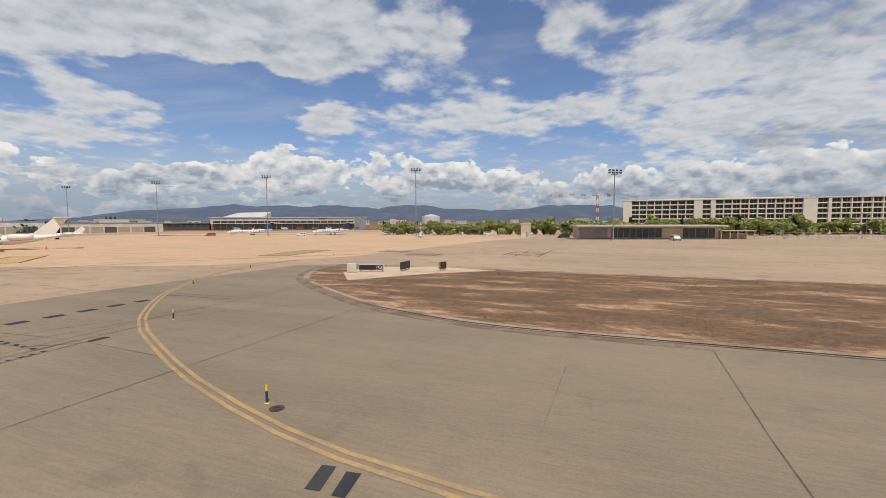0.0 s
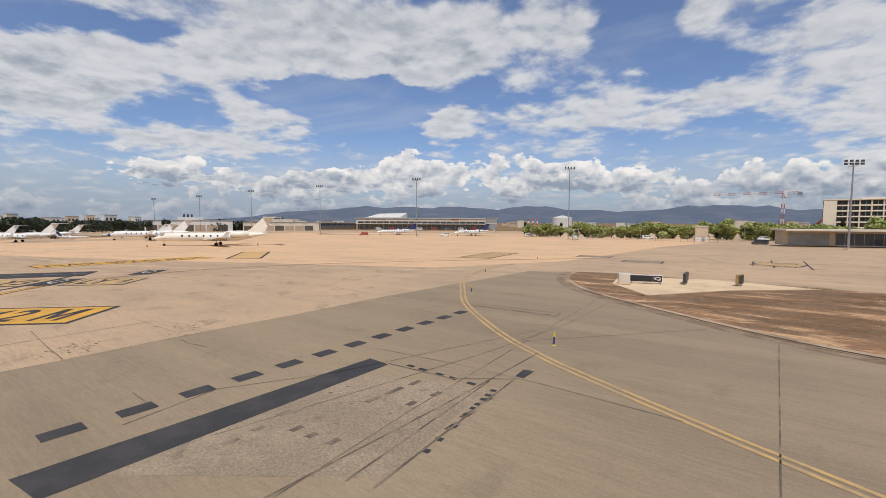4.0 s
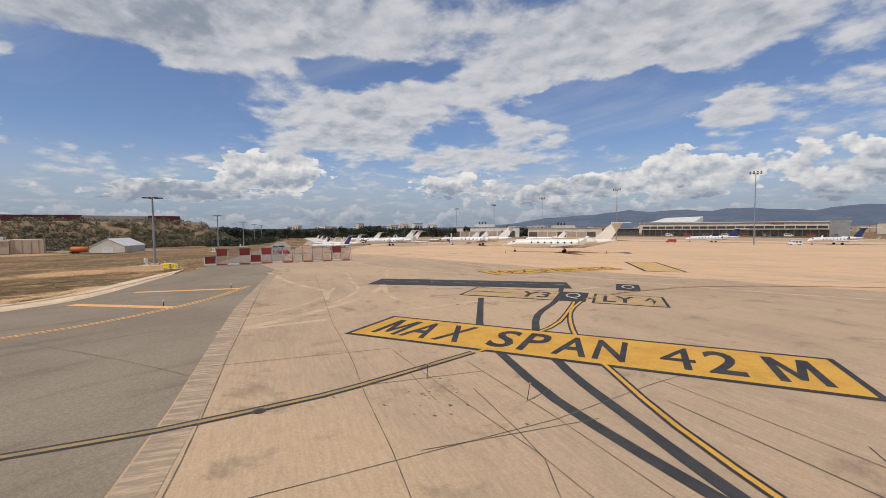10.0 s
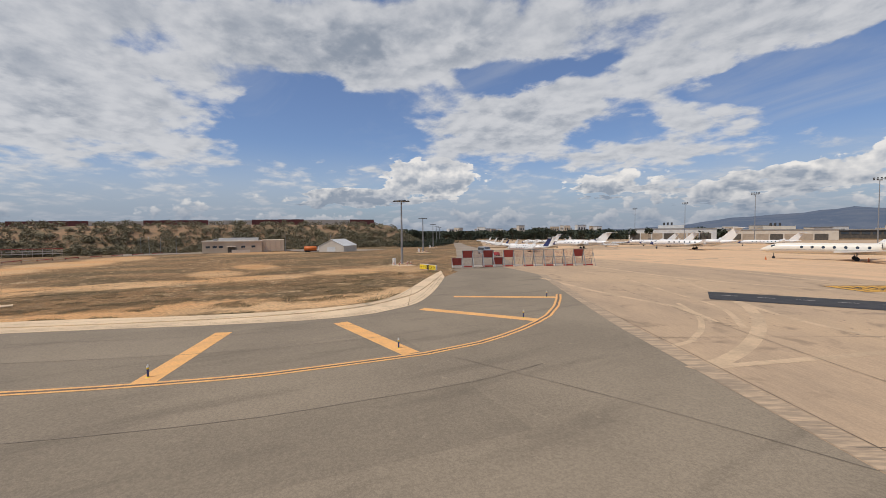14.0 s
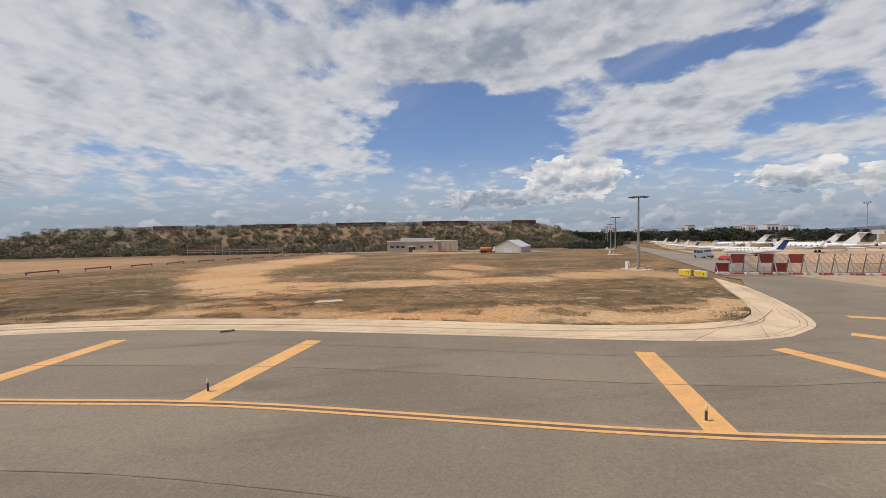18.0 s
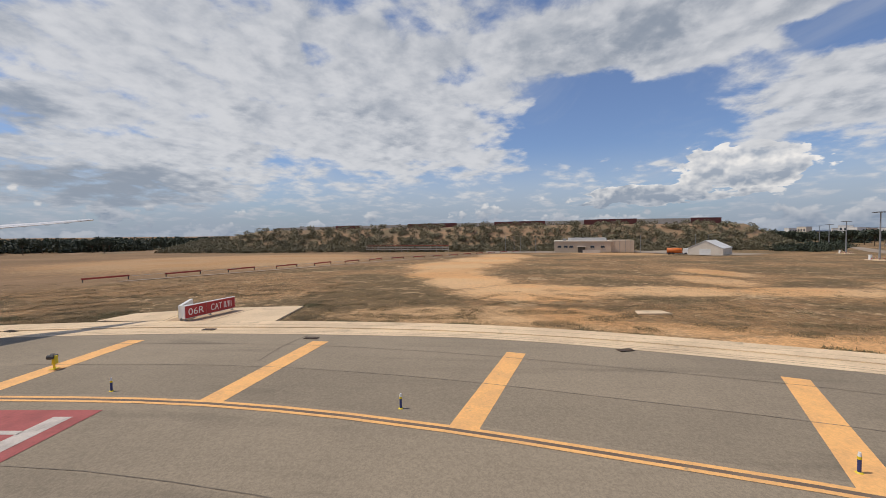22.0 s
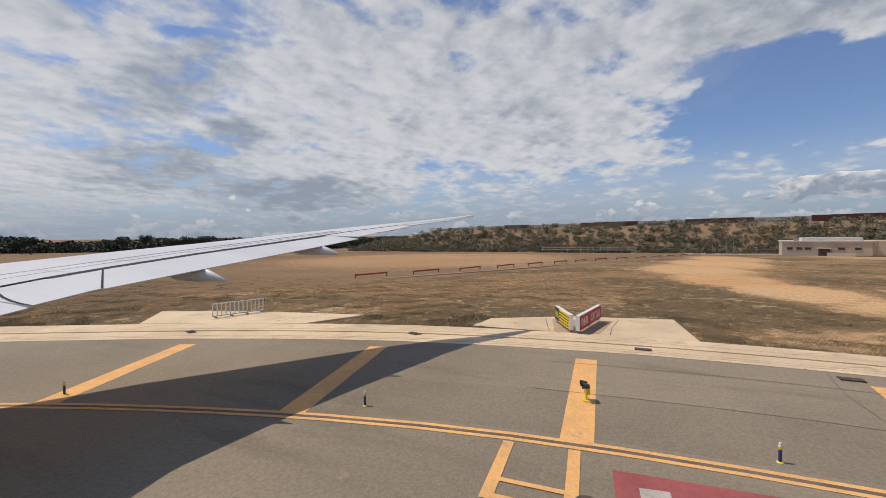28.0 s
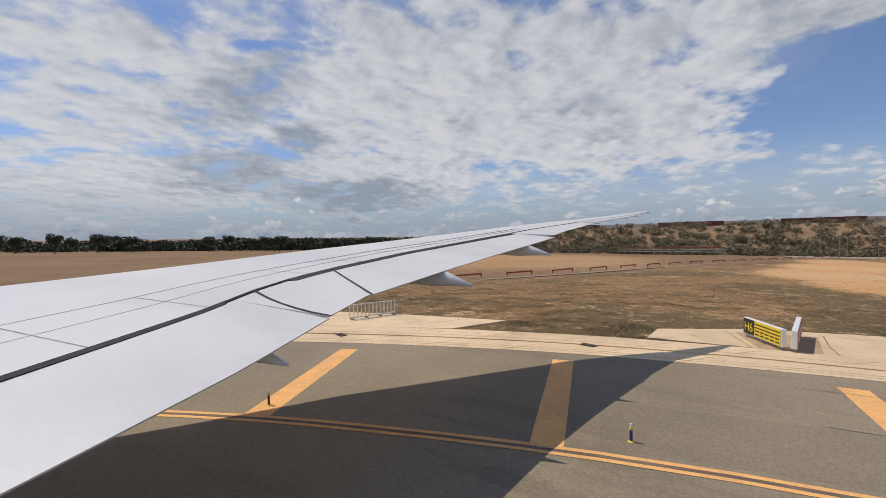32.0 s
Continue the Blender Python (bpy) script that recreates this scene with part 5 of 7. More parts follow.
part("plinth", box(B(), 0, 0, -0.02, 1.1, 0.6, 0.08), M_KERB, t)

# The low yellow twin lamp on the shoulder bar.
t = thing("guard_light", "yellow guard light with two black lamps on the asphalt", "guard light", at=(-44.6, -62.2, 0.05), turn=20)
t.scale = (0.8, 0.8, 0.8)
part("plate", box(B(), 0, 0, 0, 0.42, 0.34, 0.03), M_SIGNYEL, t)
part("stem", tube(B(), (0, 0, 0.02), (0, 0, 0.30), 0.05, 0.05, 12), M_SIGNYEL, t)
part("housing", box(B(), 0, 0.04, 0.28, 0.30, 0.20, 0.46, taper=0.9, bevel=0.03), M_SIGNYEL, t, "yellow housing")
part("bracket", tube(B(), (-0.2, 0.02, 0.66), (0.2, 0.02, 0.66), 0.035, 0.035, 8), M_SIGNYEL, t)
for s in (-0.17, 0.17):
    lamp = part("lamp", tube(B(), (s, -0.10, 0.70), (s, 0.08, 0.70), 0.125, 0.10, 16), M_DARK, t, "black round lamp")
    part("lens", tube(B(), (s, -0.105, 0.70), (s, -0.12, 0.70), 0.095, 0.08, 14), M_SIGNYEL, lamp)
    part("visor", tube(B(), (s, -0.22, 0.715), (s, -0.08, 0.715), 0.135, 0.13, 16, cap=False), M_DARK, lamp)


# ---- the mesh barrier across the side taxiway ----
M_BARMESH = mat("faded_red_mesh", (0.40, 0.17, 0.12), (0.34, 0.16, 0.12), 0.6, 0.7, vary=0.15)
a, b = Vector((-70.8, 22.4)), Vector((-60.0, 44.5))
BAYS = 14
bay = (b - a).length / BAYS
ang = math.degrees(math.atan2(b.y - a.y, b.x - a.x))
lean = lambda z: 0.32 - 0.26 * z
for k in range(BAYS):
    c = a.lerp(b, (k + 0.5) / BAYS)
    t = thing("mesh_barrier", "leaning mesh barrier bay with red sheets on low blocks", "barrier", "mesh barrier")
    t.matrix_basis = pose(c.x, c.y, gz(c.x, c.y) + 0.03, 0, 0, ang)
    high = 1.65 if k == 0 else 2.85
    for x in (-bay / 2 + 0.04, bay / 2 - 0.04):
        part("post", tube(B(), (x, lean(0.1), 0.1), (x, lean(high), high), 0.045, 0.045, 8), M_GREY, t)
        part("brace", tube(B(), (x, lean(high) - 0.95, 0.03), (x, lean(high * 0.85), high * 0.85), 0.04, 0.04, 8), M_GREY, t)
    for z in (0.32, 1.58, 2.82):
        if z < high:
            part("rail", tube(B(), (-bay / 2, lean(z), z), (bay / 2, lean(z), z), 0.03, 0.03, 8), M_GREY, t)
    for j in range(1 if k == 0 else 2):
        z0, z1 = 0.36 + 1.25 * j, 1.55 + 1.25 * j
        x = bay / 2 - 0.07
        bm = B()
        if (k, j) in ((0, 0), (1, 1), (3, 1), (4, 0), (5, 1), (12, 1)):
            v = [bm.verts.new((xx, lean(z) + y, z)) for y in (0.0, 0.012) for xx, z in ((-x, z0), (x, z0), (x, z1), (-x, z1))]
            for q in ((0, 1, 2, 3), (7, 6, 5, 4), (0, 4, 5, 1), (1, 5, 6, 2), (2, 6, 7, 3), (3, 7, 4, 0)):
                bm.faces.new([v[i] for i in q])
            part("mesh_square", bm, M_BARRED, t, "faded red sheet")
        else:
            for q in range(13):
                u = -x + 2 * x * q / 12
                tube(bm, (u, lean(z0), z0), (u, lean(z1), z1), 0.012, 0.012, 4)
            for q in range(10):
                z = z0 + (z1 - z0) * q / 9
                tube(bm, (-x, lean(z) + 0.02, z), (x, lean(z) + 0.02, z), 0.012, 0.012, 4)
            part("mesh_square", bm, M_BARMESH if j or k > 8 else M_BUFF, t, "open plastic mesh")
    part("ballast_block", box(B(), 0, -0.25, 0, bay - 0.04, 0.45, 0.26, taper=0.9, bevel=0.03), M_BARRED if k % 2 else M_BARWHITE, t)


# ---- masts and lamps ----
def mast(x, y, top, r=0.28, heads=8, fence=False, kind=0):
    z = gz(x, y)
    t = thing("floodlight_mast", "tall grey floodlight mast with a crown of lamps" if kind == 0 else "grey steel mast with ring lamps inside striped posts", "floodlight mast", "floodlight masts", at=(x, y, z))
    h = top - z
    part("pole", tube(B(), (0, 0, 0.3), (0, 0, h), r, r * 0.5, 14), M_GREY, t)
    part("footing", box(B(), 0, 0, -0.1, r * 5, r * 5, 0.45, bevel=0.05), M_KERB, t)
    if kind == 0:
        part("crossarm", box(B(), 0, 0, h - 0.2, 4.4, 0.25, 0.2), M_GREY, t)
        part("platform", box(B(), 0, 0, h - 0.9, 2.0, 1.0, 0.08), M_GREY, t)
        for k in range(heads):
            lamp = part("lamp", box(B(), -2.0 + 4.0 * (k % 4) / 3, -0.25, h - 0.55 + 0.75 * (k // 4), 0.75, 0.35, 0.55, taper=0.8), M_DARK, t)
    else:
        part("ring", tube(B(), (0, 0, h - 0.15), (0, 0, h + 0.05), 0.9, 0.9, 20), M_GREY, t)
        for k in range(8):
            u = 2 * math.pi * k / 8
            part("lamp", box(B(), 1.25 * math.cos(u), 1.25 * math.sin(u), h - 0.2, 0.75, 0.42, 0.16, math.degrees(u), 0.8), M_DARK, t)
        part("cabinet", box(B(), -1.5, -0.9, 0, 0.6, 0.45, 1.3, bevel=0.03), M_WHITE, t)
        part("slab", box(B(), 0, 0, -0.05, 4.6, 3.4, 0.14), M_KERB, t)
        for k in range(7):
            u = 2 * math.pi * k / 7
            p = part("guard_post", tube(B(), (2.1 * math.cos(u), 1.5 * math.sin(u), 0), (2.1 * math.cos(u), 1.5 * math.sin(u), 0.75), 0.09, 0.09, 10), M_BARWHITE, t)
            part("band", tube(B(), (2.1 * math.cos(u), 1.5 * math.sin(u), 0.32), (2.1 * math.cos(u), 1.5 * math.sin(u), 0.55), 0.097, 0.097, 10), M_BARRED, p, "red band")
    return t


for x, y, top in ((127.8, 110.0, 21.5), (72.9, 194.9, 30.8), (-4.6, 230.6, 29.7), (-77.2, 272.9, 29.2), (-140, 297.8, 27.8), (-199.7, 324.8, 25.7), (-262, 352, 25)):
    mast(x, y, top)
for x, y, top in ((-82.4, 18.8, 11.6), (-143.4, 56.9, 10.4), (-201, 94.5, 9.2), (-252, 127, 8.6), (-300, 158, 8.4)):
    mast(x, y, top, 0.24, kind=1)


def street_lamp(x, y, h, turn):
    t = thing("street_lamp", "thin grey street lamp with a bent arm", "street lamp", "street lamps", at=(x, y, gz(x, y)), turn=turn)
    part("pole", tube(B(), (0, 0, 0), (0, 0, h - 0.8), 0.10, 0.07, 8), M_GREY, t)
    bm = B()
    for k in range(5):
        u0, u1 = math.pi / 2 * k / 5, math.pi / 2 * (k + 1) / 5
        tube(bm, (0.9 * (1 - math.cos(u0)), 0, h - 0.8 + 0.8 * math.sin(u0)), (0.9 * (1 - math.cos(u1)), 0, h - 0.8 + 0.8 * math.sin(u1)), 0.06, 0.055, 8)
    part("arm", bm, M_GREY, t)
    part("head", box(B(), 1.3, 0, h - 0.06, 0.9, 0.25, 0.12, taper=0.7), M_GREY, t)


for x, y, h, r in ((-213.2, 24.1, 7.6, 200), (-205.5, 42.5, 7.6, 160), (-204.1, 46.5, 7.6, 20), (-224.2, -27.6, 7.6, 200), (-223.3, -18.1, 7.6, 20), (-233.6, -31.0, 7.8, 160), (-232.3, -23.9, 7.8, 20), (106, 196, 9, 0), (128, 190, 9, 0), (146, 186, 9, 0), (168, 168, 9, 0), (190, 150, 9, 0), (222, 134, 9, 0), (246, 120, 9, 0), (60, 232, 9, 0), (84, 224, 9, 0)):
    street_lamp(x, y, h, r)


# ---- aircraft ----
def jet(length, height, stripe, fin, label, engine=M_WHITE, windows=7, belly=M_WHITE, grade=1.0):
    """A business or regional jet with a T-tail; its nose points to +x, its main wheels stand at the origin."""
    k = length / 29.4
    t = thing("jet_aircraft", label, "aircraft", "parked aircraft")
    r = 1.2 * k * grade
    c = 2.45 * k
    rows = [(15.9, c - 0.45 * k, 0.04, 0.04), (15.4, c - 0.40 * k, 0.35 * r, 0.32 * r), (14.4, c - 0.25 * k, 0.66 * r, 0.64 * r), (12.8, c - 0.05 * k, 0.92 * r, 0.95 * r), (11.0, c, r, r), (2.0, c, r, r), (-5.0, c + 0.05 * k, 0.98 * r, 0.97 * r), (-8.5, c + 0.40 * k, 0.72 * r, 0.66 * r), (-11.5, c + 0.75 * k, 0.36 * r, 0.34 * r), (-13.3, c + 0.95 * k, 0.08 * r, 0.10 * r)]
    body = part("fuselage", lathe(B(), [(p * k, h, a, bb) for p, h, a, bb in rows], 22), belly, t, "glossy painted fuselage")
    part("stripe", lathe(B(), [(p * k, h - 0.20 * r, a * 1.004 + 0.004, bb * 0.10) for p, h, a, bb in rows[2:9]], 22), stripe, body, "cheat line along the side")
    part("windscreen", lathe(B(), [(13.9 * k, c + 0.22 * k, 0.66 * r, 0.36 * r), (13.2 * k, c + 0.42 * k, 0.72 * r, 0.40 * r), (12.6 * k, c + 0.5 * k, 0.62 * r, 0.44 * r)], 14), M_GLASS, body, "dark cockpit glazing")
    for s in (-1, 1):
        for j in range(windows):
            x = (8.6 - 1.75 * j) * k
            part("window", tube(B(), (x, s * r * 0.93, c + 0.30 * k), (x, s * (r * 0.962 + 0.01), c + 0.31 * k), 0.30 * k, 0.28 * k, 10), M_GLASS, body)
        bm = B()
        pts = [(3.6, 0.7, 1.75, 0.42), (-1.9, 0.7, 1.75, 0.10), (-5.4, 13.2, 2.75, 0.05), (-3.7, 13.2, 2.75, 0.12)]
        v = [[bm.verts.new((x * k, s * y * k, z * k + q * th * k / 2)) for x, y, z, th in pts] for q in (-1, 1)]
        bm.faces.new(v[0]), bm.faces.new(v[1][::-1])
        for i in range(4):
            bm.faces.new((v[0][i], v[1][i], v[1][(i + 1) % 4], v[0][(i + 1) % 4]))
        bmesh.ops.recalc_face_normals(bm, faces=bm.faces)
        wing = part("wing", bm, M_WHITE, t)
        bm = B()
        vv = [bm.verts.new(p) for p in ((-3.8 * k, s * 13.2 * k, 2.70 * k), (-5.4 * k, s * 13.2 * k, 2.70 * k), (-6.2 * k, s * 13.7 * k, 4.2 * k), (-5.5 * k, s * 13.7 * k, 4.2 * k))]
        ww = [bm.verts.new(x.co + Vector((0, s * 0.07, 0))) for x in vv]
        bm.faces.new(vv), bm.faces.new(ww[::-1])
        for i in range(4):
            bm.faces.new((vv[i], ww[i], ww[(i + 1) % 4], vv[(i + 1) % 4]))
        part("winglet", bm, M_WHITE, wing)
        eng = part("engine", lathe(B(), [(-3.6 * k, 3.15 * k, 0.62 * k, 0.62 * k), (-4.2 * k, 3.15 * k, 0.78 * k, 0.78 * k), (-6.4 * k, 3.15 * k, 0.74 * k, 0.74 * k), (-8.2 * k, 3.15 * k, 0.44 * k, 0.44 * k)], 16), engine, t)
        eng.location = (0, s * 1.95 * k, 0)
        intake = part("intake", lathe(B(), [(-3.57 * k, 3.15 * k, 0.54 * k, 0.54 * k), (-3.66 * k, 3.15 * k, 0.50 * k, 0.50 * k)], 16), M_DARK, eng, "dark intake")
        part("pylon", box(B(), -5.6 * k, s * 1.25 * k, 3.0 * k, 2.4 * k, 0.9 * k, 0.22 * k), M_WHITE, t)
        gear = part("main_gear", tube(B(), (0, s * 2.1 * k, 0.4 * k), (0, s * 2.1 * k, 1.8 * k), 0.11 * k, 0.11 * k, 8), M_GREY, t)
        for dy in (-0.28, 0.28):
            part("wheel", tube(B(), (0, (s * 2.1 + dy - 0.1) * k, 0.44 * k), (0, (s * 2.1 + dy + 0.1) * k, 0.44 * k), 0.44 * k, 0.44 * k, 16), M_RUBBER, gear)
    gear = part("nose_gear", tube(B(), (13.4 * k, 0, 0.3 * k), (13.4 * k, 0, 1.7 * k), 0.09 * k, 0.09 * k, 8), M_GREY, t)
    for dy in (-0.2, 0.2):
        part("wheel", tube(B(), (13.4 * k, (dy - 0.07) * k, 0.30 * k), (13.4 * k, (dy + 0.07) * k, 0.30 * k), 0.30 * k, 0.30 * k, 14), M_RUBBER, gear)
    bm = B()
    pts = [(-7.0, 3.3), (-11.7, 3.6), (-14.6, height / k), (-11.9, height / k)] if length > 25 else [(-8.2, 3.2), (-11.9, 3.5), (-14.5, height / k), (-12.2, height / k)]
    v = [[bm.verts.new((x * k, q * 0.16 * k * (1.0 if z < 5 else 0.5), z * k)) for x, z in pts] for q in (-1, 1)]
    bm.faces.new(v[0]), bm.faces.new(v[1][::-1])
    for i in range(4):
        bm.faces.new((v[0][i], v[1][i], v[1][(i + 1) % 4], v[0][(i + 1) % 4]))
    bmesh.ops.recalc_face_normals(bm, faces=bm.faces)
    part("fin", bm, fin, t)
    for s in (-1, 1):
        bm = B()
        pts = [(-11.7, 0.0, 0.16), (-14.9, 0.0, 0.10), (-16.2, 5.2, 0.05), (-15.0, 5.2, 0.07)]
        v = [[bm.verts.new((x * k, s * y * k, height + 0.05 + q * th * k)) for x, y, th in pts] for q in (-1, 1)]
        bm.faces.new(v[0]), bm.faces.new(v[1][::-1])
        for i in range(4):
            bm.faces.new((v[0][i], v[1][i], v[1][(i + 1) % 4], v[0][(i + 1) % 4]))
        bmesh.ops.recalc_face_normals(bm, faces=bm.faces)
        part("stabiliser", bm, M_WHITE, t)
    return t


def park(t, x, y, turn):
    t.matrix_basis = pose(x, y, gz(x, y) + 0.03, 0, 0, turn)
    return t


M_IVORY = mat("ivory_gloss_paint", (0.80, 0.75, 0.64), (0.76, 0.71, 0.61), 0.3, 0.3, fine=0.03, bump=0.02)
ivory = park(jet(29.4, 7.9, M_GREY, M_IVORY, "large ivory business jet parked on the concrete apron", M_IVORY, 7, M_IVORY), -40.9, 102.2, 199)
for x in (-52, -38, -30):
    cone = thing("traffic_cone", "small dark traffic cone beside the parked jet", "cone", "traffic cones", at=(x, 90 + (x + 52) * 0.6, gz(x, 95) + 0.03))
    part("body", tube(B(), (0, 0, 0.05), (0, 0, 0.75), 0.2, 0.04, 12), M_ORANGE, cone)
    part("foot", box(B(), 0, 0, 0, 0.5, 0.5, 0.05), M_DARK, cone)
striped = park(jet(29.4, 7.9, M_BLUE, M_WHITE, "white business jet with a dark blue stripe and nose", M_WHITE, 8), -97.0, 147.0, 196)
part("nose_cap", lathe(B(), [(15.95, 2.0, 0.04, 0.04), (15.4, 2.05, 0.43, 0.40), (14.4, 2.2, 0.80, 0.78)], 22), M_BLUE, striped, "dark blue nose")
regional = park(jet(30.0, 8.2, M_BLUE, M_BLUE, "white regional jet with a blue tail near the terminal", M_WHITE, 9), -26.0, 287.0, 214)
copy_thing(regional, pose(27.0, 276.0, gz(27, 276) + 0.03, 0, 0, 222))
small = park(jet(15.0, 4.4, M_BLUE, M_WHITE, "small white jet standing nose-on on the apron", M_WHITE, 4), 74.0, 186.0, 262)
mid = park(jet(16.5, 5.0, M_GREY, M_WHITE, "white midsize jet parked in a row", M_WHITE, 6), -133.0, 101.0, 205)
dark = park(jet(15.0, 4.6, M_CRANERED, M_BLUE, "light jet with a dark blue tail parked in a row", M_WHITE, 5, M_ROOF), -118.0, 84.0, 215)
for x, y, r in ((-152, 112, 214), (-170, 124, 212), (-188, 133, 216), (-210, 146, 212), (-235, 162, 214), (-262, 178, 214), (-292, 196, 214), (-150, 165, 30), (-176, 182, 205), (-205, 204, 28), (-232, 222, 208), (-241, 248, 25), (-182, 222, 200), (-160, 236, 203)):
    ob = copy_thing(mid if (int(x) % 3) else dark, pose(x, y, gz(x, y) + 0.03, 0, 0, r))
    ob.scale = (0.78, 0.78, 0.78)
for x, y, r in ((-136, 131, 200), (-206, 176, 205), (-128, 182, 194), (-178, 182, 210), (-104, 228, 200), (-150, 205, 215)):
    ob = copy_thing(ivory if int(x) % 2 else striped, pose(x, y, gz(x, y) + 0.03, 0, 0, r))
    ob.scale = (0.85, 0.85, 0.85)


# ---- road vehicles ----
def vehicle(x, y, turn, length, width, height, paint, label, name="van", category="van", cab=0.28, box_height=None):
    t = thing(name, label, category, at=(x, y, gz(x, y) + 0.04), turn=turn)
    bm = B()
    prof = [(-0.5, 0.16), (-0.5, 0.93), (-0.46, 1.0), (0.22, 1.0), (0.36, 0.56), (0.49, 0.48), (0.5, 0.16)]
    v = [[bm.verts.new((p * length, s * width / 2 * (0.93 if q > 0.6 else 1.0), q * height)) for p, q in prof] for s in (-1, 1)]
    bm.faces.new(v[0]), bm.faces.new(v[1][::-1])
    for i in range(len(prof)):
        j = (i + 1) % len(prof)
        bm.faces.new((v[0][i], v[1][i], v[1][j], v[0][j]))
    bmesh.ops.recalc_face_normals(bm, faces=bm.faces)
    body = part("body", bm, paint, t)
    bm = B()
    box(bm, 0.285 * length, 0, 0.60 * height, 0.02 * length, width * 0.86, 0.34 * height)
    part("windscreen", bm, M_GLASS, body)
    for s in (-1, 1):
        for k in range(3):
            part("side_window", box(B(), (-0.34 + 0.23 * k) * length, s * width * 0.485, 0.58 * height, 0.19 * length, 0.03, 0.30 * height), M_GLASS, body)
        part("headlight", box(B(), 0.497 * length, s * width * 0.36, 0.36 * height, 0.02, 0.28, 0.16), M_WHITE, body)
        for p in (-0.32, 0.33):
            wheel = part("wheel", tube(B(), (p * length, s * (width / 2 - 0.11), 0.33), (p * length, s * (width / 2 + 0.10), 0.33), 0.33, 0.33, 16), M_RUBBER, t)
            part("rim", tube(B(), (p * length, s * (width / 2 + 0.09), 0.33), (p * length, s * (width / 2 + 0.115), 0.33), 0.19, 0.17, 12), M_GREY, wheel)
    part("bumper", box(B(), 0.50 * length, 0, 0.2 * height, 0.12, width * 0.95, 0.2, bevel=0.02), M_DARK, t)
    return t


M_SILVER = mat("silver_paint", (0.42, 0.45, 0.48), (0.38, 0.41, 0.44), 0.5, 0.3, metal=0.4, fine=0.03)
vehicle(-112.0, 60.5, -8, 5.2, 2.0, 2.2, M_SILVER, "silver grey van parked beside the service road")
t = thing("covered_cart", "red tarpaulin covered cart on the apron", "cart", at=(-100.5, 55.2, gz(-100, 55) + 0.04), turn=20)
part("cover", box(B(), 0, 0, 0.3, 2.6, 1.5, 0.75, taper=0.62, bevel=0.1), M_SIGNRED, t)
part("chassis", box(B(), 0, 0, 0.2, 2.4, 1.3, 0.12), M_DARK, t)
for i, j in ((-0.9, -0.6), (0.9, -0.6), (-0.9, 0.6), (0.9, 0.6)):
    part("wheel", tube(B(), (i, j - 0.08, 0.22), (i, j + 0.08, 0.22), 0.22, 0.22, 12), M_RUBBER, t)
vehicle(149.0, 107.5, 250, 4.4, 1.9, 1.9, M_WHITE, "small white van standing before the low building")
vehicle(128.0, 146.0, 180, 4.6, 1.9, 1.7, M_DARK, "dark estate car parked on the apron edge", "car", "car")
vehicle(-44, 262, 190, 5.5, 2.1, 2.0, M_CRANERED, "dark red ramp tractor on the apron", "ramp_tractor", "tractor")
vehicle(10, 250, 200, 5.5, 2.2, 2.1, M_WHITE, "white ramp van near the regional jet")
for x, y, r in ((116, 214, 0), (136, 204, 0), (62, 262, 10), (160, 196, 200), (176, 186, 10)):
    vehicle(x, y, r, 5.0, 2.0, 2.0, M_WHITE, "white van parked behind the boundary fence")
for k in range(9):
    x, y = -80 + 15 * k, 452 + 2.5 * k
    vehicle(x, y, 10 + 25 * (k % 3), 6.5, 2.4, 2.6, (M_WHITE, M_CRANERED, M_GREY)[k % 3], "ramp vehicle parked along the terminal front", "ramp_truck", "truck")


# ---- the airliner's wing, as it stands at the holding point ----
EYE = Vector((-28.31, -66.37, 0.0))
HEAD = radians(187.0)
AHEAD = Vector((-math.sin(HEAD), math.cos(HEAD), 0))
RIGHT = Vector((AHEAD.y, -AHEAD.x, 0))


def spanwise(table, out):
    for (a, va), (b, vb) in zip(table, table[1:]):
        if out <= b:
            f = (out - a) / (b - a)
            return va + (vb - va) * f
    return table[-1][1]


LEAD = [(1.5, 22.6), (9.9, 16.3), (12.9, 14.3), (16.4, 11.3), (20.8, 7.6), (22.8, 5.5), (24.8, 3.1), (26.2, 1.75), (27.2, 0.75)]
HINGE = [(1.5, 8.5), (5.6, 9.1), (7.4, 9.6), (8.8, 9.75), (10.3, 9.6), (13.3, 8.85), (17.5, 7.0), (20.1, 5.75), (22.8, 3.85), (24.8, 2.1), (27.2, 0.6)]
TRAIL = [(1.5, 5.9), (4.1, 6.15), (6.5, 6.6), (8.2, 6.85), (11.4, 6.3), (14.4, 5.6), (18.6, 4.45), (20.2, 4.1), (22.8, 3.2), (24.8, 1.75), (27.2, 0.5)]


def deck(out):
    return 4.0 + 0.09 * out + 0.0011 * out * out


def wing_point(out, ahead, up):
    p = EYE + RIGHT * out + AHEAD * ahead
    return (p.x, p.y, up)


airliner = thing("airliner_wing", "white swept airliner wing with flaps, over the asphalt taxiway", "aircraft wing")
outs = [1.5 + 0.6 * k for k in range(43)] + [27.1]


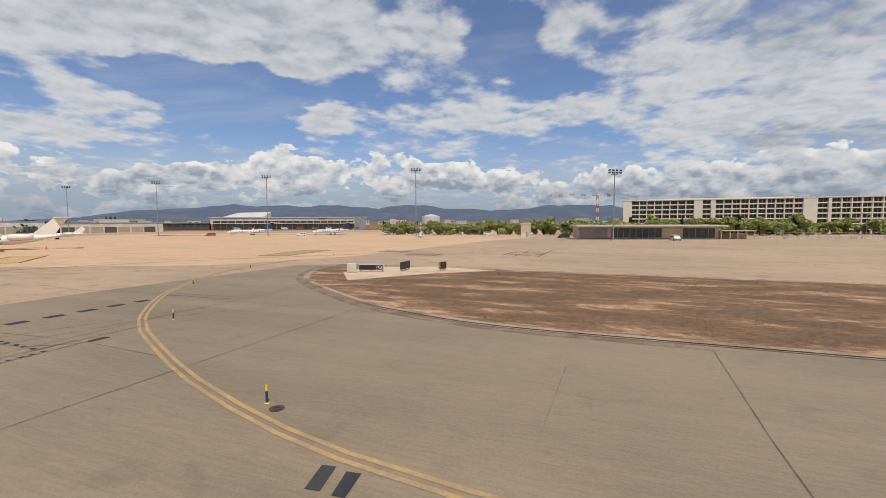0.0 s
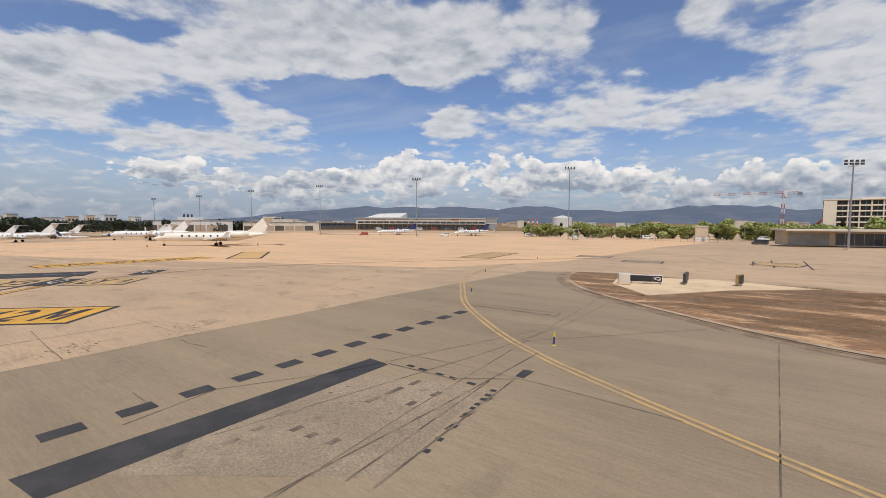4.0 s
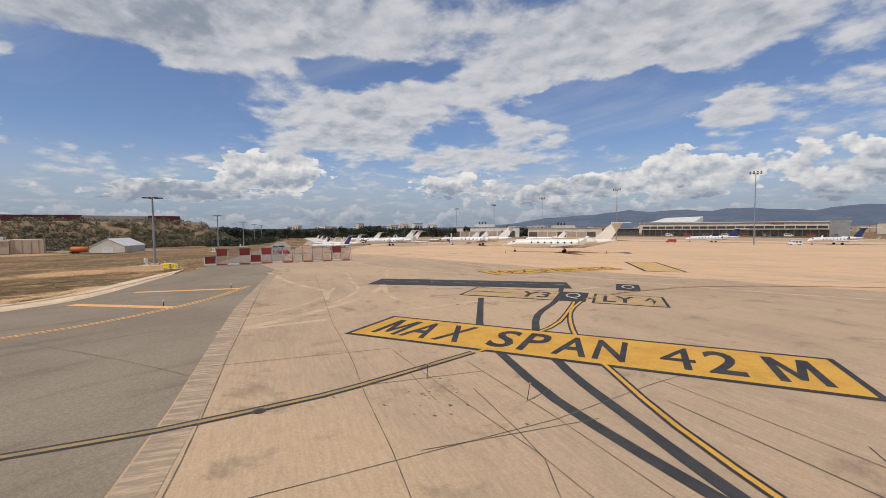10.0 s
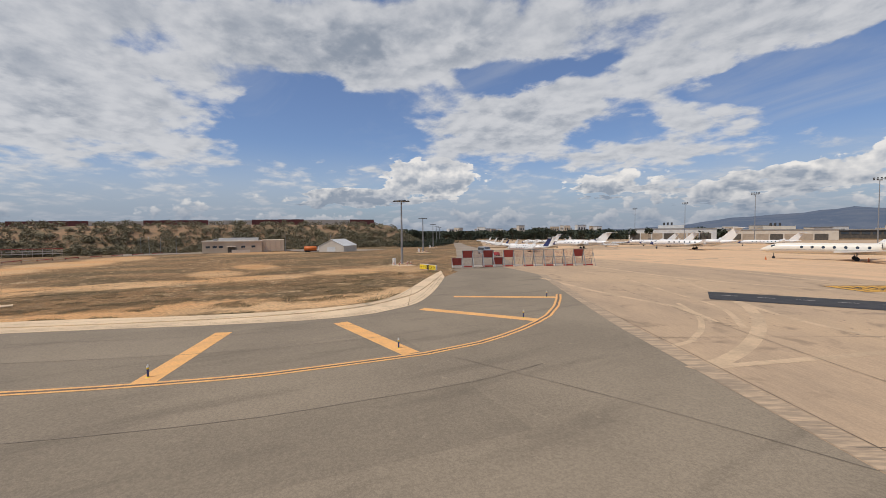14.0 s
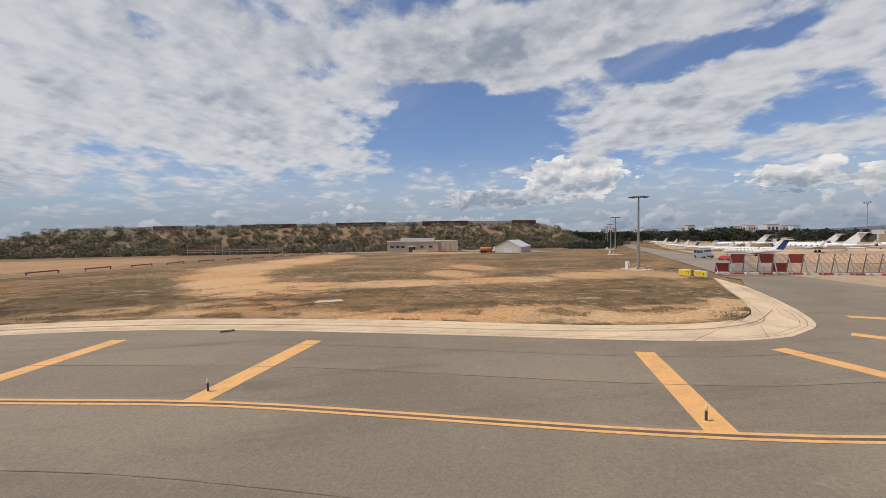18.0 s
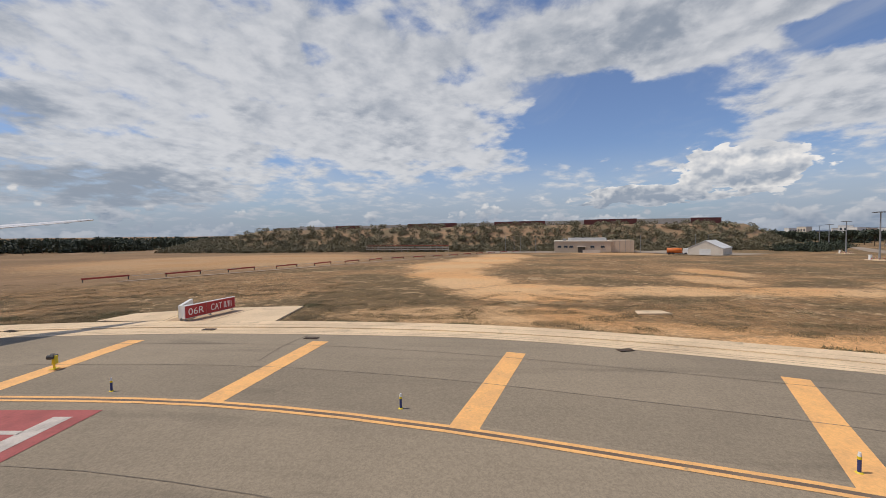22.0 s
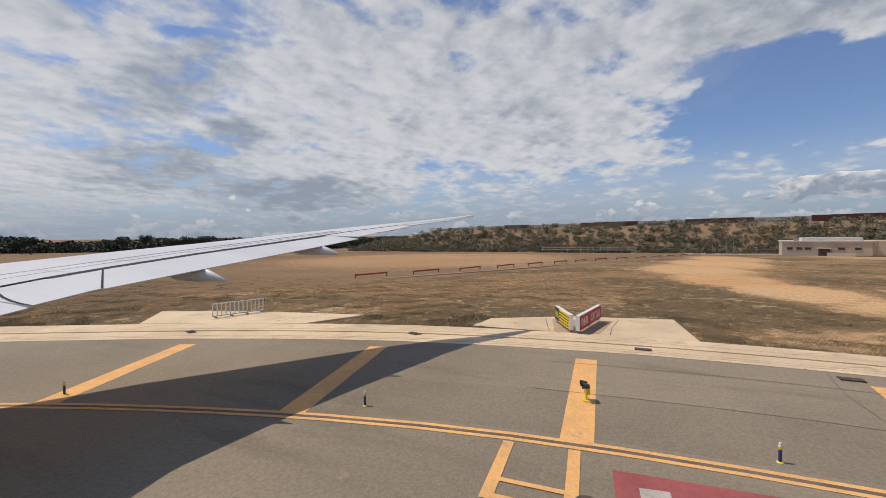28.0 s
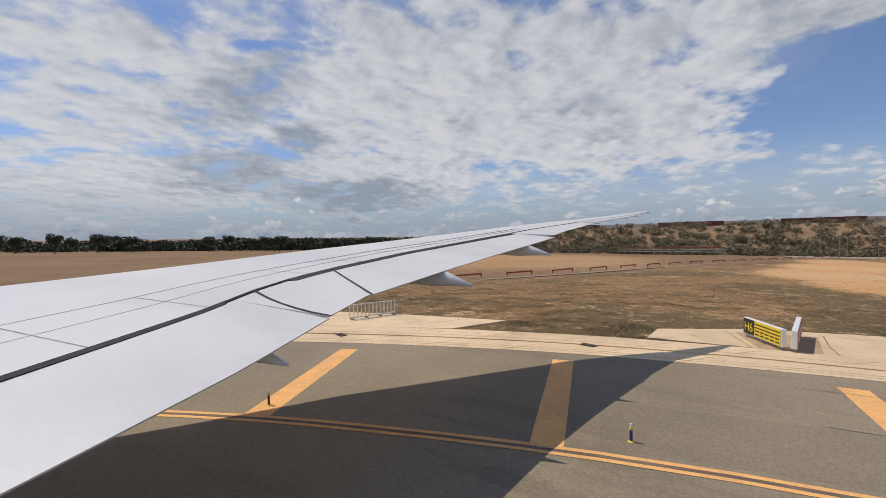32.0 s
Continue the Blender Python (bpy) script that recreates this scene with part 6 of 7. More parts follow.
def loft(outs, section, material, name, label="", closed=True):
    bm = B()
    rows = [[bm.verts.new(wing_point(o, a, z)) for a, z in section(o)] for o in outs]
    for r0, r1 in zip(rows, rows[1:]):
        for k in range(len(r0) if closed else len(r0) - 1):
            f = bm.faces.new((r0[k], r0[(k + 1) % len(r0)], r1[(k + 1) % len(r0)], r1[k]))
    if closed:
        bm.faces.new(rows[0]), bm.faces.new(rows[-1][::-1])
    bmesh.ops.recalc_face_normals(bm, faces=bm.faces)
    return part(name, bm, material, airliner, label)


def main_section(o):
    le, hi, z = spanwise(LEAD, o), spanwise(HINGE, o), deck(o)
    c = le - hi
    th = 0.10 + 0.75 * max(0.0, 1 - o / 26.6)
    return [(hi, z), (hi + 0.35 * c, z + 0.16 * th), (hi + 0.75 * c, z + 0.22 * th), (hi + 0.95 * c, z), (le, z - 0.25 * th), (hi + 0.9 * c, z - 0.6 * th), (hi + 0.5 * c, z - th), (hi, z - 0.35 * th)]


loft(outs, main_section, M_WINGSKIN, "wing_skin")


def flap_section(drop):
    def section(o):
        hi, te, z = spanwise(HINGE, o), spanwise(TRAIL, o), deck(o)
        k = max(0.12, 1 - o / 27.5)
        return [(hi - 0.10, z - 0.05 * k), (hi - 0.3 * k - 0.1, z - 0.02), (te, z - drop), (te + 0.02, z - drop - 0.03), (hi - 0.3 * k, z - 0.06 - 0.32 * k), (hi + 0.05, z - 0.06 - 0.28 * k)]

    return section


def span(a, b, n=10):
    return [a + (b - a) * k / n for k in range(n + 1)]


loft(span(1.5, 6.53), flap_section(0.22), M_WINGSKIN, "inboard_flap")
loft(span(6.532, 8.27), flap_section(0.18), M_WINGSKIN, "flaperon")
loft(span(8.272, 18.72, 16), flap_section(0.20), M_WINGSKIN, "outboard_flap")
loft(span(18.722, 22.8), flap_section(0.10), M_WINGSKIN, "aileron")
loft(span(22.8, 27.1), flap_section(0.05), M_WINGSKIN, "tip_edge")


def slot(a, b, n, wide, name, label):
    """A dark step in the upper skin that paints gap shade before the flaps."""
    loft(span(a, b, n), lambda o: [(spanwise(HINGE, o) - 0.02, deck(o) + 0.006), (spanwise(HINGE, o) - wide, deck(o) - 0.02), (spanwise(HINGE, o) - wide, deck(o) - 0.2), (spanwise(HINGE, o) - 0.02, deck(o) - 0.2)], M_RUBBER, name, label)


# Solid black strips stand in for the shade inside the open gaps.
slot(8.6, 18.6, 16, 0.36, "gap_seal", "black gap before the outer flap")
slot(6.3, 8.6, 4, 0.07, "gap_seal", "thin dark gap before the flaperon")
slot(1.5, 6.3, 8, 0.17, "gap_seal", "grey gap before the inner flap")
slot(18.7, 22.6, 6, 0.05, "gap_seal", "thin dark gap before the aileron")
# Dark chordwise gaps at the ends of the flaps, the inner one curved.
for o, bend, wide, curl in ((6.53, 0.85, 0.075, 1.8), (8.27, 1.95, 0.065, 1.0), (18.72, 1.4, 0.05, 1.0)):
    te = spanwise(TRAIL, o)
    hi = spanwise(HINGE, o + bend)
    bm = B()
    rows = []
    for k in range(7):
        f = k / 6
        oo = o + bend * (1 - f) ** curl
        rows.append([bm.verts.new(wing_point(oo + q, hi - 0.06 + f * (te - hi), deck(oo) - 0.02 - f * 0.18 + 0.03)) for q in (-wide / 2, wide / 2)])
    for r0, r1 in zip(rows, rows[1:]):
        bm.faces.new((r0[0], r0[1], r1[1], r1[0]))
    part("flap_gap", bm, M_RUBBER, airliner, "dark gap at the end of a flap")
for f, top in ((0.13, 0.06), (0.24, 0.105)):
    loft(span(3.0, 20.0, 20), lambda o: [(spanwise(HINGE, o) + f * (spanwise(LEAD, o) - spanwise(HINGE, o)) + q, deck(o) + f / 0.35 * 0.16 * (0.30 + 0.55 * max(0.0, 1 - o / 26.6)) + 0.004 + zz) for q, zz in ((0.0, 0.0), (0.02, 0.0), (0.02, -0.03), (0.0, -0.03))], M_GREY, "panel_seam")
for o in (3.6, 5.9, 9.4, 11.4, 13.3, 15.1, 16.8):
    hi, le = spanwise(HINGE, o), spanwise(LEAD, o)
    th = 0.10 + 0.75 * max(0.0, 1 - o / 26.6)
    bm = B()
    rows = [[bm.verts.new(wing_point(o + q - 0.12 * f, hi + f * (le - hi), deck(o) + f / 0.35 * 0.16 * th + 0.006)) for q in (0.0, 0.025)] for f in (0.0, 0.08, 0.16, 0.24)]
    for r0, r1 in zip(rows, rows[1:]):
        bm.faces.new((r0[0], r0[1], r1[1], r1[0]))
    part("panel_seam", bm, M_GREY, airliner)
for o, ahead, deep in ((5.0, 0.7, 0.82), (11.35, 0.0, 1.0), (16.5, 0.0, 0.95)):
    te, z = spanwise(TRAIL, o) + ahead, deck(o)
    bm = B()
    rows = []
    for f, rw, top, low in ((2.2, 0.03, -0.30, -0.36), (1.3, 0.15, -0.24, -0.62), (0.4, 0.17, -0.20, -0.66), (0.0, 0.14, -0.22, -0.64), (-0.35, 0.09, -0.36, -0.63), (-0.85, 0.015, -0.58, -0.63)):
        rows.append([bm.verts.new(wing_point(o + q * rw, te + f, z + u * deep)) for q, u in ((-0.35, top), (0.35, top), (1.0, 0.6 * top + 0.4 * low), (0.9, 0.2 * top + 0.8 * low), (0.3, low), (-0.3, low), (-0.9, 0.2 * top + 0.8 * low), (-1.0, 0.6 * top + 0.4 * low))])
    for r0, r1 in zip(rows, rows[1:]):
        for k in range(8):
            bm.faces.new((r0[k], r0[(k + 1) % 8], r1[(k + 1) % 8], r1[k])).smooth = True
    bm.faces.new(rows[0]), bm.faces.new(rows[-1])
    bmesh.ops.recalc_face_normals(bm, faces=bm.faces)
    part("flap_track_fairing", bm, M_WINGSKIN, airliner)
# Static wicks along the outer edge, and the main wheels that carry the wing.
for k in range(7):
    o = 20.2 + 0.9 * k
    a, z = spanwise(TRAIL, o), deck(o) - 0.1
    part("static_wick", tube(B(), wing_point(o, a, z), wing_point(o + 0.05, a - 0.22, z - 0.02), 0.012, 0.006, 5), M_DARK, airliner)
strut = part("main_gear", tube(B(), wing_point(2.4, 9.6, 1.1), wing_point(2.4, 9.6, 4.1), 0.17, 0.2, 12), M_GREY, airliner)
for da in (-0.75, 0.75):
    for do in (-0.55, 0.55):
        part("wheel", tube(B(), wing_point(2.4 + do - 0.2, 9.6 + da, 0.68), wing_point(2.4 + do + 0.2, 9.6 + da, 0.68), 0.65, 0.65, 20), M_RUBBER, strut)
part("bogie_beam", tube(B(), wing_point(2.4, 8.7, 0.9), wing_point(2.4, 10.5, 0.9), 0.14, 0.14, 10), M_GREY, strut)


# ---- buildings ----
def frame_of(a, b, z):
    """The pose of a facade: x runs from a to b, -y looks out of it."""
    return pose(a[0], a[1], z, 0, 0, math.degrees(math.atan2(b[1] - a[1], b[0] - a[0])))


# The long hotel-like block with deep balconies.
hotel = thing("apartment_block", "long cream block with rows of deep balconies behind trees", "building")
hotel.matrix_basis = frame_of((211.2, 231.8), (244.8, 207.9), -3.0)
FLOOR_H, FLOORS, BASE = 2.86, 7, 0.6
top = BASE + FLOORS * FLOOR_H
# Balcony shade is put into the dark colour of the back wall.
part("wall", box(B(), 95, 9.0, 0, 190, 14, top), M_SHADEBAY, hotel, "back wall with the balcony shade in its dark colour")
part("roof", box(B(), 95, 8.0, top, 190.5, 17, 0.5, bevel=0.05), M_HOTEL, hotel)
part("roof_house", box(B(), 52, 9, top + 0.5, 74, 8, 0.7), M_HOTEL, hotel)
blanks = [(0, 5.2), (39.5, 44.0), (48.2, 50.6), (91.8, 98.0), (102.6, 104.0), (146, 152), (156.5, 158.5), (186, 190)]
for a, b in blanks:
    part("pier", box(B(), (a + b) / 2, 1.4, 0, b - a, 3.4, top + 0.35), M_HOTEL, hotel)
bays = [(5.2, 39.5, 8), (44.0, 48.2, 1), (50.6, 91.8, 10), (98.0, 102.6, 1), (104.0, 146.0, 10), (152.0, 156.5, 1), (158.5, 186.0, 7)]
for a, b, n in bays:
    for k in range(FLOORS + 1):
        part("floor_slab", box(B(), (a + b) / 2, 1.2, BASE + k * FLOOR_H - 0.2, b - a, 2.7, 0.34), M_HOTEL, hotel)
    for j in range(1, n):
        part("fin_wall", box(B(), a + (b - a) * j / n, 1.25, 0, 0.5, 2.56, top), M_HOTEL, hotel)
    for k in range(FLOORS):
        for j in range(n):
            x0, wd = a + (b - a) * (j + 0.5) / n, (b - a) / n
            if k >= 3:
                part("window", box(B(), x0 + wd * 0.12, 1.95, BASE + k * FLOOR_H + 0.14, wd * 0.5, 0.1, 2.0), M_GLASS, hotel)
            part("railing", box(B(), x0, 0.05, BASE + k * FLOOR_H + 0.14, wd - 0.3, 0.06, 0.34), M_HOTEL, hotel)
            part("mullion", box(B(), x0, 0.25, BASE + k * FLOOR_H + 0.1, 0.14, 0.1, FLOOR_H - 0.3), M_BUFF, hotel)
# The low dark-fronted building on the apron's edge.
low = thing("low_terminal", "low cream building with a wide flat roof and dark glass front", "building")
low.matrix_basis = frame_of((124.96, 130.57), (172.76, 115.39), -1.05)
part("wall", box(B(), 26, 6, 0, 50, 9, 4.5), M_CREAM, low)
part("roof", box(B(), 26, 4.5, 4.5, 52, 15, 0.5, bevel=0.04), M_PALE, low)
part("panel", box(B(), 7.0, 1.36, 0.2, 10, 0.2, 3.6), M_DULLROOF, low, "grey shutter panels")
for a, b in ((13.5, 31.2), (38.6, 49.7)):
    part("glazing", box(B(), (a + b) / 2, 1.42, 0.25, b - a, 0.12, 3.5), M_GLASS, low)
    n = int((b - a) / 2.2)
    for k in range(n + 1):
        part("mullion", box(B(), a + (b - a) * k / n, 1.34, 0.2, 0.12, 0.1, 3.6), M_GREY, low)
    part("sill", box(B(), (a + b) / 2, 1.35, 0, b - a, 0.3, 0.28), M_PALE, low)
part("panel", box(B(), 35, 1.3, 0, 7.2, 0.3, 4.4), M_CREAM, low)
t = thing("open_shelter", "low open shelter with a flat roof beside the building", "shelter")
t.matrix_basis = frame_of((174.5, 114.8), (188.3, 110.5), -1.2)
part("roof", box(B(), 5, 3, 2.9, 12, 6, 0.3), M_CREAM, t)
for x in (-0.6, 2.4, 5, 8, 10.6):
    for y in (0.4, 5.6):
        part("post", box(B(), x, y, 0, 0.25, 0.25, 2.9), M_CREAM, t)
part("back_wall", box(B(), 5, 5.8, 0, 11.5, 0.25, 2.0), M_CREAM, t)
# Signal hut and other small buildings along the boundary.
t = thing("service_hut", "tall narrow cream hut with a flat roof", "hut", at=(124, 177.5, gz(124, 177)), turn=-22)
part("wall", box(B(), 0, 0, 0, 4.6, 4.0, 6.2), M_CREAM, t)
part("roof", box(B(), 0, 0, 6.2, 5.0, 4.4, 0.3), M_PALE, t)
part("door", box(B(), 0.6, -2.02, 0, 1.1, 0.08, 2.1), M_GREY, t)
part("lower_panel", box(B(), 0, -2.03, 0.05, 4.4, 0.06, 1.9), M_ROOF, t)
t = thing("dark_shed", "long low dark shed at the apron's edge", "shed")
t.matrix_basis = frame_of((67.4, 318.1), (89.2, 314.7), -3.8)
part("wall", box(B(), 11, 4, 0, 26, 8, 3.2), M_SHADEBAY, t)
part("roof", box(B(), 11, 4, 3.2, 27, 9, 0.3), M_DULLROOF, t)
for k in range(5):
    part("bay_door", box(B(), 1 + 5 * k, -0.05, 0, 4, 0.1, 2.6), M_DARK, t)

# The terminal with its dark piers and sloping white roof.
term = thing("airport_terminal", "long low white terminal with a dark shaded front", "building")
term.matrix_basis = frame_of((-110, 477.5), (48.8, 489.0), -3.8)
part("wall", box(B(), 79, 20, 0, 160, 38, 6.2), M_DULLROOF, term, "shaded grey ground front")
part("upper_storey", box(B(), 79, 14, 6.2, 162, 40, 6.6), M_PALE, term)
part("roof", box(B(), 79, 14, 12.8, 164, 42, 0.6), M_ROOF, term)
part("end_wall", box(B(), 153.5, 6, 0, 13, 26, 14.2), M_DULLROOF, term)
part("sloping_roof", (lambda bm: [bm.faces.new([bm.verts.new(p) for p in q]) for q in ([(2, 30, 14), (44, 30, 14), (52, 44, 20), (16, 44, 19)], [(2, 30, 13.4), (16, 44, 13.4), (52, 44, 13.4), (44, 30, 13.4)], [(16, 44, 19), (52, 44, 20), (52, 44, 13.4), (16, 44, 13.4)], [(2, 30, 14), (16, 44, 19), (16, 44, 13.4), (2, 30, 13.4)], [(44, 30, 13.4), (52, 44, 13.4), (52, 44, 20), (44, 30, 14)])] and bm)(B()), M_ROOF, term, "sloping white roof lights")
for k in range(20):
    part("window", box(B(), 4 + 7.3 * k, -6.05, 7.2, 6.6, 0.12, 2.2), M_GLASS, term)
for k in range(27):
    part("column", box(B(), 1 + 5.6 * k, -0.6, 0, 0.6, 0.6, 6.2), M_PALE, term)
part("sign_band", box(B(), 112, -6.1, 10.9, 9, 0.15, 1.2), M_ORANGE, term, "orange sign band")
wing_b = thing("terminal_pier", "low grey pier building beside the terminal", "building")
wing_b.matrix_basis = frame_of((-165, 462), (-112, 474), -3.8)
part("wall", box(B(), 26, 8, 0, 54, 16, 7), M_SHADEBAY, wing_b)
part("roof", box(B(), 26, 8, 7, 56, 18, 0.7), M_DULLROOF, wing_b)
for k in range(8):
    part("window", box(B(), 4 + 6.4 * k, -0.1, 3.6, 5, 0.1, 2.2), M_GLASS, wing_b)
for a, b, h, paint, label in (((-251, 327), (-194, 362), 9.5, M_ROOF, "pale hangar with a flat roof and wide doors"), ((-190, 372), (-128, 402), 8.0, M_PALE, "long low cargo shed far across the apron")):
    t = thing("hangar", label, "hangar")
    t.matrix_basis = frame_of(a, b, -3.8)
    n = (Vector(b) - Vector(a)).length
    part("wall", box(B(), n / 2, 12, 0, n, 24, h), paint, t)
    part("roof", box(B(), n / 2, 12, h, n + 1, 25, 0.5), M_DULLROOF, t)
    for k in range(int(n / 9)):
        part("door", box(B(), 5 + 9 * k, -0.08, 0, 8, 0.15, h * 0.6), M_BUFF if k % 3 else M_SHADEBAY, t)
    part("plant_room", box(B(), n * 0.5, 12, h + 0.5, n * 0.3, 8, 2.6), paint, t)
    for k in range(3):
        part("chimney", tube(B(), (n * 0.42 + 3 * k, 10, h + 3), (n * 0.42 + 3 * k, 10, h + 5.6), 0.8, 0.8, 10), M_DARK, t)

# The buff service building, the white gabled shed and the orange tanker on the yard.
t = thing("service_building", "buff two-part service building with a pale flat roof", "building")
t.matrix_basis = frame_of((-233, -15.5), (-224.5, 29.0), -3.8)
part("wall", box(B(), 19.8, 8, 0, 25, 16, 5.3), M_CREAM, t)
part("side_block", box(B(), 37.2, 9, 0, 9.6, 16, 5.9), M_CREAM, t, "plain windowless block")
part("roof", box(B(), 19.8, 8, 5.3, 25.6, 16.6, 0.5), M_PALE, t)
part("upper_roof", box(B(), 22, 9, 5.8, 17, 9, 1.2), M_ROOF, t, "white raised roof sheet")
for x in (9.6, 12.4, 14.9, 24.2, 28.6):
    w = part("window", box(B(), x, -0.05, 2.5, 1.7, 0.1, 1.0), M_GLASS, t)
    part("window_frame", box(B(), x, -0.1, 2.4, 1.9, 0.06, 0.12), M_PALE, w)
    part("lintel", box(B(), x, -0.08, 3.5, 1.9, 0.08, 0.14), M_PALE, w)
# No recess is cut; a near-black block gives the doorway its shade.
part("entrance", box(B(), 19.4, -0.5, 0, 3.2, 1.0, 3.0), M_SHADEBAY, t, "dark block coloured as the doorway's shade")
part("canopy", box(B(), 19.4, -0.9, 3.0, 3.8, 2.2, 0.22), M_PALE, t)
part("front_wall", box(B(), 23.5, -4.2, 0, 7.5, 0.25, 1.7), M_PALE, t, "low pale screen wall before the door")
for x in (12, 17, 30):
    part("roof_unit", box(B(), x, 6, 5.8, 1.6, 1.4, 0.9), M_GREY, t)
for x in (33.6, 35.8, 38.4, 40.6):
    part("downpipe", tube(B(), (x, 0.95, 0.1), (x, 0.95, 5.8), 0.06, 0.06, 6), M_GREY, t)
t = thing("gabled_shed", "white gabled tent-like shed with grey front", "shed")
t.matrix_basis = pose(-188.5, 37.6, -2.95, 0, 0, 52) @ Matrix.Diagonal((0.84, 0.84, 0.94, 1.0))
bm = B()
prof = [(-6.6, 0), (-6.6, 2.8), (0, 5.7), (6.6, 2.8), (6.6, 0)]
v = [[bm.verts.new((x, y, z)) for x, z in prof] for y in (0, -20)]
bm.faces.new(v[0][::-1]), bm.faces.new(v[1])
for i in (0, 3):
    bm.faces.new((v[0][i], v[0][i + 1], v[1][i + 1], v[1][i]))
bmesh.ops.recalc_face_normals(bm, faces=bm.faces)
for vert in bm.verts:
    vert.co.y = -vert.co.y
part("wall", bm, M_PALE, t, "pale fabric walls")
for s in (-1, 1):
    bm = B()
    q = [bm.verts.new(p) for p in ((s * 6.8, -0.2, 2.75), (0, -0.2, 5.72), (0, 20.2, 5.72), (s * 6.8, 20.2, 2.75), (s * 6.8, -0.2, 2.90), (0, -0.2, 5.88), (0, 20.2, 5.88), (s * 6.8, 20.2, 2.90))]
    for i in ((0, 1, 2, 3), (4, 5, 6, 7), (0, 1, 5, 4), (1, 2, 6, 5), (2, 3, 7, 6), (3, 0, 4, 7)):
        bm.faces.new([q[k] for k in i])
    bmesh.ops.recalc_face_normals(bm, faces=bm.faces)
    part("roof_slope", bm, M_ROOF, t, "white roof sheet")
part("door", box(B(), 0, -0.06, 0, 4.2, 0.1, 2.6), M_ROOF, t)
t = thing("tank_truck", "orange tank truck standing by the shed", "truck", at=(-199, 32.5, -3.1), turn=70)
part("tank", lathe(B(), [(-3.4, 1.7, 0.9, 0.8), (-3.3, 1.7, 1.1, 1.0), (1.6, 1.7, 1.1, 1.0), (1.7, 1.7, 0.9, 0.8)], 16), M_ORANGE, t)
part("cab", box(B(), 3.1, 0, 0.5, 1.9, 2.2, 2.0, taper=0.88, bevel=0.08), M_WHITE, t)
part("chassis", box(B(), 0, 0, 0.5, 7.4, 1.2, 0.3), M_DARK, t)
for x in (-2.6, -1.4, 2.9):
    for s in (-1, 1):
        part("wheel", tube(B(), (x, s * 0.85, 0.48), (x, s * 1.1, 0.48), 0.48, 0.48, 14), M_RUBBER, t)

# ---- the bank with its screen wall ----
def bank_height(x, y):
    """Raised ground to the west, ending in a slope to the north."""
    rise = max(0.0, min(1.0, (-250 - x - 4 * noise.noise((y * 0.03, 0, 5))) / 40.0))
    end = max(0.0, min(1.0, (132 - y) / 26.0))
    south = (1.0 - 0.12 * max(0.0, min(1.0, (-y) / 160))) * max(0.0, min(1.0, (y + 235) / 55.0)) ** 0.7
    return (rise * rise * (3 - 2 * rise)) * (end * end * (3 - 2 * end)) * 14.2 * south + 0.5 * noise.noise((x * 0.11, y * 0.11, 1)) * rise


bm = B()
grid = []
for i in range(34):
    x = -246 - 3.2 * i
    grid.append([bm.verts.new((x, y, gz(x, y) - 0.1 + bank_height(x, y))) for y in (-420 + 6 * j for j in range(96))])
for a, b in zip(grid, grid[1:]):
    for k in range(95):
        bm.faces.new((a[k], a[k + 1], b[k + 1], b[k])).smooth = True
bmesh.ops.recalc_face_normals(bm, faces=bm.faces)
bank = tagged(part("bank", bm, M_BANK), "brown earth bank with dry scrub under a screen wall", "bank", kind="structure")
screen = tagged(new("screen_wall"), "long grey screen wall with dark red panels along the bank", "wall", kind="structure")
red = [(-140, -120), (-86, -60), (-31, -3), (26, 35), (36.5, 56), (88, 121)]
y = -178.0
while y < 104:
    n = min(8.0, 104 - y)
    c = y + n / 2
    top = 13.9 - 0.014 * max(0, 60 - c)
    is_red = any(lo <= c <= hi for lo, hi in red)
    foot = gz(-303, c) + bank_height(-303, c) - 1.2
    part("wall_panel", box(B(), -303, c, foot, 0.4, n - 0.05, top - foot + (0.35 if is_red else 0.0)), M_MAROON if is_red else M_PALE, screen, "dark red panel" if is_red else "")
    y += n


# ---- plants ----
def leaf_cloud(bm, centre, radii, n, size, rng, flat=0.0):
    """Small leaf cards in clumps through a rounded volume."""
    for _ in range(n):
        while True:
            p = Vector((rng.uniform(-1, 1), rng.uniform(-1, 1), rng.uniform(-1, 1)))
            if 0.25 < p.length < 1:
                break
        q = Vector((centre[0] + p.x * radii[0], centre[1] + p.y * radii[1], centre[2] + p.z * radii[2]))
        d = Vector((rng.gauss(0, 1), rng.gauss(0, 1), rng.gauss(0, 0.8))).normalized()
        e = d.cross((rng.gauss(0, 1), rng.gauss(0, 1), 1)).normalized()
        s = size * rng.uniform(0.6, 1.4)
        bm.faces.new([bm.verts.new(q + d * a * s + e * b * s) for a, b in ((-0.5, -0.35), (0.5, -0.3), (0.6, 0.3), (-0.4, 0.4))])


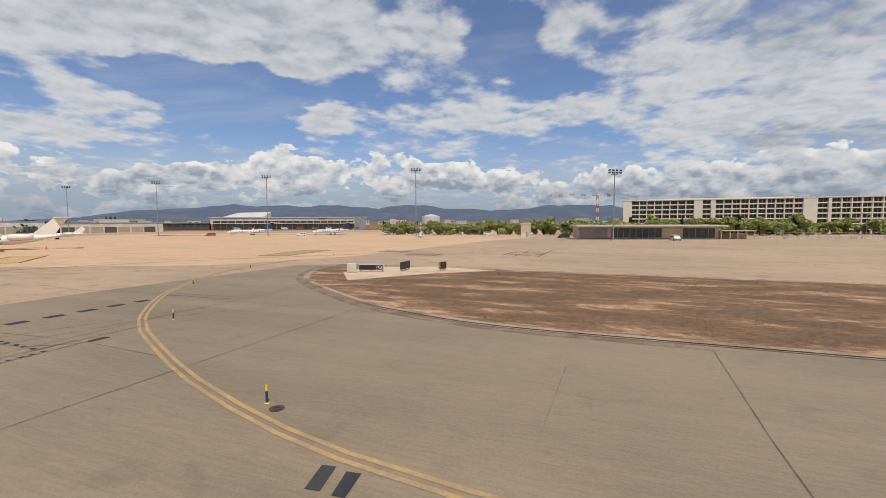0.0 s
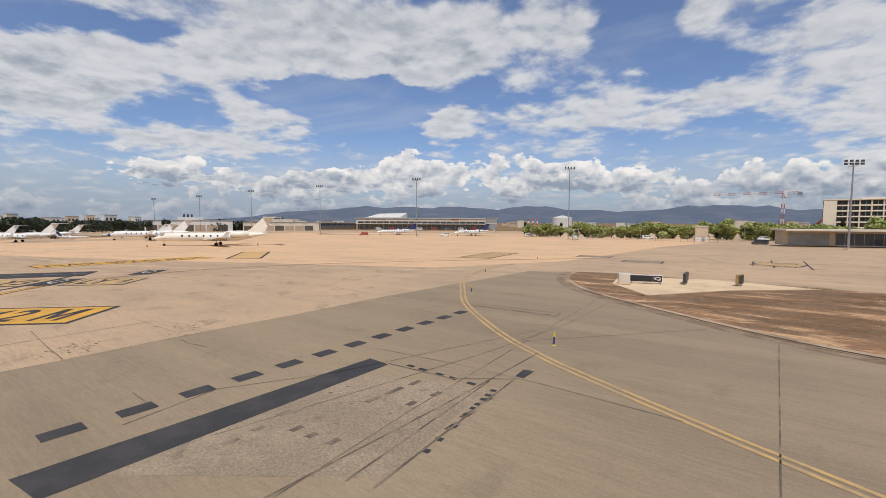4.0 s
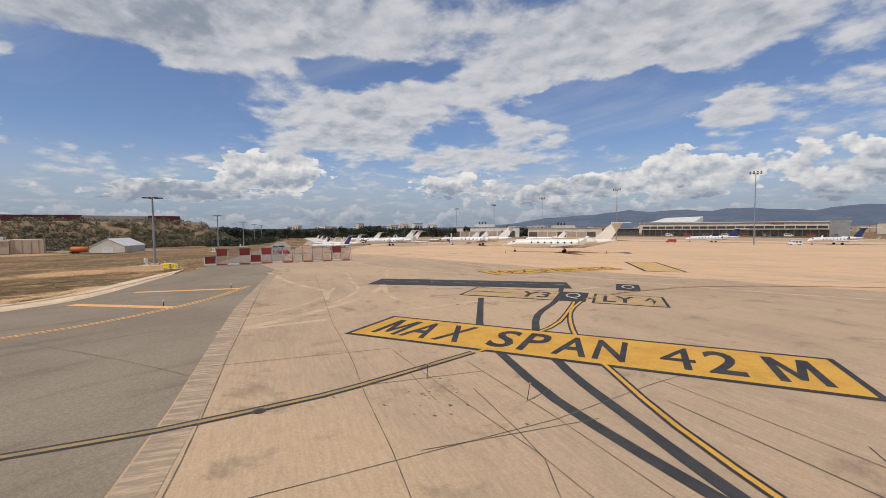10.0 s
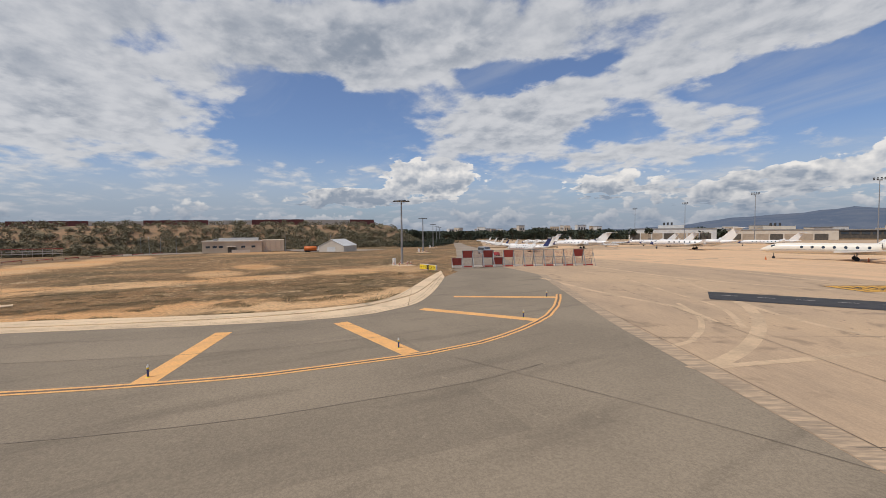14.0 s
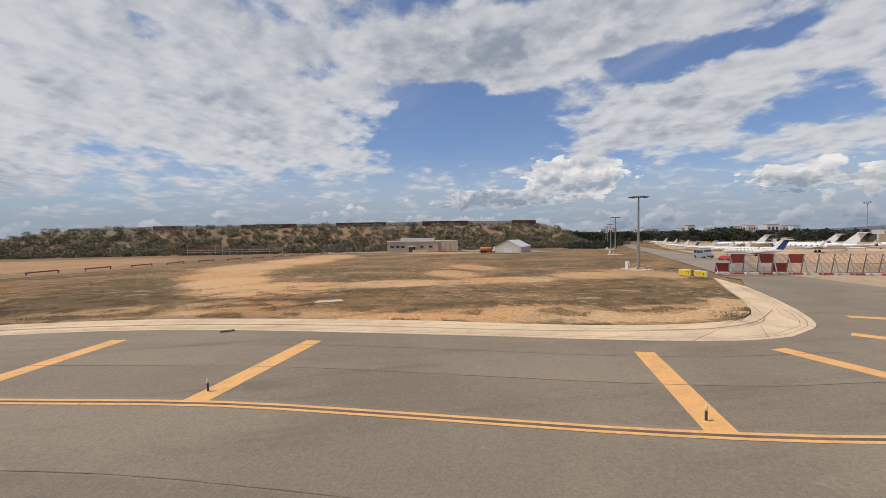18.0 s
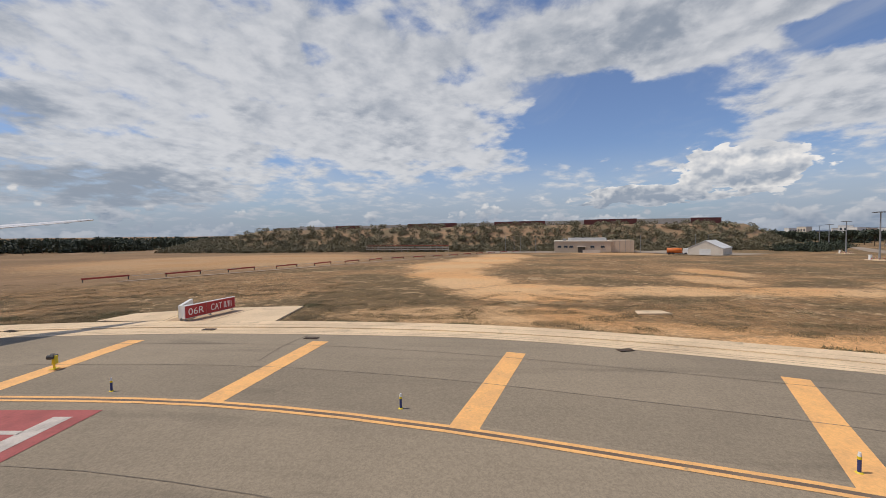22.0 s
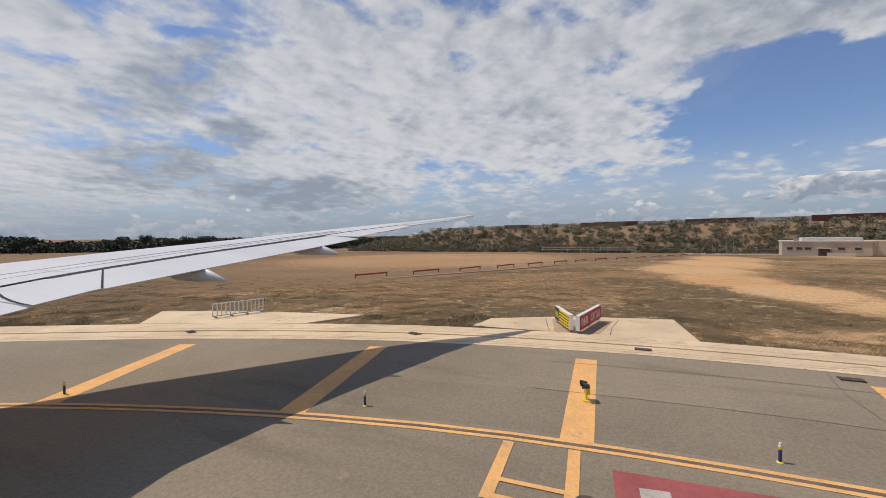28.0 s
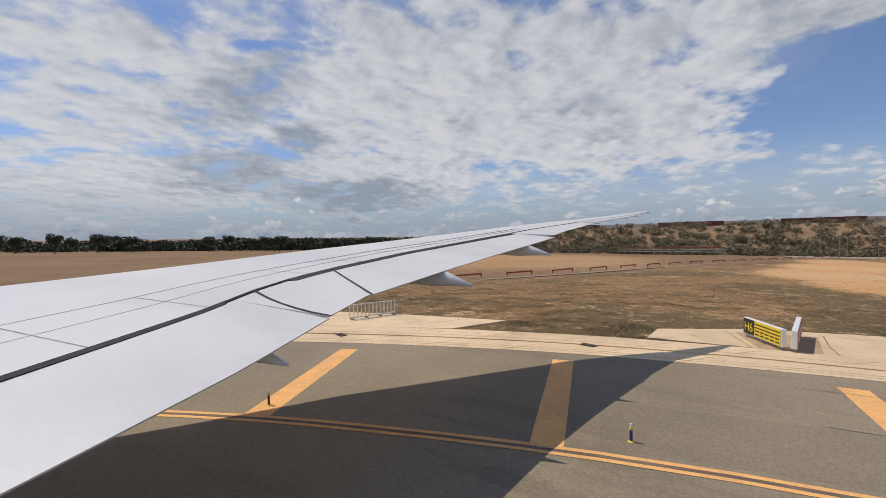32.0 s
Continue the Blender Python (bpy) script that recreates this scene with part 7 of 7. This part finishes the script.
def tree(h, spread, material, label, seed, leaves=1300, size=0.6, trunk_share=0.16, name="tree"):
    rng = random.Random(seed)
    t = thing(name, label, "tree", "trees")
    bm = B()
    tube(bm, (0, 0, -0.3), (0.1, 0, h * trunk_share), 0.025 * h, 0.018 * h, 9)
    lumps = []
    for k in range(9):
        u = 2 * math.pi * k / 9 + rng.uniform(-0.3, 0.3)
        r = spread * rng.uniform(0.25, 0.62)
        tip = (r * math.cos(u), r * math.sin(u), h * rng.uniform(trunk_share + 0.12, 0.86))
        tube(bm, (0.1, 0, h * trunk_share * rng.uniform(0.8, 1.0)), tip, 0.012 * h, 0.004 * h, 6)
        lumps.append(tip)
    part("trunk", bm, M_BARK, t)
    bm = B()
    for x, y, z in lumps:
        leaf_cloud(bm, (x, y, z), (spread * rng.uniform(0.30, 0.45), spread * rng.uniform(0.30, 0.45), h * rng.uniform(0.12, 0.2)), leaves // 9, size, rng)
    part("crown", bm, material, t)
    return t


broad = [tree(8.0, 4.9, M_LEAF, "bright green broadleaf tree behind the boundary fence", s, 1700, 0.62, 0.07) for s in (1, 2, 3)]
pine = [tree(9.0, 4.0, M_PINE, "dark umbrella pine on the skyline", s, 900, 0.5, 0.5) for s in (11, 12, 13)]
cypress = tree(9.5, 1.1, M_PINE, "slim dark cypress among broader trees", 21, 700, 0.45, 0.1)
rng = random.Random(8)
used = set()


def plant(kinds, x, y, z=None):
    k = kinds[rng.randrange(len(kinds))]
    s = rng.uniform(0.8, 1.2)
    m = pose(x, y, gz(x, y) if z is None else z, 0, 0, rng.uniform(0, 360))
    if k.name not in used:
        used.add(k.name)
        k.matrix_basis = m
        return k
    ob = copy_thing(k, m)
    ob.scale = (s, s, s * rng.uniform(0.85, 1.1))
    return ob


# Along the boundary, before and behind the long block.
for k in range(84):
    f = k / 83
    x, y = 62 + 190 * f + rng.uniform(-3, 3), 262 - 118 * f + rng.uniform(-4, 8)
    plant(broad if k % 9 else [cypress], x, y)
for k in range(34):
    f = k / 33
    plant(broad, 206 + 110 * f + rng.uniform(-2, 2), 214 - 82 * f + rng.uniform(-3, 3))
# Dark woods on the skyline to the north-west and west.
for k in range(60):
    f = k / 59
    x, y = -330 + 120 * f + rng.uniform(-16, 16), 150 + 260 * f + rng.uniform(-16, 16)
    plant(pine, x, y)
for k in range(34):
    a = radians(rng.uniform(124, 172))
    r = rng.uniform(270, 360)
    x, y = -26 - r * math.sin(a), -66 + r * math.cos(a)
    plant(pine, x, y)


def scrub(bm, n, place, rng, size=0.6):
    for _ in range(n):
        x, y, z, r = place(rng)
        leaf_cloud(bm, (x, y, z + r * 0.45), (r, r, r * 0.7), int(34 + 24 * r), size * (0.5 + 0.14 * r), rng)


def on_bank(r):
    x, y = -251 - abs(r.gauss(0, 19)), r.uniform(-225, 122)
    return x, y, gz(x, y) - 0.1 + bank_height(x, y), r.uniform(0.9, 2.8)


bm = B()
scrub(bm, 2100, on_bank, random.Random(4))
tagged(part("scrub", bm, M_SCRUB), "dry bushes and scrub covering the earth bank", "bushes", kind="stuff")
bm = B()
scrub(bm, 150, lambda r: (-250 - abs(r.gauss(0, 7)), (y := r.uniform(-215, 120)), -3.8, r.uniform(1.4, 3.0)), random.Random(6))
tagged(part("thicket", bm, M_SCRUB), "dry thicket at the foot of the bank", "bushes", kind="stuff")
bm = B()
scrub(bm, 190, lambda r: ((f := r.random()) and (-232 - 60 * f + r.uniform(-8, 8)), 96 + 60 * f + r.uniform(-6, 14), -3.4, r.uniform(1.5, 3.2)), random.Random(7))
tagged(part("thicket", bm, M_PINE), "dark thicket at the end of the bank", "bushes", kind="stuff")
bm = B()


def skyline(r):
    a = radians(r.uniform(24, 64))
    d = r.uniform(420, 640)
    return -20 - d * math.sin(a), -20 + d * math.cos(a), -3.8, r.uniform(4.0, 8.5) + 5.0 * max(0.0, noise.noise((math.degrees(a) * 0.28, 2, 0)))


scrub(bm, 420, skyline, random.Random(9), 0.9)


def skyline_west(r):
    a = radians(r.uniform(119, 178))
    d = r.uniform(330, 470)
    return -26 - d * math.sin(a), -66 + d * math.cos(a), -3.8, r.uniform(4.0, 8.0) + 4.0 * max(0.0, noise.noise((math.degrees(a) * 0.25, 5, 0)))


scrub(bm, 620, skyline_west, random.Random(10), 0.8)
tagged(part("far_woods", bm, M_PINE), "dark far woods along the horizon", "woods", kind="stuff")

# Grass: small tufts on the field near the shoulder and on the island.
bm = B()
rng2 = random.Random(12)


def tufts(bm, n, place, low, high):
    done = 0
    while done < n:
        x, y, z = place()
        if x is None:
            continue
        done += 1
        for _ in range(8):
            u = rng2.uniform(0, 6.3)
            h = rng2.uniform(low, high)
            px, py = x + rng2.gauss(0, 0.16), y + rng2.gauss(0, 0.16)
            c, s = math.cos(u) * h * 0.75, math.sin(u) * h * 0.75
            bm.faces.new([bm.verts.new(p) for p in ((px - s * 0.22, py + c * 0.22, z), (px + s * 0.22, py - c * 0.22, z), (px + c, py + s, z + h))])


def field_x(y):
    """The inner edge of the shoulder at a given y."""
    for a, b in zip(INNER, INNER[1:]):
        if b[1] <= y <= a[1]:
            return a[0] + (b[0] - a[0]) * (y - a[1]) / (b[1] - a[1])
    return -54.0


def in_field():
    y = rng2.uniform(-125, 12)
    x = field_x(y) - 0.2 - abs(rng2.gauss(0, 1)) ** 1.25 * 15
    if -62.2 < x and (-70.2 < y < -57.2 or -96 < y < -79.5) and x > -62.7 + (4 if y < -72 else 0):
        return None, None, None
    if y > -32 and x > field_x(y) - 3.5:
        return None, None, None
    bare = noise.noise((x * 0.055, y * 0.055, 3)) + 0.35 * noise.noise((x * 0.2, y * 0.2, 7))
    if bare > (0.12 if y > -52 else 0.34):
        return None, None, None
    return x, y, gz(x, y) - 0.07


tufts(bm, 44000, in_field, 0.03, 0.08)
tagged(part("dry_grass", bm, M_TUFT), "short dry tufts of grass over the field", "grass", kind="stuff")
bm = B()
tufts(bm, 16000, in_field, 0.03, 0.08)
tagged(part("straw", bm, M_STRAW), "pale straw scattered through the dry grass", "grass", kind="stuff")
bm = B()


def in_clumps():
    x, y, z = in_field()
    if x is None or noise.noise((x * 0.42, y * 0.42, 5)) < 0.12:
        return None, None, None
    return x, y, z


tufts(bm, 17000, in_clumps, 0.04, 0.12)
tagged(part("dark_grass", bm, M_CLUMP), "dark brown clumps of coarse grass in patches", "grass", kind="stuff")
bm = B()


def verge():
    y = rng2.uniform(-125, -2)
    x = field_x(y) - 0.15 - abs(rng2.gauss(0, 0.5))
    if (-70.2 < y < -57.2 or -96 < y < -79.5) or noise.noise((y * 0.35, 1, 2)) < 0.12:
        return None, None, None
    return x, y, gz(x, y) - 0.05


tufts(bm, 800, verge, 0.05, 0.13)
for cx, cy, r in ((-57.4, -71.7, 1.4), (-55.8, -78.3, 1.0), (-63.2, -57.7, 0.8), (-44.6, -2.0, 1.6), (-46.4, 1.0, 1.3), (-66, 15.5, 1.6), (-58.7, -71.3, 1.2)):
    tufts(bm, 90, lambda: (rng2.gauss(cx, r * 0.5), rng2.gauss(cy, r * 0.5), gz(cx, cy) - 0.05), 0.06, 0.16)
tagged(part("weeds", bm, M_WEED), "green weeds growing along the shoulder edge", "weeds", kind="stuff")
bm = B()


def on_isle():
    f = rng2.random()
    x = rng2.uniform(44, 128)
    lo = 25.5 - (x - 43.5) * 2.0 if x < 54 else 4.8 - (x - 54) * 0.61
    hi = 38.2 - (x - 52) * 0.62
    y = rng2.uniform(lo + 0.8, max(lo + 1, hi - 0.8))
    if noise.noise((x * 0.16, y * 0.3, 9)) > 0.16 or (x < 61 and y > 24 + (53 - x) * 0.1):
        return None, None, None
    return x, y, 0.09


tufts(bm, 38000, on_isle, 0.03, 0.075)
tagged(part("dry_grass", bm, M_STUBBLE), "burnt grass stubble over the island", "grass", kind="stuff")

# ---- fences and rails across the field ----
LINE = [(-86.2, -98.7), (-106.9, -90), (-128.6, -81.9), (-139.9, -77.5), (-159.2, -70.1), (-182.2, -57.7), (-222.3, -37.5), (-248.2, -19.7)]
pts = smooth(LINE, 0.5)
run, nxt, k = 0.0, 0.0, 0
plank = None
for p, q in zip(pts, pts[1:]):
    if run >= nxt:
        a = math.degrees(math.atan2(q.y - p.y, q.x - p.x))
        m = pose(p.x, p.y, gz(p.x, p.y) - 0.05, 0, 0, a)
        if plank is None:
            plank = thing("barrier_plank", "red plank barrier on two legs across the field", "barrier", "plank barriers")
            part("board", box(B(), 0, 0, 0.42, 6.2, 0.12, 0.26, bevel=0.02), M_BARRED, plank)
            for s in (-2.95, 2.95):
                part("leg", box(B(), s, 0, 0, 0.07, 0.2, 0.43), M_DARK, plank)
            part("rail", box(B(), 5.6, 0, 0.42, 11.2, 0.05, 0.06), M_BARWHITE, plank, "thin pale rail")
            plank.matrix_basis = m
        else:
            copy_thing(plank, m)
        nxt = run + 11.2
    run += (q - p).length
line_of("track", "pale worn track along the plank barriers", M_ROAD, [[(x + 1.0, y + 3) for x, y in LINE]], 1.1, rounded=True, dz=-0.02)
rack = thing("approach_rack", "long red and white rail rack on the far field", "rail rack")
for j in range(15):
    y = -103 + 3.1 * j
    part("post", box(B(), -250, y, -3.8, 0.15, 0.15, 3.6), M_BARWHITE, rack)
for z, paint in ((-0.5, M_BARRED), (-1.5, M_BARWHITE), (-2.5, M_BARWHITE)):
    part("rail", box(B(), -250, -81.3, z, 0.2, 44, 0.3), paint, rack)
t = thing("boundary_fence", "grey mesh boundary fence on thin posts", "fence")
FENCE = [(60, 240), (104, 186), (120, 152)], [(190, 112), (240, 84), (300, 50)]
for line in FENCE:
    for a, b in zip(line, line[1:]):
        a, b = Vector(a), Vector(b)
        n = int((b - a).length / 3)
        for k in range(n):
            p = a.lerp(b, k / n)
            part("post", tube(B(), (p.x, p.y, gz(p.x, p.y)), (p.x, p.y, gz(p.x, p.y) + 2.6), 0.05, 0.05, 6), M_GREY, t)
        for z in (0.3, 1.3, 2.4):
            part("wire", tube(B(), (a.x, a.y, gz(*a) + z), (b.x, b.y, gz(*b) + z), 0.025, 0.025, 5), M_GREY, t)
# A stone-strewn verge behind the fence.
bm = B()
r3 = random.Random(15)
for _ in range(160):
    f = r3.random()
    x, y = 196 + 90 * f, 113 - 50 * f + r3.uniform(-2, 5)
    box(bm, x, y, gz(x, y) - 0.1, r3.uniform(0.4, 1.6), r3.uniform(0.4, 1.4), r3.uniform(0.2, 0.9), r3.uniform(0, 90), 0.7)
tagged(part("rubble", bm, M_CREAM), "pale heaps of rubble behind the fence", "rubble", kind="stuff")

# ---- cranes, tanks, far town and hills ----
t = thing("tower_crane", "red and white tower crane above the trees", "crane", at=(211, 262, -3.8), turn=-38)
for k in range(9):
    bm = B()
    for i, j in ((-0.7, -0.7), (0.7, -0.7), (0.7, 0.7), (-0.7, 0.7)):
        tube(bm, (i, j, 3 * k), (i, j, 3 * k + 3), 0.12, 0.12, 5)
    tube(bm, (-0.7, -0.7, 3 * k), (0.7, -0.7, 3 * k + 3), 0.08, 0.08, 5)
    tube(bm, (0.7, 0.7, 3 * k), (-0.7, 0.7, 3 * k + 3), 0.08, 0.08, 5)
    part("mast_section", bm, M_CRANERED if k % 2 == 0 else M_WHITE, t)
for k in range(11):
    bm = B()
    x = -36 + 4 * k
    for yy, zz in ((-0.5, 27), (0.5, 27), (0, 28.1)):
        tube(bm, (x, yy, zz), (x + 4, yy, zz), 0.09, 0.09, 5)
    tube(bm, (x, -0.5, 27), (x + 2, 0, 28.1), 0.06, 0.06, 5)
    tube(bm, (x + 2, 0, 28.1), (x + 4, 0.5, 27), 0.06, 0.06, 5)
    part("jib_section", bm, M_WHITE if k % 2 else M_CRANERED, t)
part("cab", box(B(), 0.8, 0, 25.2, 1.4, 1.4, 1.7), M_WHITE, t)
part("counterweight", box(B(), 7.5, 0, 26.0, 2.2, 1.3, 1.5), M_GREY, t)
t = thing("excavator_arm", "orange bent boom of a pump truck above the trees", "boom", at=(212, 236, -3.8))
part("boom", tube(B(), (-4, 4, 4), (8, -6, 20), 0.5, 0.4, 8), M_ORANGE, t)
part("jib", tube(B(), (8, -6, 20), (15, -11, 20.5), 0.35, 0.25, 8), M_ORANGE, t)
part("base", box(B(), -4, 4, 0, 4, 8, 4.2), M_ORANGE, t)
t = thing("storage_tank", "round white storage tank among far buildings", "tank", at=(141, 580, -3.8))
part("shell", tube(B(), (0, 0, 0), (0, 0, 15), 13, 13, 28), M_ROOF, t)
part("lid", tube(B(), (0, 0, 15), (0, 0, 18), 13, 2, 28), M_ROOF, t)
for x in (86, 91, 96):
    t = thing("chimney_stack", "red and white banded chimney in the distance", "chimney", "chimney stacks", at=(x, 487, -3.8))
    for k in range(5):
        part("band", tube(B(), (0, 0, 2.6 * k), (0, 0, 2.6 * k + 2.6), 0.9 - 0.05 * k, 0.85 - 0.05 * k, 12), M_WHITE if k % 2 else M_CRANERED, t)
r4 = random.Random(21)
for k in range(70):
    a = radians(r4.uniform(-44, 30) if k < 46 else r4.uniform(40, 60))
    d = r4.uniform(620, 1100) if k < 46 else r4.uniform(850, 1250)
    x, y = 10 - d * math.sin(a), 10 + d * math.cos(a)
    t = thing("town_house", "pale flat-roofed building in the far town", "building", "far town", at=(x, y, -3.8), turn=r4.uniform(0, 90))
    wd, dp, ht = r4.uniform(10, 34) if k < 46 else r4.uniform(9, 20), r4.uniform(8, 16), r4.uniform(6, 13) if k < 46 else r4.uniform(12, 19)
    part("wall", box(B(), 0, 0, 0, wd, dp, ht), r4.choice((M_PALE, M_CREAM, M_ROOF, M_ROOF)), t)
    part("roof", box(B(), 0, 0, ht, wd + 0.6, dp + 0.6, 0.6), r4.choice((M_DULLROOF, M_BUFF, M_ROOF)), t)
    for j in range(3):
        part("window", box(B(), -wd * 0.3 + wd * 0.3 * j, -dp / 2 - 0.05, ht * 0.5, wd * 0.16, 0.1, ht * 0.25), M_GLASS, t)
bm = B()
prev = None
for k in range(121):
    yaw = -75 + 1.25 * k
    crest = 0.9 + 0.80 * math.exp(-((yaw - 17) / 9) ** 2) + 1.05 * math.exp(-((yaw + 8) / 7) ** 2) + 1.1 * math.exp(-((yaw + 28) / 9) ** 2) + 0.9 * math.exp(-((yaw - 5) / 8) ** 2)
    crest *= 1.0 / (1 + math.exp((yaw - 30) / 2.5))
    crest += 0.28 * noise.noise((yaw * 0.22, 0, 0)) + 0.14 * noise.noise((yaw * 0.9, 3, 0))
    u = radians(yaw)
    row = []
    for d, f in ((2600, -0.6), (3200, 0.45), (3900, 0.85), (4300, 1.0)):
        z = 4300 * math.tan(radians(max(crest, -0.3))) * f * (1 + 0.12 * noise.noise((yaw * 0.5, d * 0.01, 4)))
        row.append(bm.verts.new((10 - d * math.sin(u), 10 + d * math.cos(u), z)))
    if prev:
        for i in range(3):
            bm.faces.new((prev[i], prev[i + 1], row[i + 1], row[i])).smooth = True
    prev = row
bmesh.ops.recalc_face_normals(bm, faces=bm.faces)
tagged(part("backdrop", bm, M_HILL), "hills along the northern horizon, blue-grey from painted haze", "hills", kind="structure")
